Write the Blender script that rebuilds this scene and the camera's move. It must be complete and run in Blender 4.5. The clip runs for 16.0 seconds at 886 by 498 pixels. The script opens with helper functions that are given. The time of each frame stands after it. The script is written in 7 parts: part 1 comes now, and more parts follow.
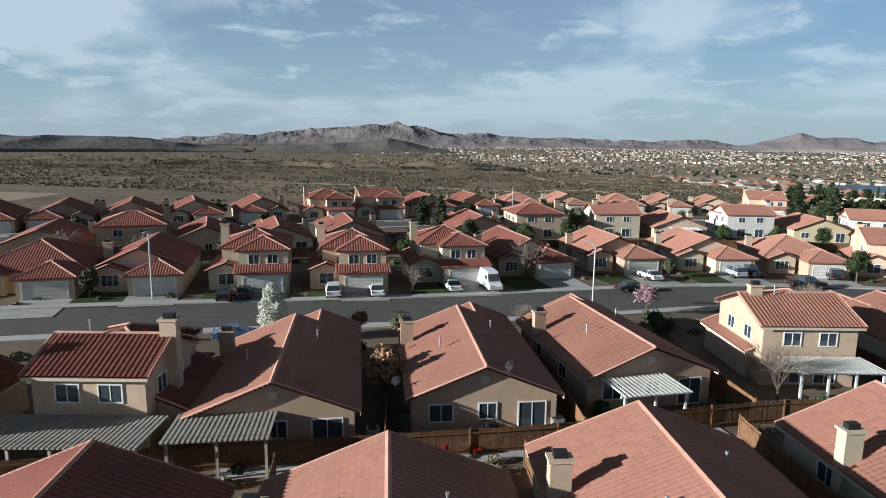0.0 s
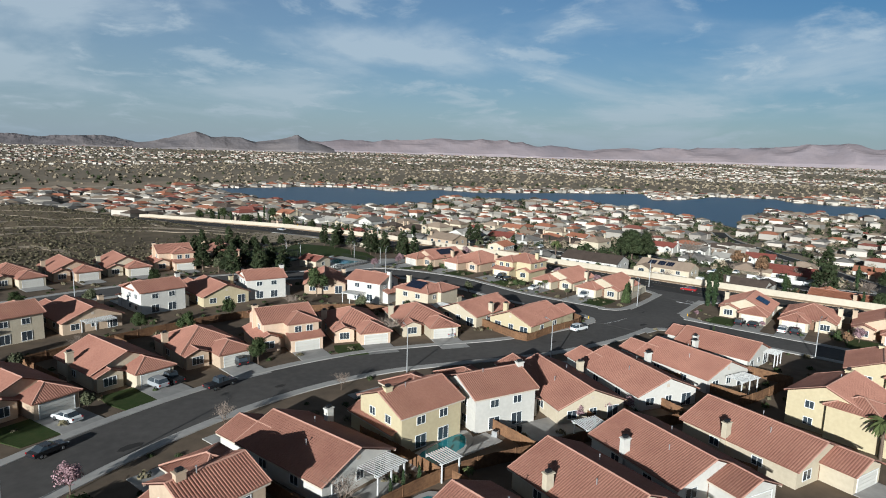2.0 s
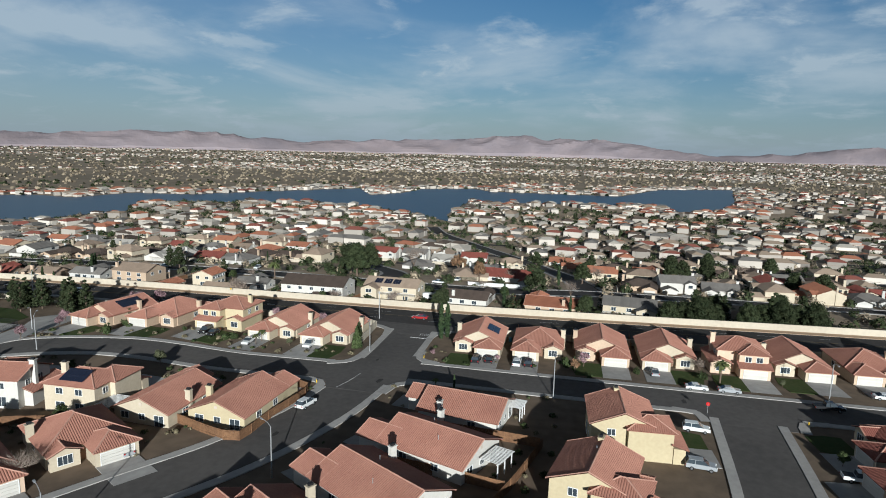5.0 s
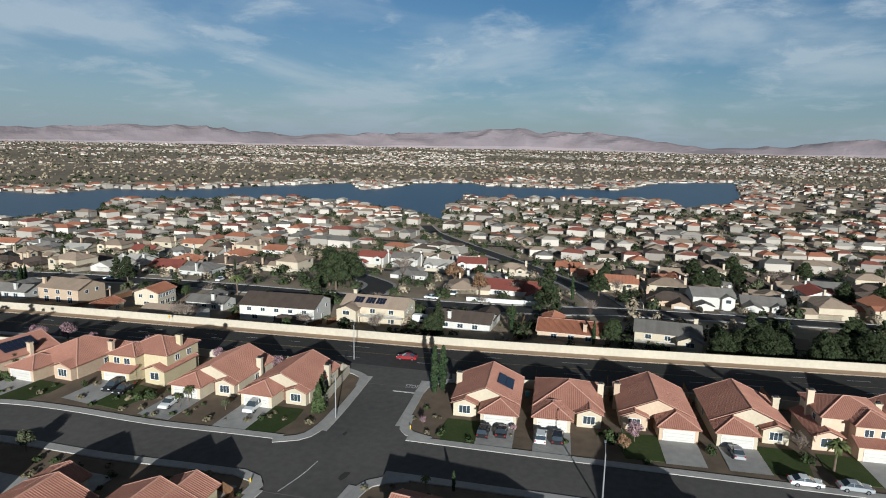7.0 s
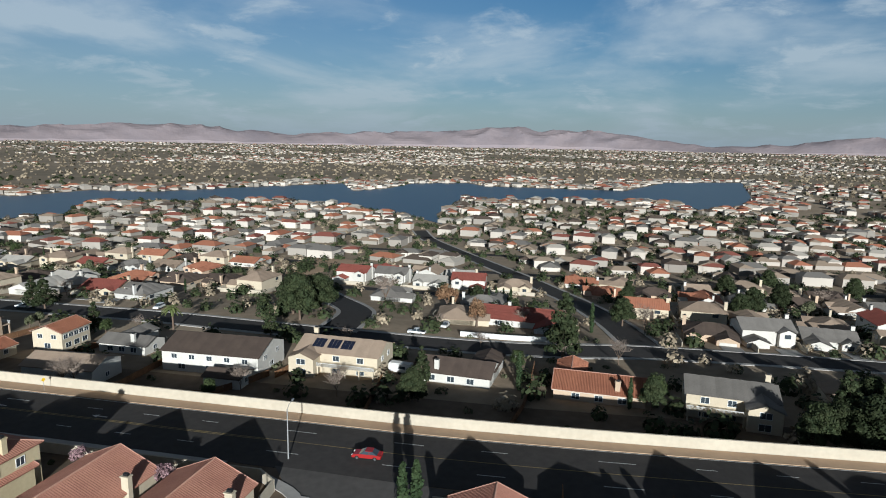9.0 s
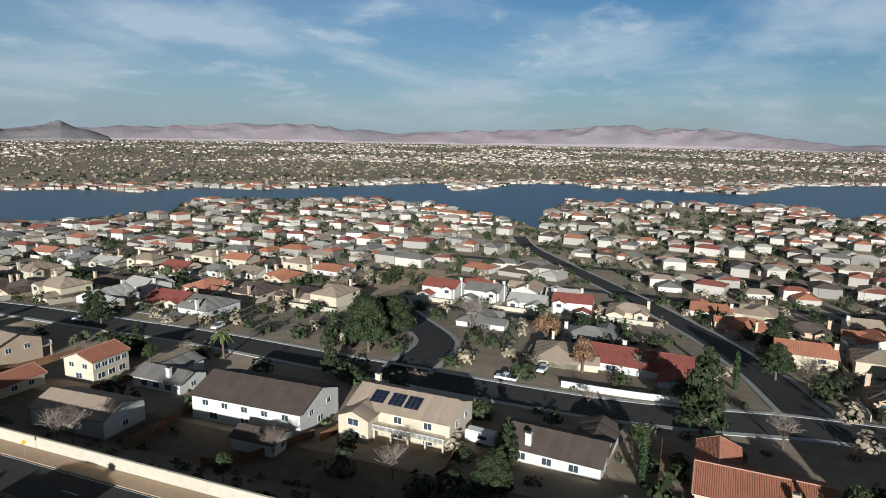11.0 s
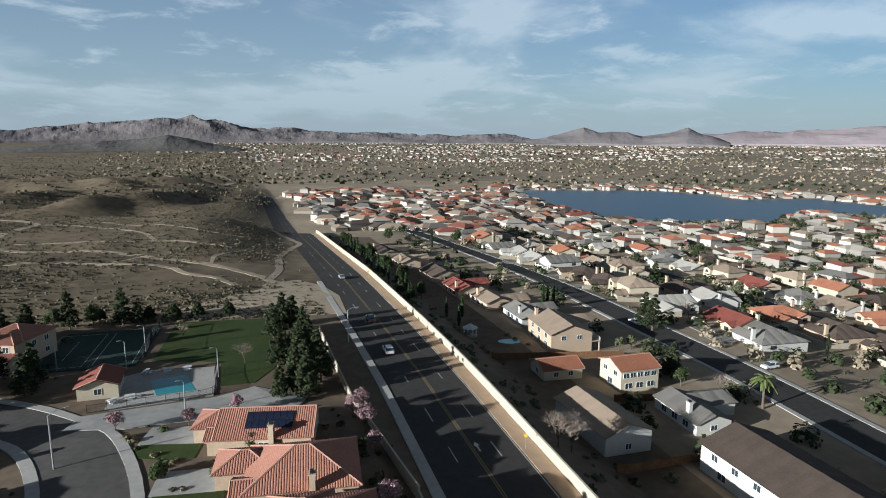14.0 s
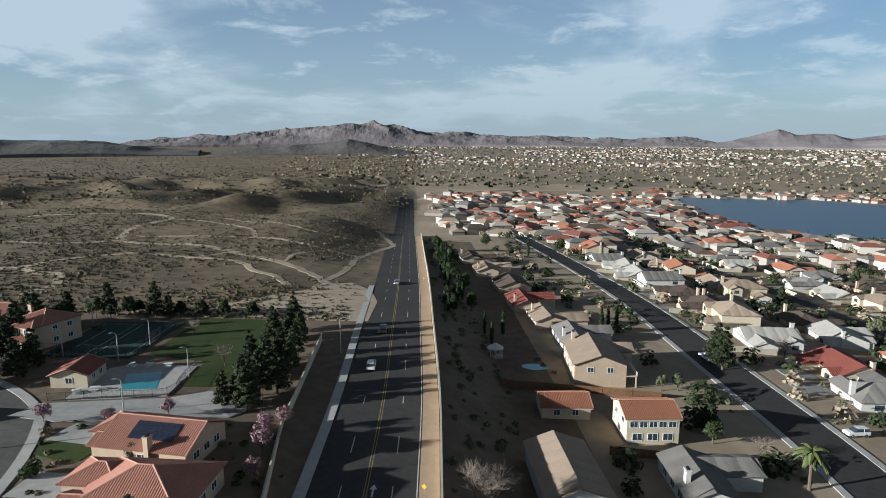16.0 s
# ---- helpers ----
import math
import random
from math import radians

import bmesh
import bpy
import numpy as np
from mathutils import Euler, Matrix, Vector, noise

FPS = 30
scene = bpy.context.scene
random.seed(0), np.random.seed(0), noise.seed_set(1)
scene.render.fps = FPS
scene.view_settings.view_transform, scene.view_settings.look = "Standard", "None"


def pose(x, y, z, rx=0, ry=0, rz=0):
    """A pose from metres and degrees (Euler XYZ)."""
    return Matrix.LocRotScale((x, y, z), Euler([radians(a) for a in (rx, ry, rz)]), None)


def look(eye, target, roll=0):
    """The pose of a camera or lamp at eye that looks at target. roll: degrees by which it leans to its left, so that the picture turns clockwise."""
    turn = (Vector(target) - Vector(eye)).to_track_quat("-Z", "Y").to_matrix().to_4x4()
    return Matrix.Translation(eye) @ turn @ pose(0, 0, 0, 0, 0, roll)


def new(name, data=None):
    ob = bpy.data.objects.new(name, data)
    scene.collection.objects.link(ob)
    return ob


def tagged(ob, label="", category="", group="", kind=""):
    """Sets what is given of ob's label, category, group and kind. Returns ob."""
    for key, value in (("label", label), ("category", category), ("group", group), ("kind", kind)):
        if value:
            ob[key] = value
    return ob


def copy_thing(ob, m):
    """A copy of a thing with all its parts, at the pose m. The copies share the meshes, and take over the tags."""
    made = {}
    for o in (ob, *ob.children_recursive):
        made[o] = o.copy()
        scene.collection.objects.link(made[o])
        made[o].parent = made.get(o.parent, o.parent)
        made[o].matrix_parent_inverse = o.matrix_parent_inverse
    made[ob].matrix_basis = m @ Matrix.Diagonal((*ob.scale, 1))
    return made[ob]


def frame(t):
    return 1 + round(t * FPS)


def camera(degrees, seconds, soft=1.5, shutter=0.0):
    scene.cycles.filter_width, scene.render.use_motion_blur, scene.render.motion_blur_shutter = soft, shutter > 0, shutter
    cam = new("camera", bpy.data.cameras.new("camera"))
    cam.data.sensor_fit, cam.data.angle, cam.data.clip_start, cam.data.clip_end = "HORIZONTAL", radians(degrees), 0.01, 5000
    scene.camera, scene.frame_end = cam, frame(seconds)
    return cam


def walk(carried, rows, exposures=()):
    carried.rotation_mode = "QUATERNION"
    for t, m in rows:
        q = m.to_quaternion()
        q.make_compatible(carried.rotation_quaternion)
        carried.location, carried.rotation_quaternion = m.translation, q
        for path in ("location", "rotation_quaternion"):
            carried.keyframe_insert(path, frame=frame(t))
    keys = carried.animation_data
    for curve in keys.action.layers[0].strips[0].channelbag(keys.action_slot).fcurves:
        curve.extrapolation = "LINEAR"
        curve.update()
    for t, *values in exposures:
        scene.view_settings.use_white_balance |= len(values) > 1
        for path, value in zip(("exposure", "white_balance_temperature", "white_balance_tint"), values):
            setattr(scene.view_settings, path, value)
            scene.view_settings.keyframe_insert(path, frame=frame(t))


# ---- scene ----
cam = camera(71.3, 16.0, soft=1.0)
METRES, EYE, TILT, LEAN, TURN = 250.0, 25.0, -9.7, -0.6, 0.0
ROWS = [
    (0.0, 0.0, 0.0, 0.0, 0.0, 0.0, -0.0),
    (0.5, 0.0002, -0.0034, 0.0193, -12.28, -0.37, 1.7),
    (1.0, 0.0007, -0.0068, 0.0389, -25.0, -1.09, 3.34),
    (1.5, 0.0011, -0.01, 0.0588, -36.03, -2.0, 4.67),
    (2.0, 0.0017, -0.014, 0.0786, -50.88, -3.57, 6.21),
    (2.5, 0.0007, -0.017, 0.098, -69.92, -6.01, 7.55),
    (3.0, 0.0056, -0.0145, 0.1121, -75.36, -6.71, 7.75),
    (3.5, 0.0204, -0.0066, 0.1155, -75.62, -6.79, 7.86),
    (4.0, 0.0445, 0.005, 0.1171, -76.01, -7.04, 8.02),
    (6.5, 0.2358, 0.0594, 0.1207, -77.09, -8.33, 8.42),
    (7.0, 0.2802, 0.068, 0.1202, -77.19, -8.39, 8.46),
    (7.5, 0.3249, 0.076, 0.1198, -77.27, -8.47, 8.49),
    (8.0, 0.3701, 0.0839, 0.1196, -77.36, -8.52, 8.53),
    (10.5, 0.594, 0.1187, 0.1208, -76.69, -8.49, 8.61),
    (11.0, 0.6153, 0.1276, 0.1225, -67.72, -7.2, 8.27),
    (11.5, 0.6234, 0.1339, 0.1239, -50.36, -4.84, 7.11),
    (12.0, 0.6261, 0.1365, 0.1248, -37.93, -3.32, 5.81),
    (12.5, 0.6265, 0.1387, 0.1259, -27.6, -2.28, 4.53),
    (13.0, 0.6397, 0.1397, 0.1269, -18.47, -1.55, 3.24),
    (13.5, 0.6635, 0.1433, 0.1278, -16.18, -1.34, 2.91),
    (14.0, 0.6955, 0.1495, 0.128, -14.92, -1.21, 2.77),
    (14.5, 0.7288, 0.1558, 0.1276, -13.65, -1.08, 2.59),
    (15.0, 0.7699, 0.1633, 0.1277, -7.93, -0.79, 1.74),
    (15.5, 0.8165, 0.1727, 0.1277, -0.55, -0.5, 0.58),
    (16.0, 0.8601, 0.1841, 0.129, 0.86, -0.44, 0.34),
]
walk(cam, [(t, pose(0, 0, EYE, TILT, LEAN, TURN) @ pose(METRES * x, METRES * y, METRES * z, 90 + pitch, roll, yaw)) for t, x, y, z, yaw, pitch, roll in ROWS],
     exposures=[(0.0, 0.92, 5600, 3), (1.0, 0.78, 5600, 3), (2.0, 0.53, 5600, 3), (3.0, 0.40, 5600, 3), (8.0, 0.44, 5600, 3), (10.5, 0.52, 5600, 3), (11.5, 0.64, 5600, 3), (12.5, 0.74, 5600, 3), (14.0, 0.82, 5600, 3), (16.0, 0.90, 5600, 3)])

# ---------------------------------------------------------------- world and sun
SUN_AZ, SUN_EL = radians(198.0), radians(13.8)   # direction towards the sun, from +x counter-clockwise
world = bpy.data.worlds.new("sky")
scene.world = world
world.use_nodes = True
wn, wl = world.node_tree.nodes, world.node_tree.links
wn.clear()
w_out = wn.new("ShaderNodeOutputWorld")
w_bg = wn.new("ShaderNodeBackground")
sky = wn.new("ShaderNodeTexSky")
sky.sky_type = "NISHITA"
sky.sun_disc = False
sky.sun_elevation = SUN_EL
sky.sun_rotation = math.pi / 2 - SUN_AZ
sky.altitude = 850
sky.air_density, sky.dust_density, sky.ozone_density = 1.0, 0.2, 3.0
w_co = wn.new("ShaderNodeTexCoord")
w_sep = wn.new("ShaderNodeSeparateXYZ")
wl.new(w_co.outputs["Generated"], w_sep.inputs[0])


def wmath(op, a, b=None, c=None):
    n = wn.new("ShaderNodeMath")
    n.operation = op
    for i, v in enumerate((a, b, c)):
        if v is None:
            continue
        if isinstance(v, (int, float)):
            n.inputs[i].default_value = v
        else:
            wl.new(v, n.inputs[i])
    return n.outputs[0]


# thin cloud sheet, seen in perspective: direction divided by height above the horizon
w_up = wmath("ADD", wmath("MAXIMUM", w_sep.outputs[2], 0.0), 0.20)
w_cmb = wn.new("ShaderNodeCombineXYZ")
wl.new(wmath("DIVIDE", w_sep.outputs[0], w_up), w_cmb.inputs[0])
wl.new(wmath("DIVIDE", w_sep.outputs[1], w_up), w_cmb.inputs[1])


def cloud(scale, detail, rough, lo, hi, off):
    m = wn.new("ShaderNodeMapping")
    m.inputs["Location"].default_value = off
    wl.new(w_cmb.outputs[0], m.inputs[0])
    n = wn.new("ShaderNodeTexNoise")
    n.inputs["Scale"].default_value = scale
    n.inputs["Detail"].default_value = detail
    n.inputs["Roughness"].default_value = rough
    n.inputs["Distortion"].default_value = 0.3
    wl.new(m.outputs[0], n.inputs["Vector"])
    r = wn.new("ShaderNodeMapRange")
    r.interpolation_type = "SMOOTHSTEP"
    r.inputs[1].default_value, r.inputs[2].default_value = lo, hi
    wl.new(n.outputs[0], r.inputs[0])
    return r.outputs[0]


w_c1 = wmath("ADD", cloud(0.9, 9, 0.55, 0.44, 0.70, (3.1, 1.2, 0.0)), wmath("MULTIPLY", wmath("MAXIMUM", w_sep.outputs[1], 0.0), 0.34))
w_c2 = cloud(2.6, 8, 0.6, 0.52, 0.68, (7.4, 2.2, 0.0))
w_cl = wmath("MINIMUM", wmath("ADD", w_c1, wmath("MULTIPLY", w_c2, 0.6)), 1.0)
w_mix = wn.new("ShaderNodeMixRGB")
wl.new(wmath("MULTIPLY", w_cl, wmath("SUBTRACT", 0.72, wmath("MULTIPLY", wmath("MAXIMUM", w_sep.outputs[2], 0.0), 0.6))), w_mix.inputs[0])
w_sat = wn.new("ShaderNodeHueSaturation")
w_sat.inputs["Saturation"].default_value = 1.25
wl.new(sky.outputs[0], w_sat.inputs["Color"])
# extra dimming towards the unseen zenith, added to cut the fill light in shadows
w_zen = wn.new("ShaderNodeMapRange")
w_zen.interpolation_type = "SMOOTHSTEP"
w_zen.inputs[1].default_value, w_zen.inputs[2].default_value = 0.2, 0.62
w_zen.inputs[3].default_value, w_zen.inputs[4].default_value = 0.97, 0.16
wl.new(w_sep.outputs[2], w_zen.inputs[0])
wl.new(w_zen.outputs[0], w_sat.inputs["Value"])
wl.new(w_sat.outputs[0], w_mix.inputs[1])
w_mix.inputs[2].default_value = (11.7, 11.75, 11.5, 1)
# pale haze towards the horizon
w_haze = wn.new("ShaderNodeMixRGB")
wl.new(wmath("MULTIPLY", wmath("POWER", 2.718, wmath("MULTIPLY", wmath("MAXIMUM", w_sep.outputs[2], 0.0), -8.0)), 0.88), w_haze.inputs[0])
wl.new(w_mix.outputs[0], w_haze.inputs[1])
w_haze.inputs[2].default_value = (4.9, 5.65, 6.25, 1)
wl.new(w_haze.outputs[0], w_bg.inputs[0])
w_bg.inputs[1].default_value = 0.042
wl.new(w_bg.outputs[0], w_out.inputs[0])

sun = new("sun", bpy.data.lights.new("sun", "SUN"))
sun.data.energy, sun.data.angle, sun.data.color = 5.0, radians(0.55), (1.0, 0.93, 0.84)
sun.matrix_world = look((math.cos(SUN_AZ) * math.cos(SUN_EL) * 100, math.sin(SUN_AZ) * math.cos(SUN_EL) * 100, math.sin(SUN_EL) * 100), (0, 0, 0))


# ---------------------------------------------------------------- materials
def mat(name, base, alt=None, scale=1.0, rough=0.85, metal=0.0, bump=0.0, bscale=None, rand=0.0, big=None, detail=5, spec=0.12):
    """A surface of two mixed tints (fine and broad variation), with relief and a small shift from object to object."""
    m = bpy.data.materials.new(name)
    m.use_nodes = True
    n, l = m.node_tree.nodes, m.node_tree.links
    b = n["Principled BSDF"]
    b.inputs["Roughness"].default_value = rough
    b.inputs["Metallic"].default_value = metal
    b.inputs["Specular IOR Level"].default_value = spec
    tc = n.new("ShaderNodeTexCoord")
    alt = alt or tuple(c * 0.75 for c in base)
    f1 = n.new("ShaderNodeTexNoise")
    f1.inputs["Scale"].default_value, f1.inputs["Detail"].default_value = scale, detail
    l.new(tc.outputs["Object"], f1.inputs["Vector"])
    f2 = n.new("ShaderNodeTexNoise")
    f2.inputs["Scale"].default_value, f2.inputs["Detail"].default_value = big or scale * 0.13, 3
    l.new(tc.outputs["Object"], f2.inputs["Vector"])
    add = n.new("ShaderNodeMath")
    add.operation = "ADD"
    l.new(f1.outputs[0], add.inputs[0])
    l.new(f2.outputs[0], add.inputs[1])
    mr = n.new("ShaderNodeMapRange")
    mr.inputs[1].default_value, mr.inputs[2].default_value = 0.72, 1.28
    l.new(add.outputs[0], mr.inputs[0])
    mix = n.new("ShaderNodeMixRGB")
    mix.inputs[1].default_value, mix.inputs[2].default_value = (*base, 1), (*alt, 1)
    l.new(mr.outputs[0], mix.inputs[0])
    col = mix.outputs[0]
    if rand:
        oi = n.new("ShaderNodeObjectInfo")
        hs = n.new("ShaderNodeHueSaturation")
        r2 = n.new("ShaderNodeMapRange")
        r2.inputs[3].default_value, r2.inputs[4].default_value = 1 - rand, 1 + rand
        l.new(oi.outputs["Random"], r2.inputs[0])
        l.new(r2.outputs[0], hs.inputs["Value"])
        l.new(col, hs.inputs["Color"])
        col = hs.outputs[0]
    l.new(col, b.inputs["Base Color"])
    if bump:
        bp = n.new("ShaderNodeBump")
        bp.inputs["Strength"].default_value = 0.6
        bp.inputs["Distance"].default_value = bump
        f3 = n.new("ShaderNodeTexNoise")
        f3.inputs["Scale"].default_value, f3.inputs["Detail"].default_value = bscale or scale * 3, 4
        l.new(tc.outputs["Object"], f3.inputs["Vector"])
        l.new(f3.outputs[0], bp.inputs["Height"])
        l.new(bp.outputs[0], b.inputs["Normal"])
    return m


STUCCO = {
    "tan": mat("stucco_tan", (0.50, 0.38, 0.27), (0.42, 0.31, 0.22), 2.0, 0.95, bump=0.01, bscale=30, rand=0.08),
    "brown": mat("stucco_brown", (0.42, 0.30, 0.215), (0.35, 0.25, 0.175), 2.0, 0.95, bump=0.01, bscale=30, rand=0.08),
    "cream": mat("stucco_cream", (0.52, 0.445, 0.33), (0.45, 0.38, 0.28), 2.0, 0.95, bump=0.01, bscale=30, rand=0.08),
    "yellow": mat("stucco_yellow", (0.51, 0.43, 0.275), (0.45, 0.37, 0.235), 2.0, 0.95, bump=0.01, bscale=30, rand=0.06),
    "white": mat("stucco_white", (0.56, 0.53, 0.48), (0.49, 0.465, 0.42), 2.0, 0.92, bump=0.01, bscale=30, rand=0.06),
    "grey": mat("stucco_grey", (0.52, 0.50, 0.46), (0.45, 0.43, 0.40), 2.0, 0.92, bump=0.01, bscale=30, rand=0.08),
    "peach": mat("stucco_peach", (0.60, 0.45, 0.33), (0.53, 0.39, 0.28), 2.0, 0.95, bump=0.01, bscale=30, rand=0.08),
}
ROOF = {
    "red": mat("clay_tile_red", (0.27, 0.105, 0.078), (0.20, 0.075, 0.058), 3.0, 0.8, bump=0.012, bscale=12, rand=0.10, big=0.25, spec=0.1),
    "salmon": mat("clay_tile_salmon", (0.39, 0.192, 0.138), (0.305, 0.143, 0.104), 3.0, 0.8, bump=0.012, bscale=12, rand=0.08, big=0.25, spec=0.1),
    "orange": mat("clay_tile_orange", (0.40, 0.17, 0.10), (0.31, 0.13, 0.08), 3.0, 0.8, bump=0.012, bscale=12, rand=0.12, big=0.25),
    "darkred": mat("tile_dark_red", (0.27, 0.085, 0.065), (0.20, 0.065, 0.05), 3.0, 0.8, bump=0.012, bscale=12, rand=0.12, big=0.25),
    "brown": mat("shingle_brown", (0.115, 0.085, 0.068), (0.08, 0.06, 0.05), 4.0, 0.9, bump=0.015, bscale=9, rand=0.15, big=0.3),
    "grey": mat("shingle_grey", (0.22, 0.20, 0.18), (0.16, 0.145, 0.13), 4.0, 0.9, bump=0.015, bscale=9, rand=0.2, big=0.3),
    "tan": mat("shingle_tan", (0.36, 0.27, 0.20), (0.28, 0.21, 0.155), 4.0, 0.9, bump=0.015, bscale=9, rand=0.2, big=0.3),
    "pale": mat("gravel_roof_pale", (0.46, 0.42, 0.37), (0.38, 0.35, 0.31), 4.0, 0.9, bump=0.01, bscale=9, rand=0.12, big=0.3),
}
M_CAP = mat("ridge_tile_pale", (0.50, 0.29, 0.22), (0.40, 0.21, 0.155), 5.0, 0.85, bump=0.01)
M_FASCIA = mat("fascia_paint", (0.55, 0.47, 0.38), (0.47, 0.40, 0.32), 3.0, 0.7)
M_WHITE = mat("white_paint", (0.64, 0.63, 0.605), (0.55, 0.54, 0.52), 1.5, 0.55)
M_GDOOR = mat("garage_door_paint", (0.55, 0.52, 0.47), (0.49, 0.465, 0.42), 1.2, 0.6, rand=0.05)
M_DOOR = mat("front_door_paint", (0.22, 0.13, 0.08), (0.16, 0.09, 0.06), 4.0, 0.5)
M_FRAME = mat("window_frame_white", (0.78, 0.77, 0.74), None, 3.0, 0.5)
M_GLASS = mat("window_glass", (0.035, 0.045, 0.055), (0.05, 0.06, 0.07), 0.6, 0.06, spec=0.8)
M_ASPHALT = mat("asphalt_worn", (0.118, 0.107, 0.099), (0.084, 0.077, 0.072), 0.8, 0.9, bump=0.01, bscale=40, big=0.05)
M_ASPHALT2 = mat("asphalt_dark", (0.062, 0.056, 0.053), (0.043, 0.040, 0.038), 0.8, 0.9, bump=0.01, bscale=40, big=0.04)
M_CONC = mat("concrete", (0.42, 0.395, 0.365), (0.33, 0.31, 0.29), 1.0, 0.9, bump=0.008, bscale=30, rand=0.06, big=0.12)
M_DRIVE = mat("driveway_concrete", (0.38, 0.36, 0.335), (0.28, 0.265, 0.25), 0.7, 0.9, bump=0.008, bscale=30, rand=0.12, big=0.12)
# grass green lowered to carry the shade lying on the park lawn
M_LAWN = mat("lawn_grass_shade_dark", (0.034, 0.056, 0.016), (0.058, 0.068, 0.024), 1.5, 1.0, bump=0.04, bscale=18, rand=0.2, big=0.2)
M_GRAVEL = mat("yard_gravel", (0.33, 0.255, 0.19), (0.25, 0.19, 0.14), 2.0, 1.0, bump=0.02, bscale=14, rand=0.15, big=0.2)
M_DIRT = mat("bare_dirt_track", (0.43, 0.345, 0.255), (0.33, 0.26, 0.19), 0.5, 1.0, bump=0.03, bscale=4, big=0.06)
M_PATH = mat("decomposed_granite_path", (0.46, 0.33, 0.22), (0.39, 0.275, 0.185), 0.8, 1.0, bump=0.01, bscale=20, big=0.1)
M_BLOCK = mat("block_wall_cream", (0.50, 0.44, 0.345), (0.42, 0.365, 0.285), 1.0, 0.95, bump=0.01, bscale=12, big=0.1)
M_WOOD = mat("fence_wood", (0.23, 0.125, 0.065), (0.13, 0.07, 0.04), 2.0, 0.85, bump=0.01, bscale=18, rand=0.15, big=0.3)
M_OLDWOOD = mat("weathered_wood", (0.44, 0.40, 0.35), (0.24, 0.21, 0.18), 2.2, 0.9, bump=0.01, bscale=18)
M_STEEL = mat("galvanised_steel", (0.55, 0.55, 0.54), (0.45, 0.45, 0.45), 3.0, 0.45, metal=0.7)
M_DARK = mat("dark_metal", (0.03, 0.03, 0.032), None, 3.0, 0.5, metal=0.3)
M_MARK_W = mat("road_paint_white", (0.62, 0.61, 0.58), (0.45, 0.44, 0.42), 2.0, 0.8)
M_MARK_Y = mat("road_paint_yellow", (0.34, 0.25, 0.10), (0.22, 0.17, 0.09), 2.0, 0.8)
M_POOL = mat("pool_water", (0.03, 0.20, 0.235), (0.045, 0.25, 0.275), 0.4, 0.08, bump=0.01, bscale=2, spec=0.5)
M_SOLAR = mat("solar_glass", (0.012, 0.016, 0.032), (0.018, 0.022, 0.04), 0.8, 0.12, spec=0.6)
M_TIRE = mat("tyre_rubber", (0.02, 0.02, 0.02), None, 4.0, 0.9)
M_RIM = mat("wheel_rim", (0.45, 0.45, 0.46), None, 4.0, 0.35, metal=0.9)
M_LAMP = mat("headlight_lens", (0.75, 0.75, 0.72), None, 4.0, 0.15)
M_TAIL = mat("tail_light_lens", (0.35, 0.02, 0.02), None, 4.0, 0.2)
M_BARK = mat("bark", (0.16, 0.115, 0.085), (0.11, 0.08, 0.06), 4.0, 0.95, bump=0.02)
M_TWIG = mat("bare_twigs", (0.27, 0.215, 0.175), (0.20, 0.155, 0.125), 3.0, 0.95, rand=0.15)


def leafmat(name, a, b, rough=0.75):
    """Leaves whose tint varies from leaf to leaf and from plant to plant."""
    m = mat(name, a, b, 1.4, rough, rand=0.22, big=0.5)
    n, l = m.node_tree.nodes, m.node_tree.links
    g = n.new("ShaderNodeNewGeometry")
    hs = n.new("ShaderNodeHueSaturation")
    mr = n.new("ShaderNodeMapRange")
    mr.inputs[3].default_value, mr.inputs[4].default_value = 0.65, 1.35
    l.new(g.outputs["Random Per Island"], mr.inputs[0])
    l.new(mr.outputs[0], hs.inputs["Value"])
    bs = n["Principled BSDF"]
    l.new(bs.inputs["Base Color"].links[0].from_socket, hs.inputs["Color"])
    l.new(hs.outputs[0], bs.inputs["Base Color"])
    return m


M_PINE = leafmat("pine_needles", (0.026, 0.037, 0.017), (0.042, 0.048, 0.021))
M_LEAF = leafmat("broad_leaves", (0.036, 0.052, 0.019), (0.060, 0.074, 0.03))
M_CYP = leafmat("cypress_foliage", (0.023, 0.039, 0.017), (0.039, 0.055, 0.023))
M_OLIVE = leafmat("olive_leaves", (0.086, 0.094, 0.051), (0.117, 0.117, 0.066))
M_PINK = leafmat("plum_blossom", (0.30, 0.19, 0.205), (0.23, 0.145, 0.15))
M_BLOOM = leafmat("white_blossom", (0.66, 0.64, 0.56), (0.52, 0.52, 0.42))
M_RUST = leafmat("dry_rust_leaves", (0.17, 0.09, 0.05), (0.22, 0.14, 0.08))
M_PALM = leafmat("palm_fronds", (0.062, 0.078, 0.027), (0.094, 0.101, 0.039))
M_SAGE = leafmat("desert_scrub_leaves", (0.115, 0.10, 0.06), (0.15, 0.125, 0.078))


def ground_material():
    """Desert soil: pale tan sand, brown crust and dry grass, at three scales."""
    m = mat("desert_soil", (0.36, 0.285, 0.205), (0.24, 0.185, 0.13), 0.25, 1.0, bump=0.05, bscale=1.3, big=0.02, detail=8)
    return m


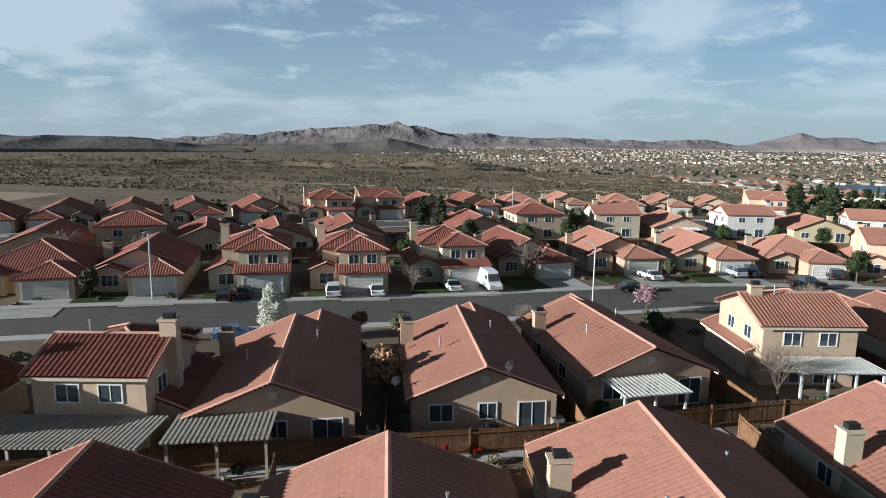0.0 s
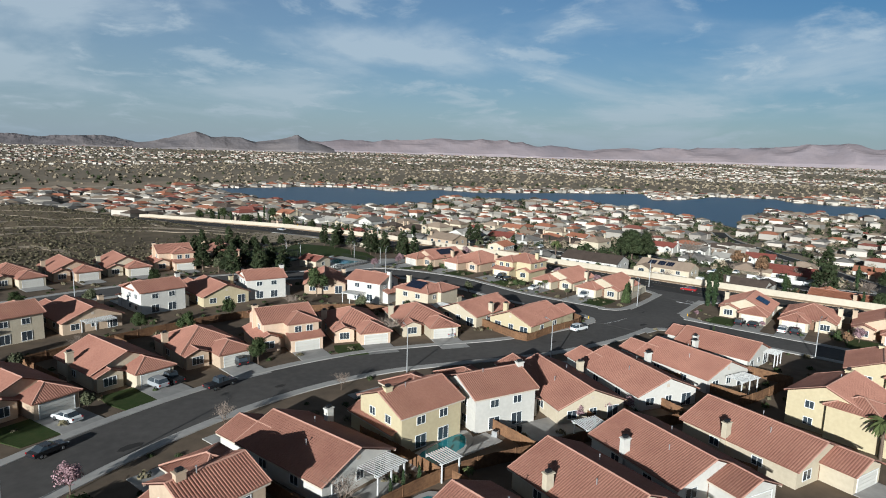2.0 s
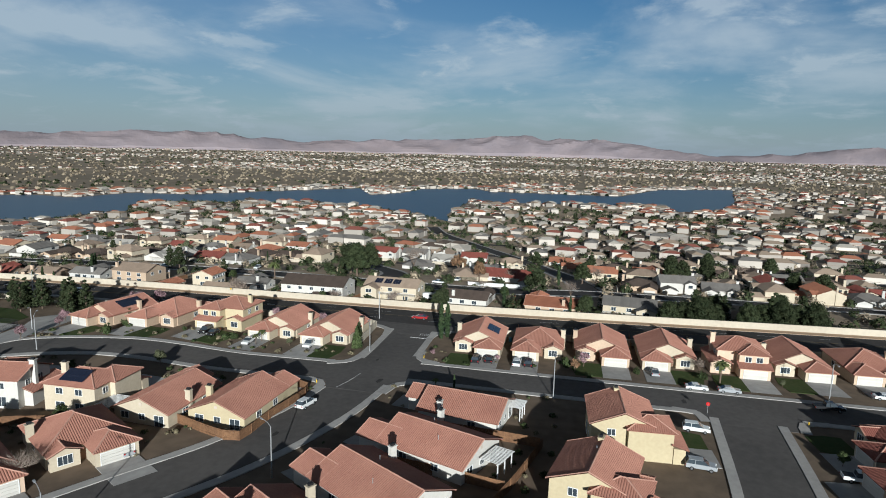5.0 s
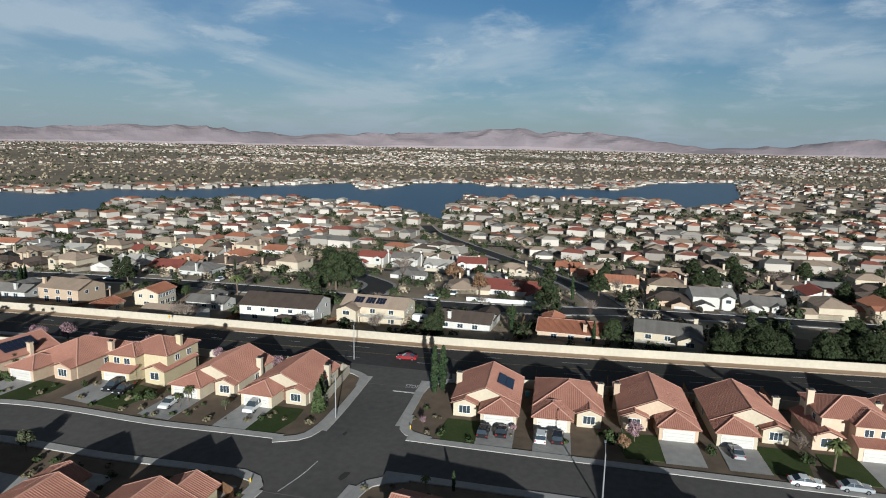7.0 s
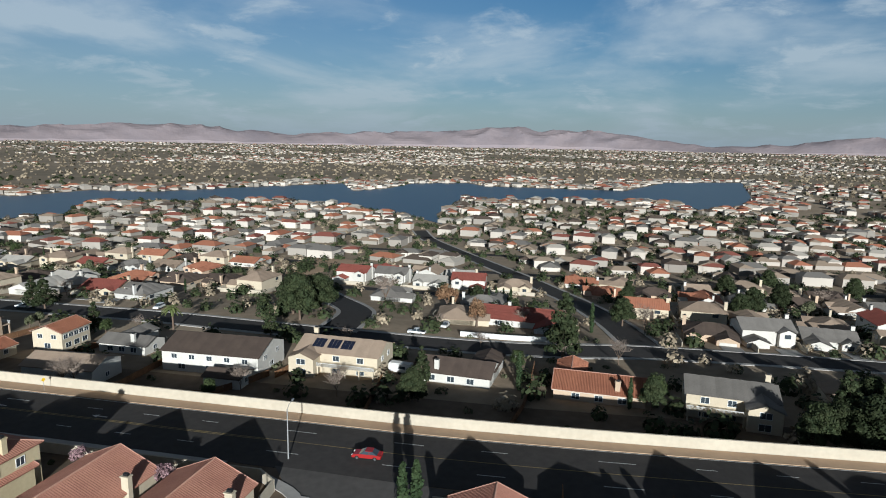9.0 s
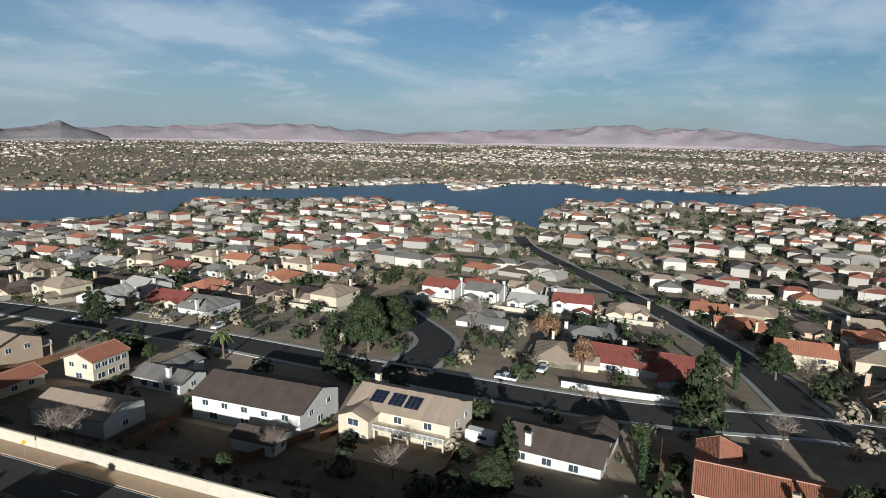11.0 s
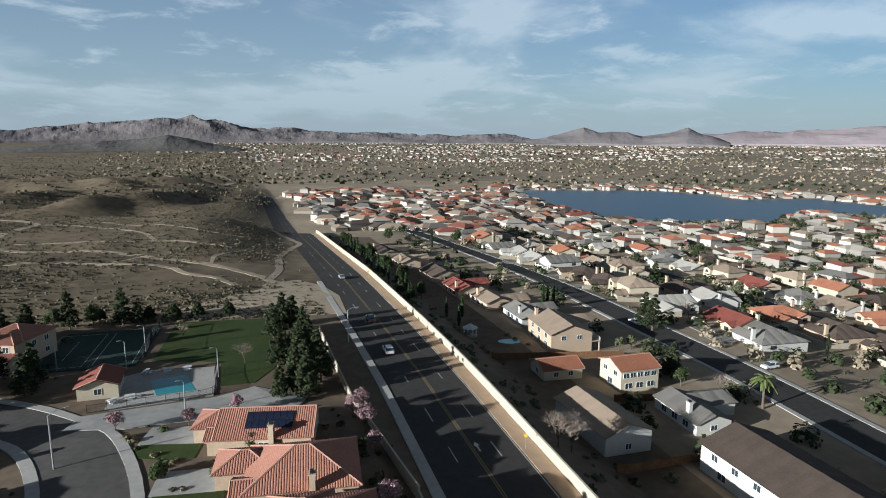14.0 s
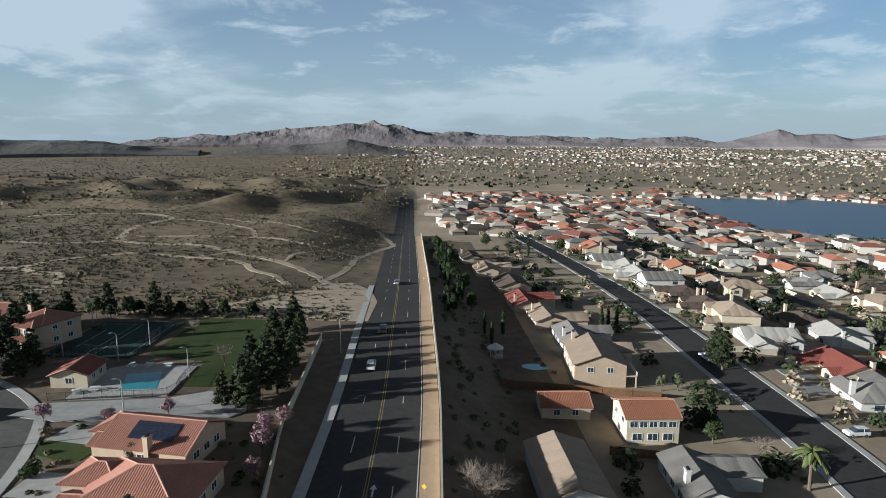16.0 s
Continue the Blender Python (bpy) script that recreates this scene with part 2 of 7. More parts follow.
M_GROUND = ground_material()
M_DESERT = mat("desert_crust", (0.225, 0.17, 0.112), (0.10, 0.08, 0.054), 0.16, 1.0, bump=0.06, bscale=1.1, big=0.018, detail=10)
# brown soil with the shade on yards and bank put into its colour
M_YARD = mat("shaded_yard_soil", (0.185, 0.138, 0.098), (0.115, 0.088, 0.064), 0.4, 1.0, bump=0.04, bscale=2.2, big=0.05, detail=8)
M_VALLEY = mat("valley_floor", (0.27, 0.215, 0.155), (0.17, 0.14, 0.10), 0.02, 1.0, bump=0.3, bscale=0.2, big=0.003, detail=8)
M_MOUNT = mat("bare_mountain_rock", (0.215, 0.185, 0.18), (0.15, 0.135, 0.14), 0.012, 1.0, bump=12, bscale=0.02, big=0.004, detail=9)
# pink rock made paler: distance haze is mixed into the colour
M_MOUNT2 = mat("hazed_pink_rock", (0.28, 0.23, 0.235), (0.22, 0.19, 0.205), 0.008, 1.0, bump=10, bscale=0.015, big=0.003, detail=9)
# the hill's shadow is put into this dark colour; the mesa shares it
M_HILLD = mat("shadow_dark_hill", (0.095, 0.092, 0.09), (0.14, 0.125, 0.11), 0.03, 1.0, bump=5, bscale=0.05, big=0.01, detail=8)
M_LAKE = mat("lake_water", (0.015, 0.040, 0.078), (0.020, 0.048, 0.086), 0.01, 0.32, bump=0.05, bscale=0.8, spec=0.22)


# ---------------------------------------------------------------- mesh helpers
def link_mesh(name, bm, material, parent=None, label="", m=None):
    me = bpy.data.meshes.new(name)
    bm.normal_update()
    bm.to_mesh(me)
    bm.free()
    me.materials.append(material)
    return link_data(name, me, parent, label, m)


def link_data(name, me, parent=None, label="", m=None):
    ob = new(name, me)
    if parent is not None:
        ob.parent = parent
    if m is not None:
        ob.matrix_basis = m
    if label:
        ob["label"] = label
    return ob


part = link_mesh


def box(bm, x0, x1, y0, y1, z0, z1, m=None):
    co = [(x0, y0, z0), (x1, y0, z0), (x1, y1, z0), (x0, y1, z0), (x0, y0, z1), (x1, y0, z1), (x1, y1, z1), (x0, y1, z1)]
    v = [bm.verts.new(m @ Vector(c) if m is not None else c) for c in co]
    for q in ((3, 2, 1, 0), (4, 5, 6, 7), (0, 1, 5, 4), (1, 2, 6, 5), (2, 3, 7, 6), (3, 0, 4, 7)):
        bm.faces.new([v[i] for i in q])
    return v


def boxmesh(*a):
    bm = bmesh.new()
    box(bm, *a)
    return bm


def tube(bm, p0, p1, r0, r1, n=6):
    p0, p1 = Vector(p0), Vector(p1)
    q = (p1 - p0).to_track_quat("Z", "Y")
    rings = []
    for p, r in ((p0, r0), (p1, r1)):
        rings.append([bm.verts.new(p + q @ Vector((r * math.cos(2 * math.pi * i / n), r * math.sin(2 * math.pi * i / n), 0))) for i in range(n)])
    for i in range(n):
        j = (i + 1) % n
        bm.faces.new((rings[0][i], rings[0][j], rings[1][j], rings[1][i]))
    bm.faces.new(rings[1])
    bm.faces.new(rings[0][::-1])


def thing(name, label, category, m, group="", kind=""):
    """An empty at the base of a thing, for its parts."""
    ob = new(name)
    ob.empty_display_size = 0.3
    ob.matrix_basis = m
    return tagged(ob, label, category, group, kind)


# ---------------------------------------------------------------- terrain
def wall_x(y):
    """Line of the long block wall east of the main road."""
    return float(np.interp(y, [-400, -120, -50, 37, 80, 130, 165, 260, 420, 727, 1000], [262, 231, 224.7, 216.5, 214.8, 213.6, 212.6, 207.2, 196.5, 177, 160]))


def smooth(a, b, v):
    t = min(1.0, max(0.0, (v - a) / (b - a)))
    return t * t * (3 - 2 * t)


def west_z(x, y):
    z = 4.8 - 0.014 * max(-260.0, min(x, 230.0))
    near = smooth(130, 185, x)
    z += float(np.interp(y, [200, 270, 400, 560, 740], [0, -1.5, -7.5, -13.5, -17])) * near
    # the houses north of the junction stand on a low bank above the road
    z += 1.9 * smooth(88, 122, y) * (1 - smooth(143, 157, y)) * (1 - smooth(184.5, 191, x)) * smooth(110, 150, x)
    # desert hill north of the houses, then falling into the valley
    desert = smooth(215, 270, y)
    z += desert * (1 - smooth(150, 192, x)) * 1.5
    z += desert * (1 - smooth(130, 190, x)) * (1.8 * noise.noise((x * 0.013, y * 0.013, 0)) + 0.7 * noise.noise((x * 0.045, y * 0.045, 3.0)) + 0.45 * noise.noise((x * 0.11, y * 0.11, 8.0)))
    v = y + 0.10 * x + 14 * noise.noise((x * 0.012, y * 0.012, 6.0))
    fall = 0.5 * smooth(430, 505, v) + 0.5 * smooth(700, 1250, v)
    bluff = (1 - abs(noise.noise((x * 0.007, y * 0.007, 5.0))) * 2.2) * 12.0 + 5.0 * noise.noise((x * 0.022, y * 0.022, 9.0))
    z = z * (1 - fall) - 28 * fall + bluff * smooth(530, 600, v) * (1 - smooth(1050, 1500, v)) * (1 - smooth(60, 130, x)) + 1.5
    z -= 1.5
    return z


def ground_z(x, y):
    u = x - wall_x(y)
    r = math.hypot(x, y)
    far = 30.0 * smooth(1700, 4600, r)
    zw = west_z(min(x, wall_x(y)), y)
    if u <= 0.6:
        return zw + far
    xe = x + 0.265 * max(0.0, y - 200)
    ze = float(np.interp(xe, [230, 300, 400, 520, 600], [-5.2, -7.5, -18, -25, -28]))
    ze = min(ze, zw)
    k = min(1.0, (u - 0.6) / 15.0)
    return zw * (1 - k) + ze * k + far


def axis(parts):
    out = []
    for a, b, s in parts:
        out += list(np.arange(a, b, s))
    return out + [parts[-1][1]]


gx = axis([(-4800, -1200, 120), (-1200, -400, 40), (-400, -120, 10), (-120, 213, 4.5), (213, 213.6, 0.6), (213.6, 229, 3.85), (229, 640, 6), (640, 1400, 20), (1400, 4800, 100)])
gy = axis([(-4800, -1000, 200), (-1000, -160, 40), (-160, 460, 4.5), (460, 1000, 9), (1000, 1800, 25), (1800, 4800, 100)])
verts = []
for yy in gy:
    sh = wall_x(yy) - 213
    for xx in gx:
        w = 1 - smooth(120, 420, abs(xx - 213))
        px = xx + sh * w
        verts.append((px, yy, ground_z(px, yy)))
nx = len(gx)
faces = [(j * nx + i, j * nx + i + 1, (j + 1) * nx + i + 1, (j + 1) * nx + i) for j in range(len(gy) - 1) for i in range(nx - 1)]
me = bpy.data.meshes.new("ground")
me.from_pydata(verts, [], faces)
me.materials.append(M_GROUND)
me.materials.append(M_DESERT)
me.materials.append(M_VALLEY)
me.materials.append(M_YARD)
for p in me.polygons:
    p.use_smooth = True
    cx_, cy_ = p.center.x, p.center.y
    if cx_ < wall_x(cy_) - 18 and cy_ > 214:
        p.material_index = 1
    # estate yards and the bank below the wall get the shade-darkened soil
    elif -170 < cy_ < 400 and -130 < cx_ < wall_x(cy_) + 30:
        p.material_index = 3
    elif math.hypot(cx_ - 110, cy_ - 30) > 1150:
        p.material_index = 2
ground = tagged(new("ground", me), "dry tan desert soil with bare patches", "ground", kind="structure")


def resample(pts, step):
    """Even points along a smooth line through pts."""
    P = [Vector((*p, 0)) for p in pts]
    P = [P[0] * 2 - P[1]] + P + [P[-1] * 2 - P[-2]]
    dense = []
    for i in range(1, len(P) - 2):
        n = max(2, int((P[i + 1] - P[i]).length / 1.0))
        for k in range(n):
            t = k / n
            a, b, c, d = P[i - 1], P[i], P[i + 1], P[i + 2]
            dense.append(0.5 * (2 * b + (c - a) * t + (2 * a - 5 * b + 4 * c - d) * t * t + (3 * b - a - 3 * c + d) * t ** 3))
    dense.append(P[-2])
    out, acc = [dense[0]], 0.0
    for a, b in zip(dense, dense[1:]):
        acc += (b - a).length
        if acc >= step:
            out.append(b)
            acc = 0.0
    if (out[-1] - dense[-1]).length > 0.2 * step:
        out.append(dense[-1])
    return out


def normals(pl):
    res = []
    for i in range(len(pl)):
        d = (pl[min(i + 1, len(pl) - 1)] - pl[max(i - 1, 0)]).normalized()
        res.append(Vector((-d.y, d.x, 0)))
    return res


def strip(name, pts, a, b, dz, material, step=4.0, label="", category="", kind="structure", skirt=0.35, cross=4, jitter=0.0):
    """A ribbon laid on the ground along a line, from offset a to offset b (left positive), with its sides closed."""
    pl = resample(pts, step)
    ns = normals(pl)
    vs, fs = [], []
    for i, (p, n) in enumerate(zip(pl, ns)):
        j = jitter * noise.noise((p.x * 0.15, p.y * 0.15, 2.0))
        for k in range(cross + 1):
            o = a + (b - a) * k / cross
            q = p + n * (o + (j if k in (0, cross) else 0))
            vs.append((q.x, q.y, ground_z(q.x, q.y) + dz))
        for k in (0, cross):
            x, y, z = vs[i * (cross + 3) + k]
            vs.append((x, y, z - skirt))
    w = cross + 3
    for i in range(len(pl) - 1):
        for k in range(cross):
            fs.append((i * w + k, i * w + k + 1, (i + 1) * w + k + 1, (i + 1) * w + k))
        fs.append((i * w + cross + 1, i * w, (i + 1) * w, (i + 1) * w + cross + 1))
        fs.append((i * w + cross, i * w + cross + 2, (i + 1) * w + cross + 2, (i + 1) * w + cross))
    m = bpy.data.meshes.new(name)
    m.from_pydata(vs, [], fs)
    m.materials.append(material)
    return tagged(new(name, m), label, category, kind=kind)


def patch(name, poly, dz, material, label, category, kind="structure", skirt=0.3, flat=None):
    """A flat-topped polygon laid on the ground."""
    bm = bmesh.new()
    top = [bm.verts.new((x, y, (ground_z(x, y) if flat is None else flat) + dz)) for x, y in poly]
    low = [bm.verts.new((v.co.x, v.co.y, v.co.z - skirt)) for v in top]
    f = bm.faces.new(top)
    for i in range(len(top)):
        j = (i + 1) % len(top)
        bm.faces.new((top[i], low[i], low[j], top[j]))
    bm.normal_update()
    if f.normal.z < 0:
        bmesh.ops.reverse_faces(bm, faces=bm.faces[:])
    bmesh.ops.triangulate(bm, faces=[f])
    me_ = bpy.data.meshes.new(name)
    bm.to_mesh(me_)
    bm.free()
    me_.materials.append(material)
    return tagged(new(name, me_), label, category, kind=kind)


# ---------------------------------------------------------------- streets
ST1 = [(-260, -20), (-160, 25), (-100, 46), (-47, 64), (0, 74.3), (36, 84.0), (60, 86), (80, 82.5), (95, 75.5), (110, 67), (125, 61.5), (140, 58.5), (165, 57), (194, 58)]
ST2 = [(158, 57), (158, 20), (158.5, -30), (160, -90), (164, -180)]
ST3 = [(158, -21), (120, -18.5), (95, -15), (60, -14), (10, -20), (-60, -40)]
ST4 = [(153, 57), (152.5, 80), (150.5, 110), (146, 132), (136, 150), (118, 163), (95, 170), (60, 172), (20, 166), (-20, 150), (-70, 124), (-130, 100), (-220, 70)]
main_line = [(wall_x(y), y) for y in (-400, -250, -120, -50, 37, 80, 130, 165, 210, 260, 340, 420)] + [(wall_x(y), y) for y in (500, 600, 700, 780)]


def street(pts, half, name, label, dz=0.04):
    strip(name, pts, -half, half, dz, M_ASPHALT, 4, label, "road")


street(ST1, 5.4, "road", "worn grey asphalt residential street with sealed cracks")
street(ST2, 5.2, "road", "worn grey asphalt residential street", 0.046)
street(ST3, 5.2, "road", "worn grey asphalt side street", 0.052)
street(ST4, 5.2, "road", "worn grey asphalt residential street curving north", 0.058)
strip("road", main_line, 3.2, 19.0, 0.05, M_ASPHALT2, 5, "dark asphalt arterial road with painted lanes", "road")
strip("path", main_line[:12], 0.25, 3.2, 0.16, M_PATH, 5, "tan granite path beside the block wall", "path", skirt=0.5)


def walks(pts, half, left_ok, right_ok):
    """Concrete kerb and pavement on both sides of a street, left out where a junction opens."""
    pl = resample(pts, 2.0)
    for side, ok in ((1, left_ok), (-1, right_ok)):
        run = []
        for p in pl + [None]:
            if p is not None and ok(p.x, p.y):
                run.append((p.x, p.y))
                continue
            if len(run) > 2:
                a, b = side * half, side * (half + 1.7)
                strip("pavement", run, min(a, b), max(a, b), 0.17, M_CONC, 3, "grey concrete pavement and kerb", "pavement")
            run = []


walks(ST1, 5.4, lambda x, y: x < 144 or 161 < x < 190, lambda x, y: x < 149 or 166 < x < 190)
walks(ST2, 5.2, lambda x, y: y < 49, lambda x, y: (y < 49 and y > -13) or y < -29)
walks(ST3, 5.2, lambda x, y: x < 151, lambda x, y: x < 151)
walks(ST4, 5.2, lambda x, y: y > 66, lambda x, y: y > 66)
strip("pavement", main_line[5:10], 19.0, 20.8, 0.17, M_CONC, 5, "grey concrete pavement beside the main road", "pavement")
strip("pavement", main_line[0:4], 19.0, 20.8, 0.17, M_CONC, 5, "grey concrete pavement beside the main road", "pavement")


# junctions: asphalt aprons and rounded pavement corners
patch("road", [(143.0, 52.6), (148, 50.4), (152.6, 45), (163.4, 45), (166, 50), (173, 51.4), (173, 62.6), (164, 63), (158.2, 69), (147.2, 69), (146, 65), (143.0, 63.6)], 0.063, M_ASPHALT, "worn grey asphalt of a street junction", "road", skirt=0.1)
patch("road", [(147.5, -13.8), (151, -13), (153.6, -9.5), (153.6, -33), (151, -30), (147.5, -28.8)], 0.060, M_ASPHALT, "worn grey asphalt of a side street junction", "road", skirt=0.1)
patch("road", [(186, 50), (190, 49), (196.5, 44), (196.5, 72), (190, 66.5), (186, 65)], 0.057, M_ASPHALT, "worn grey asphalt where the street meets the main road", "road", skirt=0.1)
for pts in ([(141.5, 65.2), (145.2, 65.6), (146.8, 69.5)], [(157.6, 69.8), (160, 65.4), (165, 64.0), (172, 63.9)], [(143, 51.2), (148.8, 49.6), (151.6, 44.5)], [(164.6, 44.5), (166.6, 49.2), (173, 50.4)], [(147.5, -12.6), (151.6, -11.5), (152.6, -7)], [(147, -30.0), (151.6, -31), (152.8, -36)], [(184, 64), (189.5, 65.5), (193.4, 73)], [(184, 51.4), (189.5, 50), (194.2, 42)]):
    strip("pavement", pts, -0.95, 0.95, 0.175, M_CONC, 1.2, "rounded concrete pavement corner", "pavement")


def dashes(pts, off, width, length, gap, material, y0=-1e9, y1=1e9):
    pl = resample(pts, 1.0)
    ns = normals(pl)
    vs, fs = [], []
    i = 0
    while i + length < len(pl):
        if y0 < pl[i].y < y1:
            for k in range(length):
                a, b, na, nb = pl[i + k], pl[i + k + 1], ns[i + k], ns[i + k + 1]
                q = [a + na * (off - width / 2), a + na * (off + width / 2), b + nb * (off + width / 2), b + nb * (off - width / 2)]
                o = len(vs)
                vs += [(v.x, v.y, ground_z(v.x, v.y) + 0.062) for v in q]
                fs.append((o + 3, o + 2, o + 1, o))
        i += length + gap
    m = bpy.data.meshes.new("road_marking")
    m.from_pydata(vs, [], fs)
    m.materials.append(material)
    tagged(new("road_marking", m), "painted road marking lines", "road marking", kind="structure")


dashes(main_line, 3.5, 0.16, 6, 0, M_MARK_W)
dashes(main_line, 7.0, 0.14, 3, 8, M_MARK_W)
dashes(main_line, 10.6, 0.14, 6, 0, M_MARK_Y)
dashes(main_line, 11.0, 0.14, 6, 0, M_MARK_Y, 75, 420)
dashes(main_line, 14.4, 0.14, 3, 8, M_MARK_W)
rng = random.Random(4)


# ---------------------------------------------------------------- house parts
def slope_mesh(bm, e0, e1, r0, r1, rib, courses, picked=None):
    """One roof slope of barrel tiles: e0-e1 the eave, r0-r1 the ridge; ribs run up the slope, courses step across it."""
    e0, e1, r0, r1 = map(Vector, (e0, e1, r0, r1))
    u = (e1 - e0)
    W = u.length
    u /= W
    nrm = u.cross(r0 - e0 if (r0 - e0).length > 0.01 else r1 - e1).normalized()
    if nrm.z < 0:
        nrm = -nrm
    v = nrm.cross(u)
    if v.z < 0:
        v = -v
    T = (r0 - e0).dot(v)
    s0, s1 = (r0 - e0).dot(u), (r1 - e0).dot(u)

    def top(s):
        if s < s0:
            return T * s / max(s0, 1e-6)
        if s > s1:
            return T * (W - s) / max(W - s1, 1e-6)
        return T

    n = max(2, int(W / rib))
    for i in range(n):
        ss = [W * i / n, W * (i + 0.3) / n, W * (i + 0.7) / n, W * (i + 1) / n]
        hh = [0.0, 0.075, 0.075, 0.0]
        for c in range(courses):
            f0, f1 = c / courses, (c + 1) / courses
            lift = 0.045 if courses > 1 else 0.0
            if picked is not None and len(picked) < 300 and s0 < 0.01 and W - s1 < 0.01:
                # single tiles: place, pitch and length, all of one size
                picked.append((e0 + u * ss[0] + v * (T * f0), u, v, nrm, W / n, T / courses))
                continue
            lo, hi = [], []
            for s, h in zip(ss, hh):
                t = top(s)
                lo.append(bm.verts.new(e0 + u * s + v * (t * f0) + nrm * (h + lift)))
                hi.append(bm.verts.new(e0 + u * s + v * (t * f1) + nrm * h))
            for k in range(3):
                bm.faces.new((lo[k], lo[k + 1], hi[k + 1], hi[k]))
    d = nrm * -0.14
    q = [bm.verts.new(p + d) for p in ((e0, e1, r1, r0) if (r1 - r0).length > 0.01 else (e0, e1, r0))]
    bm.faces.new(q[::-1])
    a = [bm.verts.new(p) for p in (e0, e1, e1 + d, e0 + d)]
    bm.faces.new(a)


def single_tiles(parent, picked, material):
    """Barrel tiles as pieces of their own on one shared mesh."""
    w, l = picked[0][4], picked[0][5]
    bm = bmesh.new()
    prof = ((0.0, 0.0), (0.3, 0.075), (0.7, 0.075), (1.0, 0.0))
    lo = [bm.verts.new((w * a, -0.03, h + 0.045)) for a, h in prof]
    hi = [bm.verts.new((w * a, l, h)) for a, h in prof]
    un = [bm.verts.new((w * a, -0.03, h + 0.02)) for a, h in prof]
    for k in range(3):
        bm.faces.new((lo[k], lo[k + 1], hi[k + 1], hi[k]))
        bm.faces.new((un[k], un[k + 1], lo[k + 1], lo[k]))
    tile = bpy.data.meshes.new("roof_tile")
    bm.to_mesh(tile)
    bm.free()
    tile.materials.append(material)
    for p, u, v, nrm, _, _ in picked:
        m = Matrix((u, v, nrm)).transposed().to_4x4()
        m.translation = p
        link_data("roof_tile", tile, parent, "", m @ pose(0, 0, 0, 0, 0, rng.uniform(-0.5, 0.5)))


def cap_line(bm, p, q, w=0.16, h=0.12):
    p, q = Vector(p), Vector(q)
    d = (q - p).normalized()
    s = d.cross(Vector((0, 0, 1))).normalized() * w
    up = Vector((0, 0, h))
    a = [bm.verts.new(x) for x in (p - s, p + up, p + s, q - s, q + up, q + s)]
    bm.faces.new((a[0], a[1], a[4], a[3]))
    bm.faces.new((a[1], a[2], a[5], a[4]))
    bm.faces.new((a[0], a[2], a[1]))
    bm.faces.new((a[3], a[4], a[5]))
    bm.faces.new((a[0], a[3], a[5], a[2]))


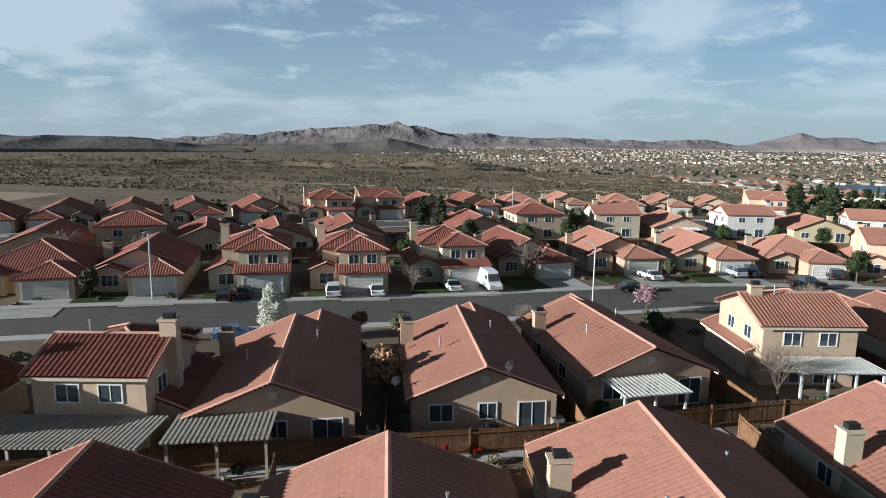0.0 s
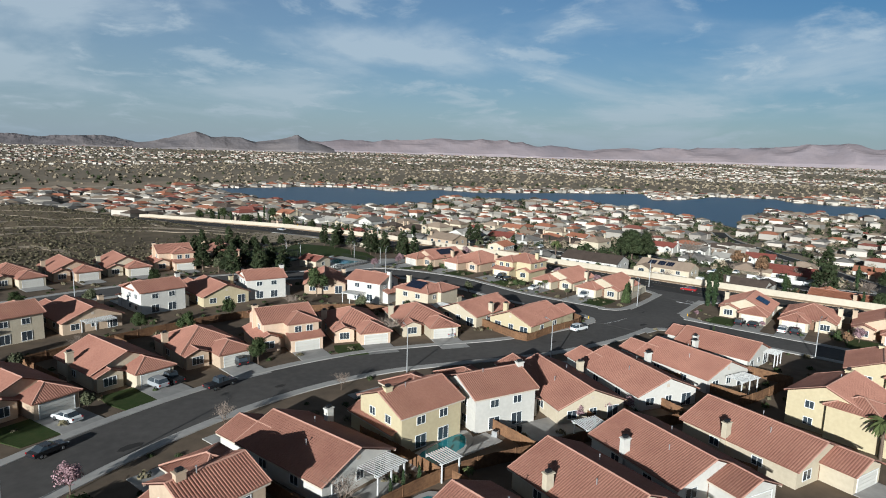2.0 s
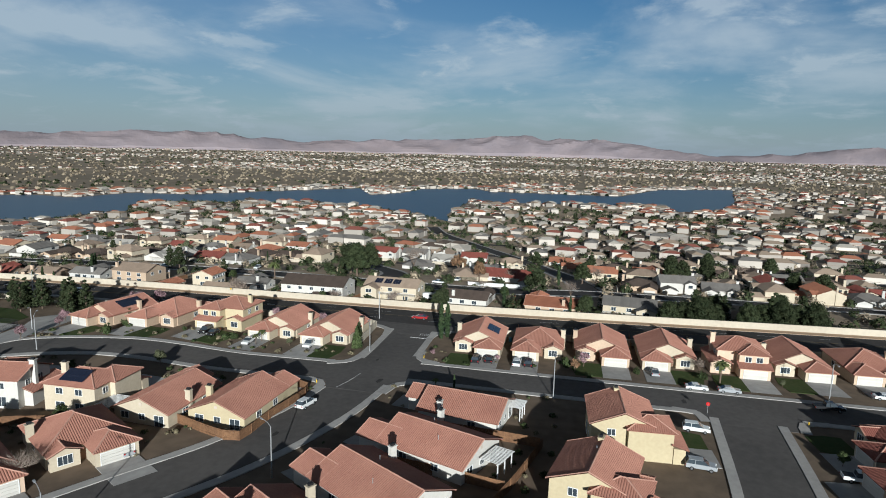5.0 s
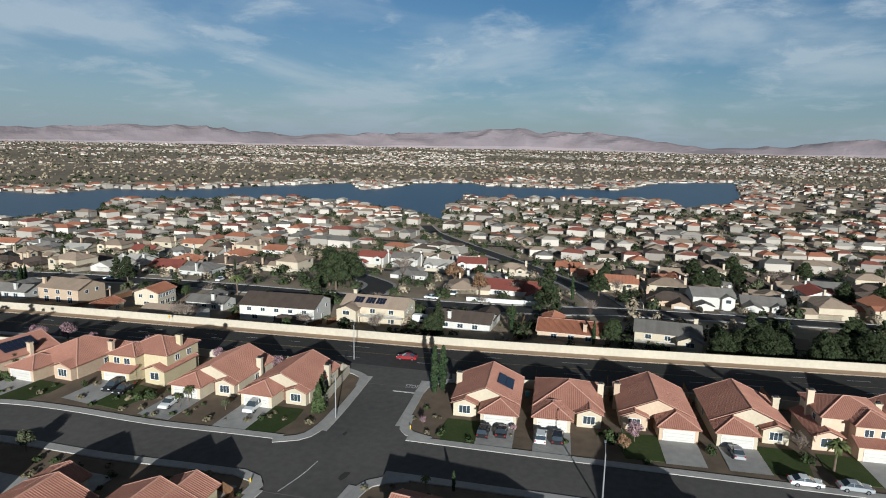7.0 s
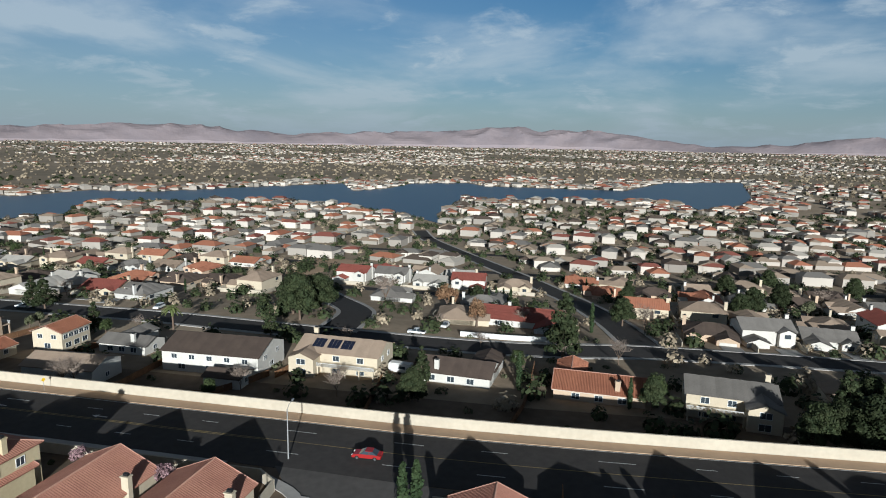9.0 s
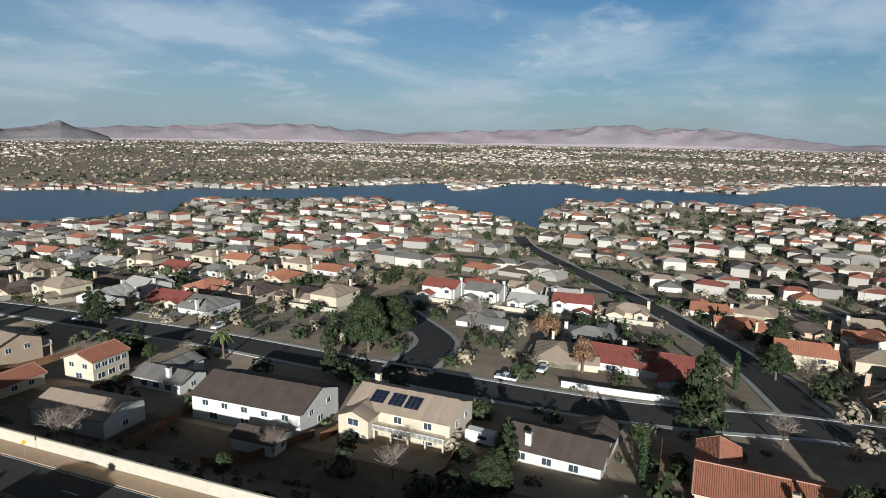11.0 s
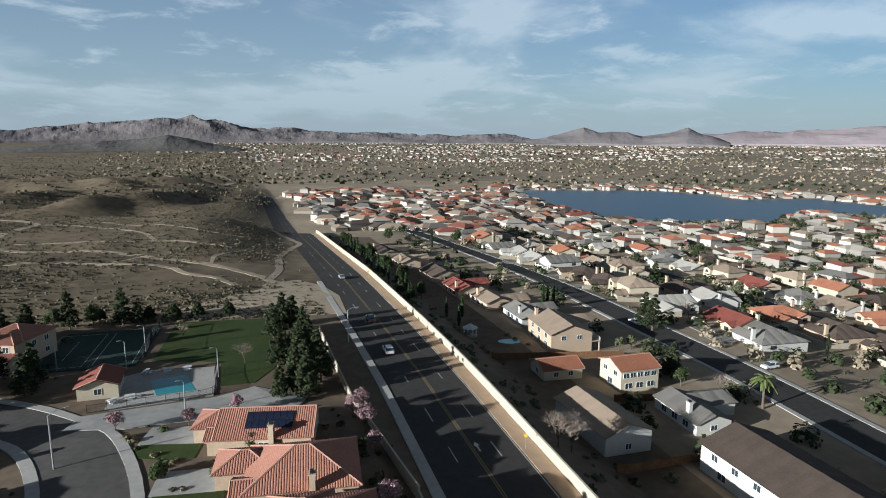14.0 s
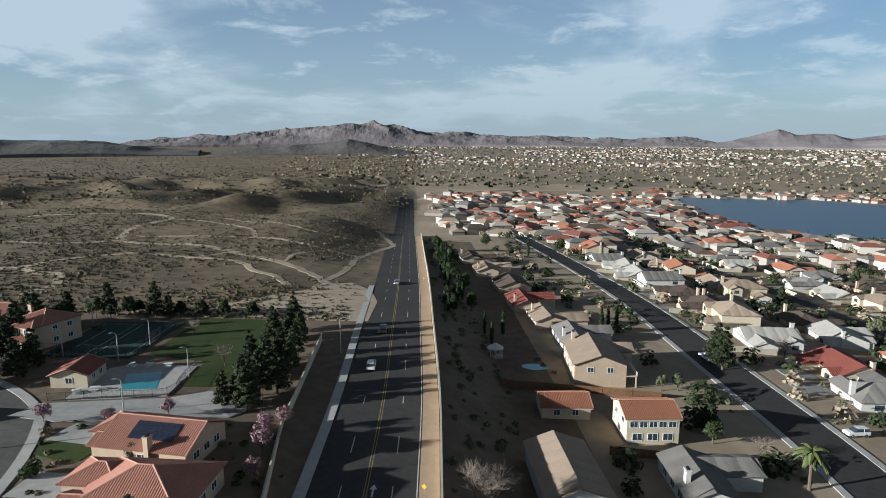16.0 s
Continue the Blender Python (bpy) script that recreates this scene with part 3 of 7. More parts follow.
def block(root, b, wall, roof, rib, courses, over=0.45, single=False):
    """One volume of a house: its wall, its roof and the ridge tiles."""
    x0, x1, y0, y1, eave, ax, kind, pitch = b[:8]
    base = b[8] if len(b) > 8 else -0.4
    bm = bmesh.new()
    W, D = x1 - x0, y1 - y0
    span = (W if ax == "y" else D)
    rise = span / 2 * pitch
    box(bm, x0, x1, y0, y1, base, eave)
    if kind == "gable":
        for s in (0, 1):
            if ax == "y":
                yy = y1 if s else y0
                tri = [(x0, yy, eave), (x1, yy, eave), ((x0 + x1) / 2, yy, eave + rise - 0.02)]
            else:
                xx = x1 if s else x0
                tri = [(xx, y0, eave), (xx, y1, eave), (xx, (y0 + y1) / 2, eave + rise - 0.02)]
            bm.faces.new([bm.verts.new(t) for t in tri])
        bmesh.ops.recalc_face_normals(bm, faces=bm.faces[:])
    part("wall", bm, wall, root)
    o = over
    ze, zr = eave - o * pitch + 0.14, eave + rise + 0.14
    X0, X1, Y0, Y1 = x0 - o, x1 + o, y0 - o, y1 + o
    xm, ym = (x0 + x1) / 2, (y0 + y1) / 2
    caps = bmesh.new()
    bm = bmesh.new()
    if kind == "flat":
        bm.free()
        caps.free()
        part("roof", boxmesh(X0, X1, Y0, Y1, eave, eave + 0.25), roof, root)
        return zr
    if kind == "pent":  # single slope rising towards +y
        zt = ze + (Y1 - Y0) * pitch
        slope_mesh(bm, (X0, Y0, ze), (X1, Y0, ze), (X0, Y1, zt), (X1, Y1, zt), rib, courses)
    elif kind == "gable":
        if ax == "y":
            r0, r1 = (xm, Y0, zr), (xm, Y1, zr)
            picked = [] if single else None
            slope_mesh(bm, (X0, Y1, ze), (X0, Y0, ze), r1, r0, rib, courses, picked)
            slope_mesh(bm, (X1, Y0, ze), (X1, Y1, ze), r0, r1, rib, courses)
            for r, yy in ((r0, Y0), (r1, Y1)):
                cap_line(caps, (X0, yy, ze + 0.05), (r[0], yy, zr + 0.05), 0.12, 0.1)
                cap_line(caps, (X1, yy, ze + 0.05), (r[0], yy, zr + 0.05), 0.12, 0.1)
        else:
            r0, r1 = (X0, ym, zr), (X1, ym, zr)
            slope_mesh(bm, (X0, Y0, ze), (X1, Y0, ze), r0, r1, rib, courses)
            slope_mesh(bm, (X1, Y1, ze), (X0, Y1, ze), r1, r0, rib, courses)
            for r, xx in ((r0, X0), (r1, X1)):
                cap_line(caps, (xx, Y0, ze + 0.05), (xx, ym, zr + 0.05), 0.12, 0.1)
                cap_line(caps, (xx, Y1, ze + 0.05), (xx, ym, zr + 0.05), 0.12, 0.1)
        cap_line(caps, (*r0[:2], r0[2] + 0.04), (*r1[:2], r1[2] + 0.04))
    else:  # hip
        h = span / 2 + o
        if (ax == "y" and D >= W) or W < D:
            r0, r1 = (xm, Y0 + (X1 - X0) / 2, 0), (xm, Y1 - (X1 - X0) / 2, 0)
            zr = ze + (X1 - X0) / 2 * pitch
        else:
            r0, r1 = (X0 + (Y1 - Y0) / 2, ym, 0), (X1 - (Y1 - Y0) / 2, ym, 0)
            zr = ze + (Y1 - Y0) / 2 * pitch
        r0, r1 = (r0[0], r0[1], zr), (r1[0], r1[1], zr)
        c = [(X0, Y0, ze), (X1, Y0, ze), (X1, Y1, ze), (X0, Y1, ze)]
        if (ax == "y" and D >= W) or W < D:
            slope_mesh(bm, c[0], c[1], r0, r0, rib, courses)
            slope_mesh(bm, c[1], c[2], r0, r1, rib, courses)
            slope_mesh(bm, c[2], c[3], r1, r1, rib, courses)
            slope_mesh(bm, c[3], c[0], r1, r0, rib, courses)
            ends = ((0, r0), (1, r0), (2, r1), (3, r1))
        else:
            slope_mesh(bm, c[0], c[1], r0, r1, rib, courses)
            slope_mesh(bm, c[1], c[2], r1, r1, rib, courses)
            slope_mesh(bm, c[2], c[3], r1, r0, rib, courses)
            slope_mesh(bm, c[3], c[0], r0, r0, rib, courses)
            ends = ((0, r0), (1, r1), (2, r1), (3, r0))
        for i, r in ends:
            cap_line(caps, (*c[i][:2], c[i][2] + 0.06), (*r[:2], r[2] + 0.06))
        if (Vector(r0) - Vector(r1)).length > 0.1:
            cap_line(caps, (*r0[:2], r0[2] + 0.06), (*r1[:2], r1[2] + 0.06))
    rf = part("roof", bm, roof, root)
    if single:
        single_tiles(rf, picked, roof)
    if len(caps.faces) and rib < 0.5:
        part("ridge_tiles", caps, M_CAP if roof.name.startswith("clay") else roof, rf)
    else:
        caps.free()
    if courses == 1:
        return zr
    # fascia boards under the eaves
    zf = ze - 0.03
    boards = []
    if ax == "y" or kind == "hip":
        boards += [(X0 + 0.02, X0 + 0.07, Y0, Y1), (X1 - 0.07, X1 - 0.02, Y0, Y1)]
    if ax == "x" or kind == "hip":
        boards.append((X0 + 0.08, X1 - 0.08, Y0 + 0.02, Y0 + 0.07))
        if kind != "pent":
            boards.append((X0 + 0.08, X1 - 0.08, Y1 - 0.07, Y1 - 0.02))
    for q_ in boards:
        part("fascia", boxmesh(*q_, zf - 0.24, zf - 0.04), M_FASCIA, root)
    return zr


FACES = {"f": (0, (0, -1)), "r": (90, (1, 0)), "b": (180, (0, 1)), "l": (270, (-1, 0))}
window_meshes = {}


def face_pose(face, x, y, z):
    return pose(x, y, z, 0, 0, FACES[face][0])


def window(root, face, x, y, z, w, h, bars=1):
    """A white-framed window, its sill at z, with dark glass behind the frame."""
    key = (round(w, 1), round(h, 1), bars)
    if key not in window_meshes:
        bm = bmesh.new()
        t = 0.09
        ring = []
        for yy, e in ((-0.06, t), (-0.06, 0.0), (0.03, 0.0), (0.03, t)):
            ring.append([bm.verts.new(c_) for c_ in ((-w / 2 - e, yy, -e), (w / 2 + e, yy, -e), (w / 2 + e, yy, h + e), (-w / 2 - e, yy, h + e))])
        for i in range(4):
            for k in range(4):
                j = (k + 1) % 4
                bm.faces.new((ring[i][k], ring[i][j], ring[(i + 1) % 4][j], ring[(i + 1) % 4][k]))
        bmesh.ops.recalc_face_normals(bm, faces=bm.faces[:])
        for k in range(bars):
            c = -w / 2 + w * (k + 1) / (bars + 1)
            box(bm, c - 0.03, c + 0.03, -0.05, 0.0, 0, h)
        f = bpy.data.meshes.new("window")
        bm.to_mesh(f)
        bm.free()
        f.materials.append(M_FRAME)
        g = bpy.data.meshes.new("pane")
        bm = boxmesh(-w / 2, w / 2, -0.02, 0.02, 0, h)
        bm.to_mesh(g)
        bm.free()
        g.materials.append(M_GLASS)
        window_meshes[key] = (f, g)
    f, g = window_meshes[key]
    ob = link_data("window", f, root, "", face_pose(face, x, y, z))
    link_data("pane", g, ob)
    return ob


def garage(root, x, y, w=4.9, h=2.15):
    bm = bmesh.new()
    box(bm, x - w / 2 - 0.12, x - w / 2, y - 0.10, y + 0.02, 0, h + 0.12)
    box(bm, x + w / 2, x + w / 2 + 0.12, y - 0.10, y + 0.02, 0, h + 0.12)
    box(bm, x - w / 2, x + w / 2, y - 0.10, y + 0.02, h, h + 0.12)
    ob = part("garage_door", bm, M_FRAME, root, "white sectional garage door")
    key = ("gp", w)
    if key not in window_meshes:
        bm = boxmesh(-w / 2, w / 2, -0.05, 0.01, 0.015, h / 4 - 0.015)
        g = bpy.data.meshes.new("panel")
        bm.to_mesh(g)
        bm.free()
        g.materials.append(M_GDOOR)
        window_meshes[key] = g
    for r in range(4):
        link_data("panel", window_meshes[key], ob, "", pose(x, y - 0.01, r * h / 4))


def chimney(root, x, y, top, wall, w=1.1, d=0.75):
    bm = boxmesh(x - w / 2, x + w / 2, y - d / 2, y + d / 2, -0.3, top)
    ob = part("chimney", bm, wall, root)
    bm = bmesh.new()
    box(bm, x - w / 2 - 0.1, x + w / 2 + 0.1, y - d / 2 - 0.1, y + d / 2 + 0.1, top, top + 0.16)
    part("chimney_cap", bm, wall, ob)
    bm = bmesh.new()
    box(bm, x - w / 2 + 0.2, x + w / 2 - 0.2, y - d / 2 + 0.15, y + d / 2 - 0.15, top + 0.16, top + 0.5)
    part("spark_arrestor", bm, M_DARK, ob, "dark metal spark arrestor")


def patio(x, y, yaw, w, d, zb, label, material, slats=True, h=2.5):
    """A free-standing garden roof on posts: beams, posts and slats or boards."""
    root = thing("patio_cover", label, "patio cover", pose(x, y, zb, 0, 0, yaw), "patio covers")
    pm = bpy.data.meshes.new("post")
    bm = boxmesh(-0.08, 0.08, -0.08, 0.08, -0.3, h)
    bm.to_mesh(pm)
    bm.free()
    pm.materials.append(material)
    n = max(2, round(w / 2.6) + 1)
    for i in range(n):
        link_data("post", pm, root, "", pose(-w / 2 + 0.15 + (w - 0.3) * i / (n - 1), d / 2 - 0.2, 0))
    for yy in (d / 2 - 0.2, -d / 2 + 0.1):
        part("beam", boxmesh(-w / 2 - 0.2, w / 2 + 0.2, yy - 0.06, yy + 0.06, h, h + 0.22), material, root)
    sm = bpy.data.meshes.new("slat")
    bm = boxmesh(-0.08, 0.08, -d / 2 - 0.1, d / 2 + 0.25, h + 0.22, h + 0.31)
    bm.to_mesh(sm)
    bm.free()
    sm.materials.append(material)
    n = int(w / (0.36 if slats else 0.30))
    for i in range(n + 1):
        link_data("slat", sm, root, "", pose(-w / 2 + w * i / n, 0, 0))
    if not slats:
        part("cover_board", boxmesh(-w / 2, w / 2, -d / 2, d / 2, h + 0.225, h + 0.265), material, root)
    return root


def solar(root, x, y, z, rx, rz, nx_, ny_):
    """A field of dark solar panels lying on a roof slope."""
    base = new("solar_array")
    base.parent = root
    base.matrix_basis = pose(x, y, z, 0, 0, rz) @ pose(0, 0, 0.12, rx, 0, 0)
    key = "solar"
    if key not in window_meshes:
        bm = boxmesh(-0.48, 0.48, -0.8, 0.8, 0, 0.05)
        g = bpy.data.meshes.new("solar_panel")
        bm.to_mesh(g)
        bm.free()
        g.materials.append(M_SOLAR)
        window_meshes[key] = g
    for i in range(nx_):
        for j in range(ny_):
            link_data("solar_panel", window_meshes[key], base, "", pose((i - (nx_ - 1) / 2) * 1.02, (j - (ny_ - 1) / 2) * 1.66, 0))


def auto_windows(root, b, face, z, n, w=1.4, h=1.1, bars=1, inset=0.12):
    x0, x1, y0, y1 = b[:4]
    for i in range(n):
        f = (i + 0.5) / n
        f = inset + (1 - 2 * inset) * f
        if face in "fb":
            window(root, face, x0 + (x1 - x0) * f, (y0 - 0.01) if face == "f" else (y1 + 0.01), z, w, h, bars)
        else:
            window(root, face, (x1 + 0.01) if face == "r" else (x0 - 0.01), y0 + (y1 - y0) * f, z, w, h, bars)


TINT = {"tan": "tan", "brown": "light brown", "cream": "cream", "yellow": "pale yellow", "white": "white", "grey": "grey", "peach": "peach"}
RTINT = {"red": "red clay tile", "salmon": "salmon clay tile", "orange": "orange clay tile", "darkred": "dark red tile", "brown": "dark brown shingle", "grey": "grey shingle", "tan": "tan shingle", "pale": "pale gravel"}


def house(kind, x, y, yaw, wall="tan", roof="red", flip=1, w=12.0, d=15.0, near=1, zoff=0.0, extra="", hip=False, group="houses of the tiled-roof estate", label=""):
    """A stucco house whose front looks along -y before turning by yaw. near: 0 plain roof ribs, 1 ribs, 2 ribs and courses."""
    zb = ground_z(x, y) + zoff
    W_, R_ = STUCCO[wall], ROOF[roof]
    tiled = R_.name.startswith(("clay", "tile"))
    rib = (0.34 if near else 0.6) if tiled else 3.0
    courses = 18 if near == 2 and tiled else 1
    storeys = "two-storey" if kind in ("two", "long2", "villa") else "single-storey"
    root = thing("house", label or f"{storeys} {TINT[wall]} stucco house with {RTINT[roof]} roof", "house", pose(x, y, zb, 0, 0, yaw), group)
    f = flip
    fx = lambda a, b_: (min(a * f, b_ * f), max(a * f, b_ * f))
    if kind == "ranch":
        main = (-w / 2, w / 2, -d / 2, d / 2, 2.75, "y", "hip" if hip else "gable", 0.40)
        g0, g1 = fx(w / 2 - 6.6, w / 2)
        wing = (g0, g1, -d / 2 - 4.2, -d / 2 + 2.0, 2.7, "y", "gable", 0.40)
        block(root, main, W_, R_, rib, courses, single=(yaw < 90 and y < 33 and -5 < x < 32))
        block(root, wing, W_, R_, rib, courses)
        garage(root, (g0 + g1) / 2, wing[2])
        window(root, "f", -f * (w / 4 + 0.6), -d / 2 - 0.01, 0.9, 1.8, 1.3)
        dr = -f * 0.2
        part("front_door", boxmesh(dr - 0.5, dr + 0.5, -d / 2 - 0.05, -d / 2 + 0.02, 0, 2.1), M_DOOR, root, "dark front door")
        window(root, "b", -w * 0.33, d / 2 + 0.01, 0.05, 1.9, 2.05)
        window(root, "b", -w * 0.02, d / 2 + 0.01, 1.0, 1.2, 1.1)
        window(root, "b", w * 0.30, d / 2 + 0.01, 0.9, 1.6, 1.2)
        auto_windows(root, main, "l", 1.0, 2)
        auto_windows(root, main, "r", 1.0, 2)
        part("gable_vent", boxmesh(-0.3, 0.3, d / 2 + 0.005, d / 2 + 0.05, 3.6, 4.15), M_FASCIA, root) if not hip else None
        chimney(root, f * (w / 2 - 0.2) * -1, -d * 0.22 if yaw > 90 else d * 0.10, 4.9, W_)
    elif kind == "front":
        main = (-w / 2, w / 2, -d / 2 + 3.0, d / 2 + 1.0, 2.9, "y", "hip" if hip else "gable", 0.44)
        g0, g1 = fx(w / 2 - 6.4, w / 2 + 0.02)
        wing = (g0, g1, -d / 2 - 1.5, -d / 2 + 6.0, 2.72, "y", "hip", 0.40)
        block(root, main, W_, R_, rib, courses)
        block(root, wing, W_, R_, rib, courses)
        e0, e1 = fx(-w / 2 + 0.2, -w / 2 + 4.4)
        bay = (e0, e1, -d / 2 + 1.6, -d / 2 + 6.0, 2.7, "y", "gable", 0.40)
        block(root, bay, W_, R_, rib, courses)
        garage(root, (g0 + g1) / 2, wing[2])
        window(root, "f", (e0 + e1) / 2, bay[2] - 0.01, 0.8, 2.0, 1.4, 2)
        part("front_door", boxmesh(-f * 0.9 - 0.5, -f * 0.9 + 0.5, main[2] - 0.05, main[2] + 0.02, 0, 2.1), M_DOOR, root, "dark front door")
        auto_windows(root, main, "b", 0.9, 3)
        auto_windows(root, main, "l", 1.0, 1)
        auto_windows(root, main, "r", 1.0, 1)
        chimney(root, -f * (w / 2 + 0.1), d * 0.20, 5.0, W_)
    elif kind == "two":
        low = (-w / 2, w / 2, -d / 2 + 1.0, d / 2 - 2.0, 2.75, "x", "gable", 0.36)
        g0, g1 = fx(w / 2 - 6.6, w / 2)
        up = (-w / 2 + 1.2, w / 2, -d / 2 + 3.2, d / 2 - 1.0, 5.5, "x", "hip" if hip else "gable", 0.40)
        gar = (g0, g1, -d / 2 - 1.2, -d / 2 + 6.0, 2.75, "x", "pent", 0.30)
        upf = (g0 + 0.1, g1 - 0.1, -d / 2 + 0.8, -d / 2 + 8.0, 5.45, "y", "hip", 0.40)
        block(root, up, W_, R_, rib, courses)
        block(root, upf, W_, R_, rib, courses)
        block(root, (gar[0], gar[1], gar[2], -d / 2 + 0.7, *gar[4:]), W_, R_, rib, courses)
        s0, s1 = fx(-w / 2 - 0.5, -w / 2 + 4.0)
        side = (s0, s1, -d / 2 + 1.5, d / 2 - 2.5, 2.75, "y", "gable", 0.40)
        block(root, side, W_, R_, rib, courses)
        garage(root, (g0 + g1) / 2, gar[2])
        auto_windows(root, upf, "f", 3.6, 2, 1.3, 1.2)
        window(root, "f", (s0 + s1) / 2, side[2] - 0.01, 0.8, 1.9, 1.4)
        auto_windows(root, up, "b", 3.7, 2, 1.4, 1.1)
        auto_windows(root, up, "b", 0.3, 2, 1.8, 1.8)
        auto_windows(root, up, "l", 3.6, 2, 1.2, 1.1)
        auto_windows(root, up, "r", 3.6, 2, 1.2, 1.1)
        auto_windows(root, up, "r" if f > 0 else "l", 0.9, 2, 1.2, 1.1)
        chimney(root, -f * (w / 2 - 1.0), d * 0.10, 8.0, W_)
    elif kind == "long2":  # long plain two-storey house, ridge along x
        main = (-w / 2, w / 2, -d / 2, d / 2, 5.3, "x", "gable", 0.36)
        block(root, main, W_, R_, rib, courses)
        for fc, n in (("f", 5), ("b", 5), ("l", 2), ("r", 2)):
            auto_windows(root, main, fc, 3.5, n, 1.4, 1.1, 1, 0.04)
            auto_windows(root, main, fc, 0.9, max(1, n - 2), 1.8, 1.3, 1, 0.06)
    elif kind == "villa":  # two-storey house with a cross wing and a balcony
        main = (-w / 2, w / 2, -d / 2 + 3, d / 2, 5.4, "x", "hip" if hip else "gable", 0.38)
        wing = (fx(w / 2 - 6.5, w / 2)[0], fx(w / 2 - 6.5, w / 2)[1], -d / 2 - 1, d / 2 - 5, 5.0, "y", "gable", 0.40)
        block(root, main, W_, R_, rib, courses)
        block(root, wing, W_, R_, rib, courses)
        for fc in "fb":
            auto_windows(root, main, fc, 3.5, 3, 1.6, 1.3, 1, 0.06)
            auto_windows(root, main, fc, 0.5, 3, 1.9, 1.9, 1, 0.06)
        auto_windows(root, wing, "f", 3.4, 1, 2.2, 1.3)
        auto_windows(root, wing, "f", 0.8, 1, 2.2, 1.4)
        for fc in "lr":
            auto_windows(root, main, fc, 3.5, 2, 1.3, 1.2)
        chimney(root, f * (w / 2 - 1), d / 2 - 2, 8.2, W_)
        bx0, bx1 = fx(-w / 2, w / 2 - 6.6)
        deck = part("balcony", boxmesh(bx0, bx1, main[2] - 2.6, main[2] - 0.01, 2.55, 2.75), W_, root)
        part("railing", boxmesh(bx0, bx1, main[2] - 2.6, main[2] - 2.5, 3.55, 3.65), M_WHITE, deck)
        nb = int((bx1 - bx0) / 0.25)
        bm_ = bmesh.new()
        for k in range(nb + 1):
            xx = bx0 + 0.06 + (bx1 - bx0 - 0.12) * k / nb
            box(bm_, xx - 0.03, xx + 0.03, main[2] - 2.58, main[2] - 2.52, 2.75, 3.55)
        tagged(part("baluster_row", bm_, M_WHITE, deck), kind="stuff")
        for k in range(5):
            xx = bx0 + 0.3 + (bx1 - bx0 - 0.6) * k / 4
            part("column", boxmesh(xx - 0.16, xx + 0.16, main[2] - 2.55, main[2] - 2.23, -0.3, 2.55), W_, root)
    elif kind == "el":  # L-shaped single-storey house
        main = (-w / 2, w / 2, -d / 2 + 5, d / 2, 2.75, "x", "hip" if hip else "gable", 0.38)
        g0, g1 = fx(w / 2 - 6.8, w / 2)
        wing = (g0, g1, -d / 2 - 2, d / 2 - 5, 2.7, "y", "hip" if hip else "gable", 0.38)
        block(root, main, W_, R_, rib, courses)
        block(root, wing, W_, R_, rib, courses)
        garage(root, (g0 + g1) / 2, wing[2])
        auto_windows(root, main, "b", 0.8, 3, 1.7, 1.3)
        window(root, "f", -f * w * 0.25, main[2] - 0.01, 0.8, 2.2, 1.4, 2)
        auto_windows(root, main, "l" if f > 0 else "r", 1.0, 1)
        chimney(root, -f * w * 0.2, d / 2 - 1.2, 5.4, W_)
    elif kind == "hut":
        block(root, (-w / 2, w / 2, -d / 2, d / 2, 4.0 if w > 16.5 else 2.6, "x", "hip" if hip else "gable", 0.36), W_, R_, rib, courses)
        auto_windows(root, (-w / 2, w / 2, -d / 2, d / 2), "f", 0.9, 2, 1.2, 1.1)
        auto_windows(root, (-w / 2, w / 2, -d / 2, d / 2), "l", 0.9, 1, 1.2, 1.1)
    elif kind in ("plain", "plain2"):  # house of the far rows
        e_ = 5.3 if kind == "plain2" else 2.8
        block(root, (-w / 2, w / 2, -d / 2 + 3, d / 2, e_, "x", "hip" if hip else "gable", 0.38), W_, R_, rib, courses)
        g0, g1 = fx(w / 2 - 6.5, w / 2)
        block(root, (g0, g1, -d / 2 - 2, d / 2 - 4, 2.7, "y", "gable", 0.38), W_, R_, rib, courses)
        part("garage_door", boxmesh((g0 + g1) / 2 - 2.4, (g0 + g1) / 2 + 2.4, -d / 2 - 2.06, -d / 2 - 1.98, 0, 2.1), M_GDOOR, root)
        c0, c1 = fx(-w / 2 + 0.6, -w / 2 + 5.2)
        block(root, (c0, c1, -d / 2 + 1.4, 0.5, e_ - 0.05, "y", "gable", 0.42), W_, R_, rib, courses)
        chimney(root, -f * (w / 2 - 0.2), d * 0.22, e_ + 3.3, W_)
        part("window", boxmesh((c0 + c1) / 2 - 0.9, (c0 + c1) / 2 + 0.9, -d / 2 + 1.34, -d / 2 + 1.42, e_ - 1.9, e_ - 0.6), M_GLASS, root)
        part("window", boxmesh(-f * w * 0.25 - 1.0, -f * w * 0.25 + 1.0, d / 2 - 0.02, d / 2 + 0.05, e_ - 1.8, e_ - 0.6), M_GLASS, root)
    return root


def vents(root, spots):
    for x, y, z in spots:
        bm = bmesh.new()
        tube(bm, (x, y, z - 0.3), (x, y, z + 0.45), 0.06, 0.06, 6)
        tube(bm, (x, y, z + 0.45), (x, y, z + 0.52), 0.1, 0.1, 6)
        part("vent_pipe", bm, M_STEEL, root)


def forward(x, y, yaw, dx, dy):
    a = radians(yaw)
    return x + dx * math.cos(a) - dy * math.sin(a), y + dx * math.sin(a) + dy * math.cos(a)


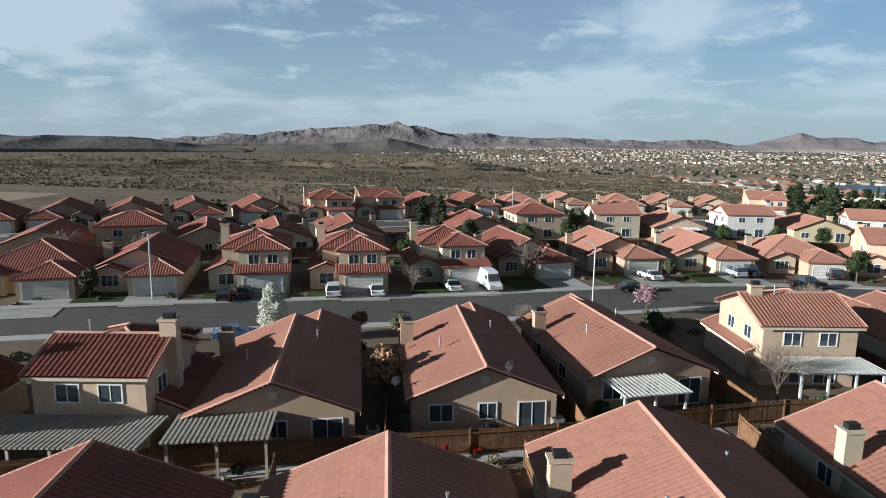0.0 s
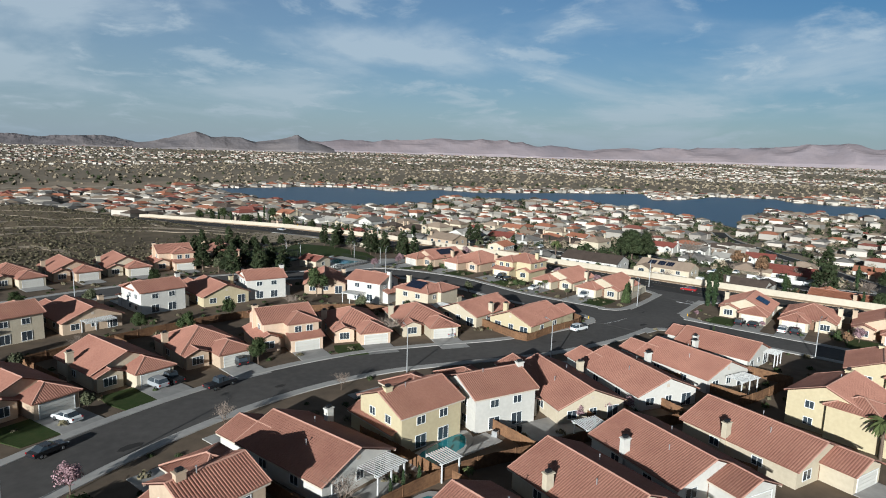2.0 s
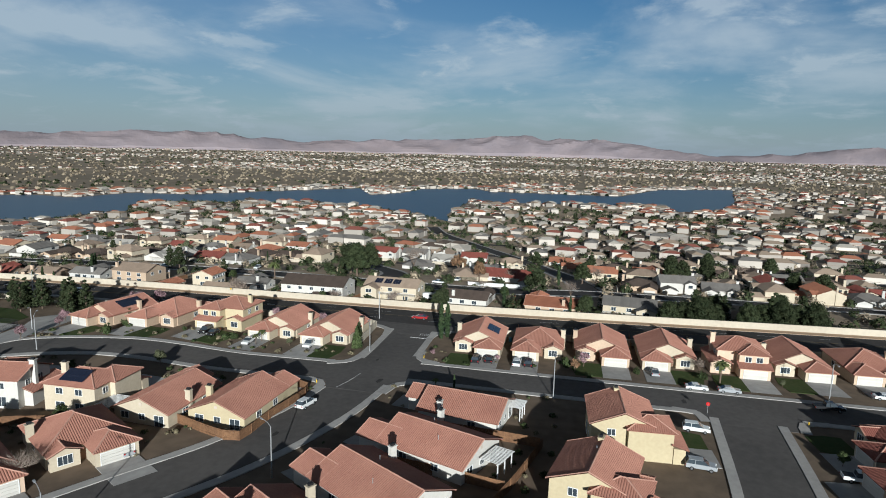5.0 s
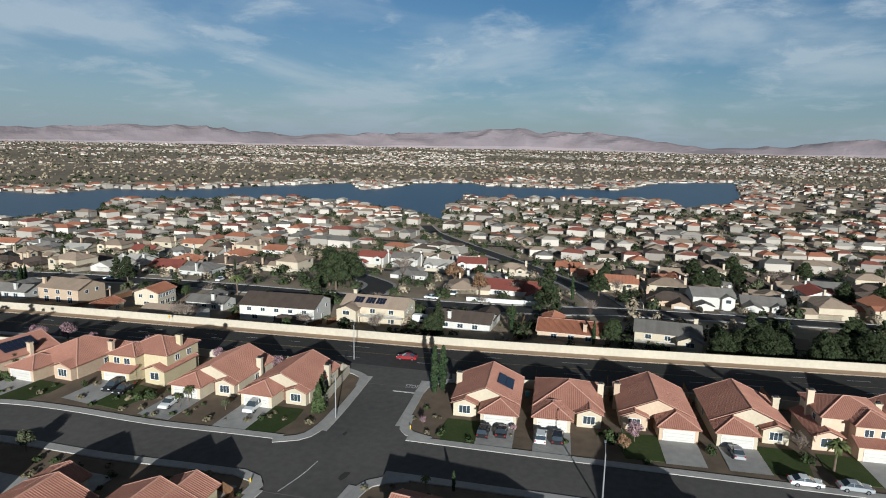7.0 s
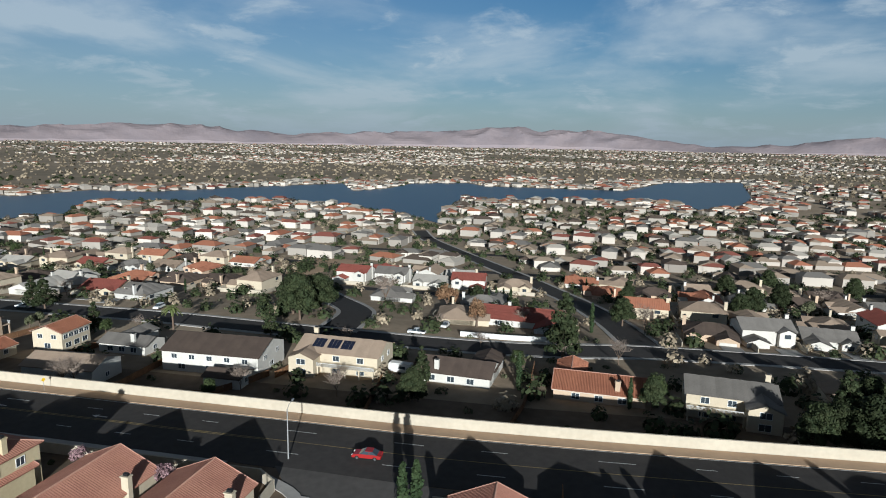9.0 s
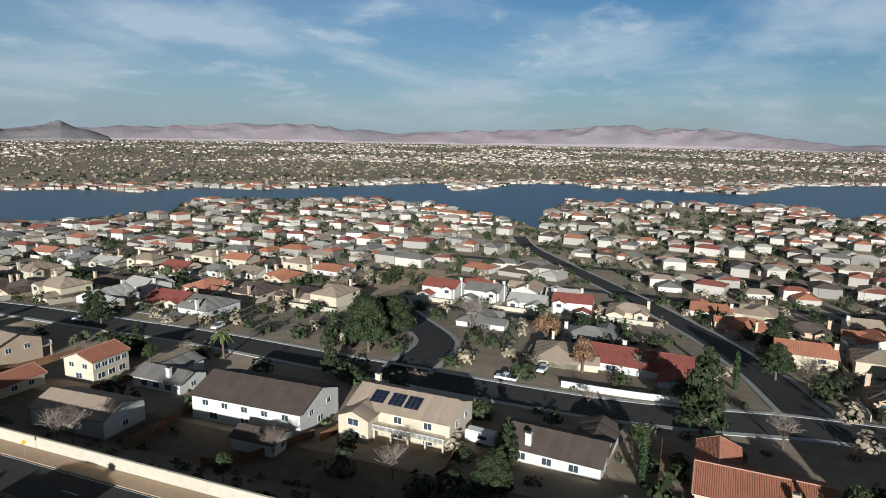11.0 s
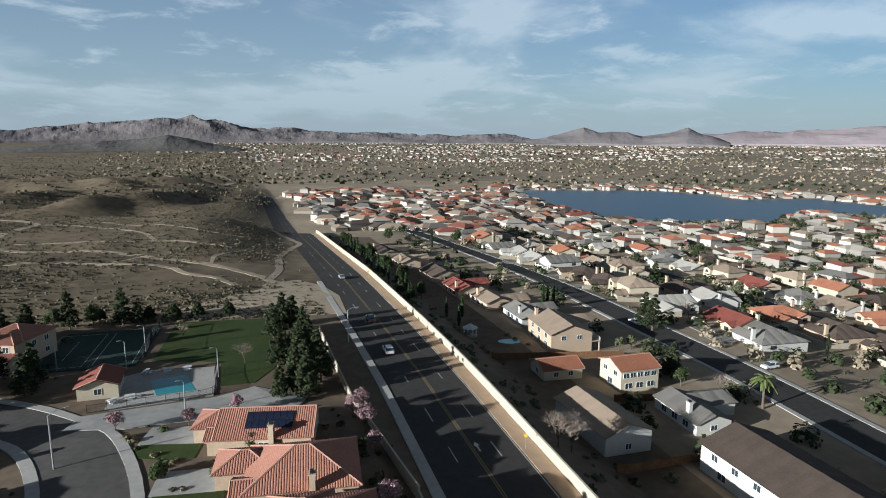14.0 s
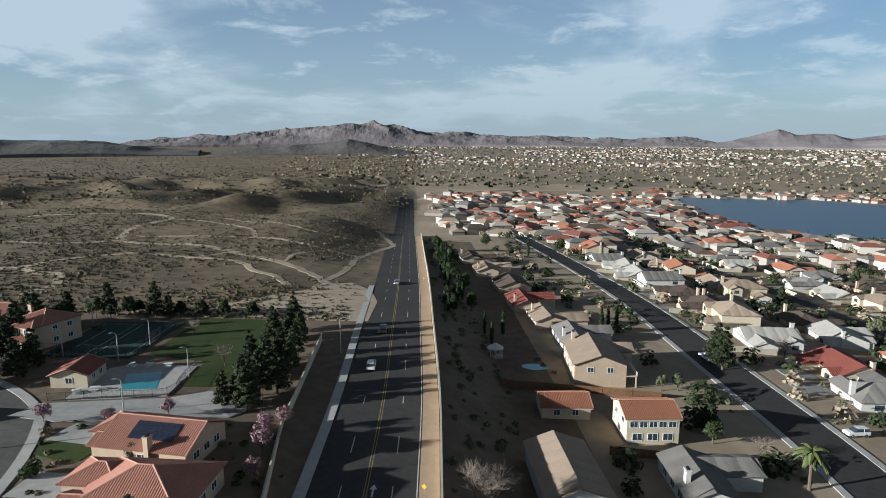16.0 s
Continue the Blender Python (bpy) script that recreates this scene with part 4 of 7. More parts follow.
def driveway(h, x, y, yaw, f, w, d, length, material=None):
    """Concrete drive from the garage to the street."""
    g = f * (w / 2 - 3.3)
    pts = [forward(x, y, yaw, g, -d / 2 - 1.0), forward(x, y, yaw, g, -d / 2 - 1.0 - length)]
    mid = ((pts[0][0] + pts[1][0]) / 2, (pts[0][1] + pts[1][1]) / 2)
    strip("driveway", [pts[0], mid, pts[1]], -3.15, 3.15, 0.10, material or M_DRIVE, 3, "grey concrete driveway in front of a garage", "driveway")


def lawn(x, y, yaw, f, w, d, length, material=None, label="green lawn in front of a house"):
    c = -f * (w / 2 - 3.0)
    poly = []
    for dx, dy in ((-2.9, -1.2), (2.7, -1.2), (3.2, -length * 0.5), (2.4, -length), (-2.6, -length), (-3.3, -length * 0.55)):
        poly.append(forward(x, y, yaw, c + dx * 1.2, -d / 2 + dy + 1.0))
    patch("lawn", poly, 0.09, material or M_LAWN, label, "lawn")


# ---------------------------------------------------------------- the tiled-roof estate
# kind, x, y, yaw, wall, roof, flip, w, d, detail, drive length, lawn
ESTATE = [
    # north side of the curving street, fronts to the street
    ("front", -77, 68, 22, "tan", "red", 1, 12.5, 16, 1, 7, 0),
    ("front", -54.5, 82.5, 16, "tan", "red", 1, 13, 17, 1, 9, 0),
    ("front", -41.5, 85.8, 14, "peach", "red", 1, 11.5, 16, 1, 6, 1),
    ("two", -27, 87.5, 12, "cream", "red", 1, 10, 14, 1, 5, 1),
    ("two", -13.6, 89.3, 10, "peach", "red", 1, 10, 14, 1, 5, 2),
    ("two", 0.0, 95, 12, "cream", "red", 1, 10.5, 14, 1, 7, 1),
    ("front", 12.6, 102.5, 14, "brown", "red", 1, 11.5, 17, 1, 7, 1),
    ("front", 28.8, 106.5, 8, "tan", "salmon", 1, 11.5, 15, 1, 8, 1),
    ("front", 45.2, 108.2, 2, "cream", "salmon", 1, 11.5, 15, 1, 8, 1),
    ("front", 61.2, 107.3, -6, "tan", "salmon", 1, 11.5, 15, 1, 8, 0),
    ("two", 77.5, 104.5, -18, "peach", "salmon", 1, 12, 14, 1, 7, 0),
    ("front", 92.5, 98.5, -28, "peach", "salmon", 1, 11.5, 15, 1, 7, 1),
    ("front", 106.5, 91, -30, "cream", "salmon", 1, 12, 15, 1, 8, 0),
    # second row, backs to the first, fronts north
    ("ranch", -66, 103, 200, "tan", "red", 1, 12, 14, 1, 6, 0),
    ("two", -53, 107, 200, "brown", "red", 1, 11.5, 13, 1, 6, 0),
    ("ranch", -43, 112, 200, "tan", "red", -1, 11.5, 14, 1, 6, 0),
    ("ranch", -31, 115, 198, "cream", "red", 1, 11.5, 14, 1, 6, 0),
    ("ranch", -19, 124, 196, "tan", "red", 1, 11.5, 14, 1, 6, 0),
    ("ranch", 7, 137, 192, "brown", "red", 1, 12, 14, 1, 6, 0),
    ("two", 21, 140, 190, "tan", "red", 1, 11.5, 13, 1, 6, 0),
    ("two", 40, 144.5, 184, "cream", "salmon", -1, 11.5, 13, 1, 6, 0),
    ("ranch", 54, 145.5, 180, "tan", "salmon", 1, 12, 14, 1, 6, 0),
    ("two", 73, 149, 178, "white", "salmon", 1, 12, 13, 1, 6, 0),
    ("ranch", 88, 147, 172, "yellow", "salmon", 1, 12, 14, 1, 6, 0),
    ("two", 101, 144, 160, "white", "salmon", 1, 11.5, 13, 1, 6, 0),
    ("ranch", 118, 138, 140, "tan", "salmon", 1, 11.5, 14, 1, 6, 0),
    ("two", 120.5, 119, 100, "white", "salmon", 1, 12, 13, 1, 7, 0),
    ("two", 122.5, 102.5, 92, "cream", "salmon", -1, 12, 13, 1, 7, 0),
    ("ranch", 124.5, 87.5, 88, "cream", "salmon", 1, 11.5, 15, 1, 8, 0),
    ("ranch", 127, 74, 88, "yellow", "salmon", -1, 11.5, 15, 1, 8, 1),
    # third row, beyond the next street, fronts south
    ("front", -96, 130, 24, "tan", "red", 1, 12, 15, 1, 6, 0),
    ("front", -84, 137, 24, "brown", "red", -1, 12, 15, 1, 6, 0),
    ("front", -72, 143, 24, "tan", "red", 1, 12, 15, 1, 6, 0),
    ("front", -60, 149, 24, "cream", "red", 1, 12, 15, 1, 6, 0),
    ("front", -47, 158, 24, "tan", "red", -1, 12, 15, 1, 6, 0),
    ("two", -31, 163, 22, "peach", "red", 1, 11.5, 14, 1, 6, 0),
    ("two", -18.5, 170, 20, "cream", "red", 1, 11.5, 14, 1, 6, 0),
    ("front", -5, 180, 18, "peach", "red", 1, 12, 15, 1, 6, 0),
    ("front", 8.5, 186.5, 14, "tan", "red", 1, 12, 15, 1, 6, 0),
    ("front", 23.5, 193, 8, "tan", "salmon", 1, 11.5, 15, 1, 6, 0),
    ("front", 38.5, 197, 4, "cream", "salmon", 1, 11.5, 15, 1, 6, 0),
    ("front", 57, 200, 0, "cream", "salmon", 1, 11.5, 15, 1, 6, 0),
    ("front", 72, 200, -4, "tan", "salmon", 1, 11.5, 15, 1, 6, 0),
    ("front", 86.5, 198, -8, "cream", "salmon", 1, 11.5, 15, 1, 6, 0),
    ("two", 102, 197, -14, "peach", "salmon", 1, 11.5, 14, 1, 6, 0),
    ("two", 116.5, 192, -20, "tan", "salmon", 1, 11.5, 14, 1, 6, 0),
    # south side of the curving street, backs to the start of the flight
    ("two", -36, 37.5, 184, "tan", "red", 1, 10.5, 14, 2, 6, 0),
    ("two", -21.4, 41.2, 180, "tan", "red", 1, 8.3, 11.2, 2, 6, 0),
    ("ranch", -11.8, 45.1, 187.5, "brown", "salmon", -1, 10.4, 15, 2, 6, 0),
    ("ranch", 2.35, 49.0, 186, "brown", "salmon", -1, 10.4, 15.5, 2, 6, 0),
    ("ranch", 14.9, 53.8, 192, "brown", "salmon", -1, 10.6, 15.5, 2, 6, 0),
    ("two", 32.6, 56.8, 180, "tan", "salmon", -1, 9.4, 12.7, 2, 8, 0),
    ("ranch", 48.5, 58.5, 181, "white", "salmon", 1, 11.5, 16, 2, 8, 0),
    ("two", 65, 57, 170, "yellow", "salmon", -1, 12, 14, 2, 8, 0),
    ("two", 78, 52, 158, "white", "salmon", 1, 12, 14, 2, 8, 0),
    ("ranch", 91, 45.5, 150, "cream", "salmon", 1, 12, 17, 2, 7, 0),
    ("ranch", 105, 38.5, 150, "white", "salmon", 1, 12, 17, 1, 7, 0),
    ("ranch", 120.5, 33.5, 160, "white", "salmon", 1, 12, 16, 1, 7, 0),
    ("ranch", 136.5, 32, 172, "white", "salmon", -1, 11.5, 15, 1, 7, 0),
    # nearest row, and round to the side street
    ("ranch", -16.4, 21.3, 5, "tan", "red", 1, 12.5, 13, 2, 0, 0),
    ("ranch", -2.1, 23.2, 5, "tan", "salmon", 1, 12, 13, 2, 0, 0),
    ("ranch", 12.1, 27.6, 3, "tan", "salmon", 1, 12.5, 13, 2, 0, 0),
    ("ranch", 29.3, 31.8, 5, "cream", "salmon", 1, 12.5, 13, 2, 0, 0),
    ("ranch", 49, 30, -8, "cream", "salmon", 1, 12, 14, 2, 0, 0),
    ("ranch", 64.5, 27.5, -18, "cream", "salmon", 1, 12, 15, 2, 0, 0),
    ("ranch", 79, 24, -24, "white", "salmon", 1, 12, 15, 2, 0, 0),
    ("ranch", 94, 15.5, -20, "cream", "salmon", 1, 12, 17, 1, 7, 0),
    ("two", 112, 7.5, -12, "yellow", "salmon", -1, 12.5, 15, 1, 6, 1),
    ("two", 134, 3, 4, "yellow", "salmon", -1, 12.5, 15, 1, 6, 1),
    ("front", 141, -44, 186, "cream", "red", 1, 13, 15, 1, 6, 1),
    ("front", 124.5, -42, 188, "tan", "red", -1, 13, 15, 1, 6, 1),
    ("front", 110, -38, 190, "tan", "red", 1, 13, 15, 1, 6, 0),
    ("front", 94, -35, 190, "cream", "red", 1, 13, 15, 1, 6, 0),
    ("ranch", 112, -62, 10, "tan", "red", 1, 13, 15, 1, 0, 0),
    # between the estate street and the main road
    ("front", 181.5, 37, -88, "cream", "salmon", 1, 12, 15, 1, 9, 1),
    ("front", 182.5, 22, -88, "cream", "salmon", -1, 12, 15, 1, 9, 0),
    ("front", 184, 6.5, -88, "tan", "salmon", 1, 12.5, 15, 1, 9, 1),
    ("front", 184.5, -9, -88, "cream", "salmon", -1, 12.5, 15, 1, 9, 1),
    ("two", 184, -25, -88, "peach", "salmon", 1, 12, 14, 1, 9, 1),
    ("front", 187, -39, -87, "cream", "salmon", 1, 12, 15, 1, 9, 1),
    ("front", 188.5, -55, -87, "tan", "salmon", -1, 12, 15, 1, 9, 1),
    ("front", 190, -70, -87, "cream", "red", 1, 12, 15, 1, 9, 1),
    ("front", 192, -86, -86, "cream", "red", 1, 12, 15, 1, 9, 1),
    ("front", 194, -102, -86, "tan", "red", -1, 12, 15, 1, 9, 1),
    ("front", 178, 76, -92, "cream", "salmon", -1, 12, 15, 1, 10, 1),
    ("front", 178, 91, -92, "cream", "salmon", -1, 12, 15, 1, 10, 0),
    ("two", 177.5, 107, -92, "yellow", "salmon", -1, 12, 14, 1, 10, 1),
    ("front", 173.8, 123.4, -94, "tan", "salmon", -1, 12.5, 16.5, 1, 9, 1),
    ("front", 169.3, 138.0, -100, "tan", "salmon", -1, 10.6, 16, 1, 9, 1),
]
HOUSES = []
for kind, x, y, yaw, wall, roof, fl, w, d, near, dl, lw in ESTATE:
    h = house(kind, x, y, yaw, wall, roof, fl, w, d, near, hip=(kind == "front" and rng.random() < 0.3) or (kind == "two" and rng.random() < 0.5))
    HOUSES.append(h)
    if dl:
        driveway(h, x, y, yaw, fl, w, d, dl)
    if lw:
        lawn(x, y, yaw, fl, w, d, dl + 1.5)

# ---------------------------------------------------------------- houses between the wall and the lake street
G2 = "houses of the lakeside estate"
LAKESIDE = [
    ("long2", 251.6, 114.7, 92, "white", "brown", 1, 25.4, 14.4, 1, ""),
    ("villa", 257.2, 85, -91, "cream", "tan", -1, 21.4, 15, 1, ""),
    ("el", 318, 46, -94, "white", "darkred", 1, 26, 19, 1, ""),
    ("el", 262, 56, 86, "white", "brown", -1, 19, 16, 1, ""),
    ("el", 260, 22, 88, "tan", "orange", 1, 20, 17, 2, ""),
    ("villa", 253, -5, -95, "cream", "grey", 1, 18, 14, 1, ""),
    ("el", 262, -36, 86, "cream", "tan", 1, 16, 14, 1, ""),
    ("hut", 239.6, 106.5, 92, "white", "brown", 1, 9, 6, 1, ""),
    ("hut", 233.6, 143.5, 94, "grey", "tan", 1, 18, 10, 1, ""),
    ("el", 258, 145, 90, "white", "grey", 1, 14, 13, 1, ""),
    ("long2", 253, 165, 2, "cream", "orange", 1, 10, 9, 2, ""),
    ("hut", 238.5, 174, 0, "cream", "orange", 1, 10, 8, 2, ""),
    ("villa", 251.5, 196.5, 88, "tan", "tan", 1, 17, 15, 1, ""),
    ("el", 252, 220, 92, "grey", "grey", 1, 15, 14, 1, ""),
    ("el", 247, 240, 95, "peach", "tan", -1, 15, 14, 1, ""),
    ("el", 242, 258, 96, "tan", "darkred", 1, 15, 14, 1, ""),
    ("hut", 238, 285, 96, "tan", "brown", 1, 16, 12, 1, ""),
    ("el", 232, 312, 96, "peach", "tan", 1, 15, 14, 1, ""),
    ("el", 226, 340, 98, "cream", "brown", -1, 15, 14, 1, ""),
]
for kind, x, y, yaw, wall, roof, fl, w, d, near, ex in LAKESIDE:
    HOUSES.append(house(kind, x, y, yaw, wall, roof, fl, w, d, near, group=G2))
# ---------------------------------------------------------------- the long block wall
bm = bmesh.new()
wl_root = thing("block_wall", "long cream block wall with a flat cap beside the road", "wall", pose(0, 0, 0), kind="structure")
pl = resample([(wall_x(y), y) for y in (-400, -250, -120, -50, 37, 80, 130, 165, 210, 260, 340, 420)], 5.0)
for a, b in zip(pl, pl[1:]):
    za, zb = ground_z(a.x - 0.3, a.y), ground_z(b.x - 0.3, b.y)
    n = Vector((-(b - a).y, (b - a).x, 0)).normalized()
    for half, lo, hi, nm in ((0.12, -1.2, 2.0, 0), (0.17, 2.0, 2.1, 1)):
        vs = []
        for p, z in ((a, za), (b, zb)):
            for s in (-half, half):
                for h_ in (lo, hi):
                    vs.append(bm.verts.new((p.x + n.x * s, p.y + n.y * s, z + h_)))
        for q in ((0, 1, 5, 4), (2, 6, 7, 3), (1, 3, 7, 5), (0, 4, 6, 2)):
            bm.faces.new([vs[i] for i in q])
bmesh.ops.recalc_face_normals(bm, faces=bm.faces[:])
part("wall_panel", bm, M_BLOCK, wl_root)

# ---------------------------------------------------------------- lake
LAKE = [(511, 900), (482, 646), (500, 560), (600, 541), (632, 527), (700, 575), (760, 590), (797, 475), (833, 396), (813, 293), (747, 208), (687, 155), (760, 178), (948, 187), (1033, -103), (916, -116), (980, -177), (1141, -228), (1551, -309), (1460, -144), (1199, -48), (1191, 50), (1191, 192), (1251, 234), (1202, 323), (1076, 329), (1005, 364), (1140, 435), (1014, 526), (869, 612), (859, 700), (749, 710), (758, 792), (697, 860)]
patch("lake", LAKE, 0.35, M_LAKE, "calm blue lake water", "water", flat=-27.9, skirt=1.5)
# ---------------------------------------------------------------- lakeside streets and houses
E1 = [(300, -260), (302, -100), (296, -4), (288, 35), (285, 62), (285.5, 113), (287, 160), (285.5, 200), (282, 280), (268, 380), (250, 480)]
E3 = [(298, 8), (343, 17), (404, 38), (500, 90), (588, 142), (640, 165)]
E4 = [(288, 100), (304, 101), (318, 104), (330, 112), (346, 126), (364, 140), (384, 151)]
# the dark asphalt here stands in for house shade over these streets
for pts in (E1, E3, E4):
    strip("road", pts, -5.5, 5.5, 0.06, M_ASPHALT2, 5, "asphalt street of the lakeside estate, darkened as in shade", "road")
for pts in (E1, E3, E4):
    for a, b in ((5.5, 7.0), (-7.0, -5.5)):
        strip("pavement", pts, a, b, 0.17, M_CONC, 5, "pale concrete pavement beside the street", "pavement")


def inside(poly, x, y):
    c = False
    for i in range(len(poly)):
        (x0, y0), (x1, y1) = poly[i - 1], poly[i]
        if (y0 > y) != (y1 > y) and x < (x1 - x0) * (y - y0) / (y1 - y0) + x0:
            c = not c
    return c


def near_line(pts, x, y, r):
    for (x0, y0), (x1, y1) in zip(pts, pts[1:]):
        dx, dy = x1 - x0, y1 - y0
        t = max(0, min(1, ((x - x0) * dx + (y - y0) * dy) / (dx * dx + dy * dy)))
        if math.hypot(x - x0 - t * dx, y - y0 - t * dy) < r:
            return True
    return False


row_streets = []
for k, sx in enumerate((376, 452, 528, 604)):
    pts = [(sx + 6, -320), (sx + 2, -80), (sx, 60), (sx - 4, 200), (sx - 14, 330), (sx - 40, 470)]
    if k == 0:
        pts = pts[2:]
    pts = [p for p in pts if not inside(LAKE, *p)]
    row_streets.append(pts)
    strip("road", pts, -4.5, 4.5, 0.06, M_ASPHALT2, 8, "dark asphalt street between lakeside houses", "road")

town_templates = {}
TOWN_STYLES = [("plain", "cream", "tan"), ("plain", "white", "grey"), ("plain2", "cream", "orange"), ("plain", "tan", "brown"), ("plain", "white", "pale"), ("plain2", "white", "darkred"),
               ("plain", "peach", "orange"), ("plain", "cream", "pale"), ("plain2", "white", "grey"), ("plain", "grey", "grey"), ("plain", "white", "tan"), ("plain", "cream", "darkred"), ("plain2", "cream", "tan"), ("plain", "white", "orange")]


def town_house(x, y, yaw, style, flip):
    key = (style, flip)
    if key in town_templates:
        return copy_thing(town_templates[key], pose(x, y, ground_z(x, y), 0, 0, yaw))
    kind, wall, roof = TOWN_STYLES[style]
    town_templates[key] = house(kind, x, y, yaw, wall, roof, flip, 15.5, 15, 0, group=G2, hip=(style % 3 == 0))
    return town_templates[key]


rt = random.Random(11)
TOWN = []
far_spots = []
for x0, face in ((320, -90), (352, 90), (400, -90), (428, 90), (476, -90), (504, 90), (552, -90), (580, 90), (628, -90), (656, 90), (704, -90), (734, 90), (770, -90)):
    y = -330.0 if x0 < 480 else -420.0
    while y < 640:
        y += rt.uniform(16.0, 24.0)
        bend = float(np.interp(y, [-320, -80, 60, 200, 330, 470, 640], [6, 2, 0, -4, -14, -40, -75]))
        x = x0 + bend + rt.uniform(-3.5, 3.5)
        if x0 < 400 and y > 60:
            x += float(np.interp(y, [60, 160, 200, 280, 380], [0, 4, 0, -5, -8]))
        ang = math.degrees(math.atan2(x - 70, y - 22))
        if ang > 127 or inside(LAKE, x, y) or inside(LAKE, x + 14, y) or inside(LAKE, x, y + 12) or inside(LAKE, x, y - 12):
            continue
        if near_line(E3, x, y, 15) or near_line(E4, x, y, 15) or near_line(E1, x, y, 15):
            continue
        if math.hypot((x - 420) / 44, (y - 172) / 30) < 1 or math.hypot((x - 312) / 18, (y - 168) / 20) < 1 or math.hypot((x - 316) / 24, (y - 124) / 17) < 1 or math.hypot((x - 320) / 22, (y - 46) / 20) < 1:
            continue
        if any(math.hypot(x - a, y - b) < 15 for a, b in TOWN):
            continue
        if x > 330 and rt.random() < 0.10:
            continue
        TOWN.append((x, y))
        if len(TOWN) and (x > 440 or y > 400 or y < -130):
            far_spots.append((x, y, rt.uniform(10, 14), radians(face + rt.choice([0, 90]) + rt.uniform(-14, 14))))
            continue
        town_house(x, y, face + rt.choice([0, 0, 0, 90, -90]) + rt.uniform(-8, 8), rt.choice([0, 1, 2, 3, 4, 5, 6, 7, 8, 9, 10, 11, 12, 13, 0, 3, 9, 12]), rt.choice([1, -1]))
        if x < 560 and rt.random() < 0.55:
            fx_, fy_ = forward(x, y, face, rt.choice([-1, 1]) * 4.0, -13)
            patch("driveway", [forward(fx_, fy_, face, a, b) for a, b in ((-3, -4), (3, -4), (3, 4.5), (-3, 4.5))], 0.12, M_DRIVE, "pale concrete driveway", "driveway")

# ---------------------------------------------------------------- distance: far shore, valley woods, far town, mountains
M_DRYWOOD = leafmat("dry_valley_trees", (0.28, 0.225, 0.155), (0.34, 0.275, 0.195))
M_FWALL = mat("far_walls", (0.45, 0.41, 0.355), (0.33, 0.29, 0.25), 0.02, 0.95)
M_FROOF = mat("far_roofs", (0.42, 0.33, 0.27), (0.34, 0.28, 0.24), 0.05, 0.95)
for m_ in (M_FWALL, M_FROOF):
    n_, l_ = m_.node_tree.nodes, m_.node_tree.links
    g_, h_ = n_.new("ShaderNodeNewGeometry"), n_.new("ShaderNodeHueSaturation")
    r_ = n_.new("ShaderNodeMapRange")
    r_.inputs[3].default_value, r_.inputs[4].default_value = 0.45, 1.5
    l_.new(g_.outputs["Random Per Island"], r_.inputs[0])
    l_.new(r_.outputs[0], h_.inputs["Value"])
    s_ = n_["Principled BSDF"].inputs["Base Color"]
    l_.new(s_.links[0].from_socket, h_.inputs["Color"])
    if m_ is M_FROOF:
        c_ = n_.new("ShaderNodeValToRGB")
        c_.color_ramp.interpolation = "CONSTANT"
        for k_, (p_, col_) in enumerate(((0.0, (0.36, 0.15, 0.09)), (0.22, (0.30, 0.23, 0.17)), (0.45, (0.17, 0.155, 0.14)), (0.62, (0.10, 0.075, 0.06)), (0.75, (0.38, 0.34, 0.29)), (0.88, (0.22, 0.08, 0.06)))):
            e_ = c_.color_ramp.elements[k_] if k_ < 2 else c_.color_ramp.elements.new(p_)
            e_.position, e_.color = p_, (*col_, 1)
        l_.new(g_.outputs["Random Per Island"], c_.inputs[0])
        r_.inputs[3].default_value, r_.inputs[4].default_value = 0.95, 1.05
        l_.new(c_.outputs[0], h_.inputs["Color"])
    l_.new(h_.outputs[0], s_)


def far_houses(name, spots, label, wings=False):
    """Many small gabled houses too far off to count, walls and roofs."""
    wv, wf, rv, rf = [], [], [], []
    if wings:
        spots = spots + [(x + math.cos(a + 0.6) * s * 0.42, y + math.sin(a + 0.6) * s * 0.42, s * 0.72, a + 1.571) for x, y, s, a in spots]
    for x, y, s, a in spots:
        z = ground_z(x, y)
        L_, D_, H_ = s * 1.25, s * 0.85, (2.9 if rt.random() < 0.7 else 5.2)
        ca, sa = math.cos(a), math.sin(a)
        P = lambda u, v, h: (x + u * ca - v * sa, y + u * sa + v * ca, z + h)
        o = len(wv)
        for h in (-0.5, H_):
            wv += [P(-L_ / 2, -D_ / 2, h), P(L_ / 2, -D_ / 2, h), P(L_ / 2, D_ / 2, h), P(-L_ / 2, D_ / 2, h)]
        for i in range(4):
            j = (i + 1) % 4
            wf.append((o + i, o + j, o + 4 + j, o + 4 + i))
        o = len(rv)
        e = 0.6
        rise = D_ * 0.2
        rv += [P(-L_ / 2 - e, -D_ / 2 - e, H_), P(L_ / 2 + e, -D_ / 2 - e, H_), P(L_ / 2 + e, D_ / 2 + e, H_), P(-L_ / 2 - e, D_ / 2 + e, H_), P(-L_ / 4, 0, H_ + rise), P(L_ / 4, 0, H_ + rise)]
        rf += [(o, o + 1, o + 5, o + 4), (o + 2, o + 3, o + 4, o + 5), (o + 1, o + 2, o + 5), (o + 3, o, o + 4)]
    root = thing(name, label, "houses", pose(0, 0, 0), kind="stuff")
    for nm, v_, f_, mm in (("wall", wv, wf, M_FWALL), ("roof", rv, rf, M_FROOF)):
        me_ = bpy.data.meshes.new(nm)
        me_.from_pydata(v_, [], f_)
        me_.materials.append(mm)
        tagged(link_data(nm, me_, root), kind="stuff")


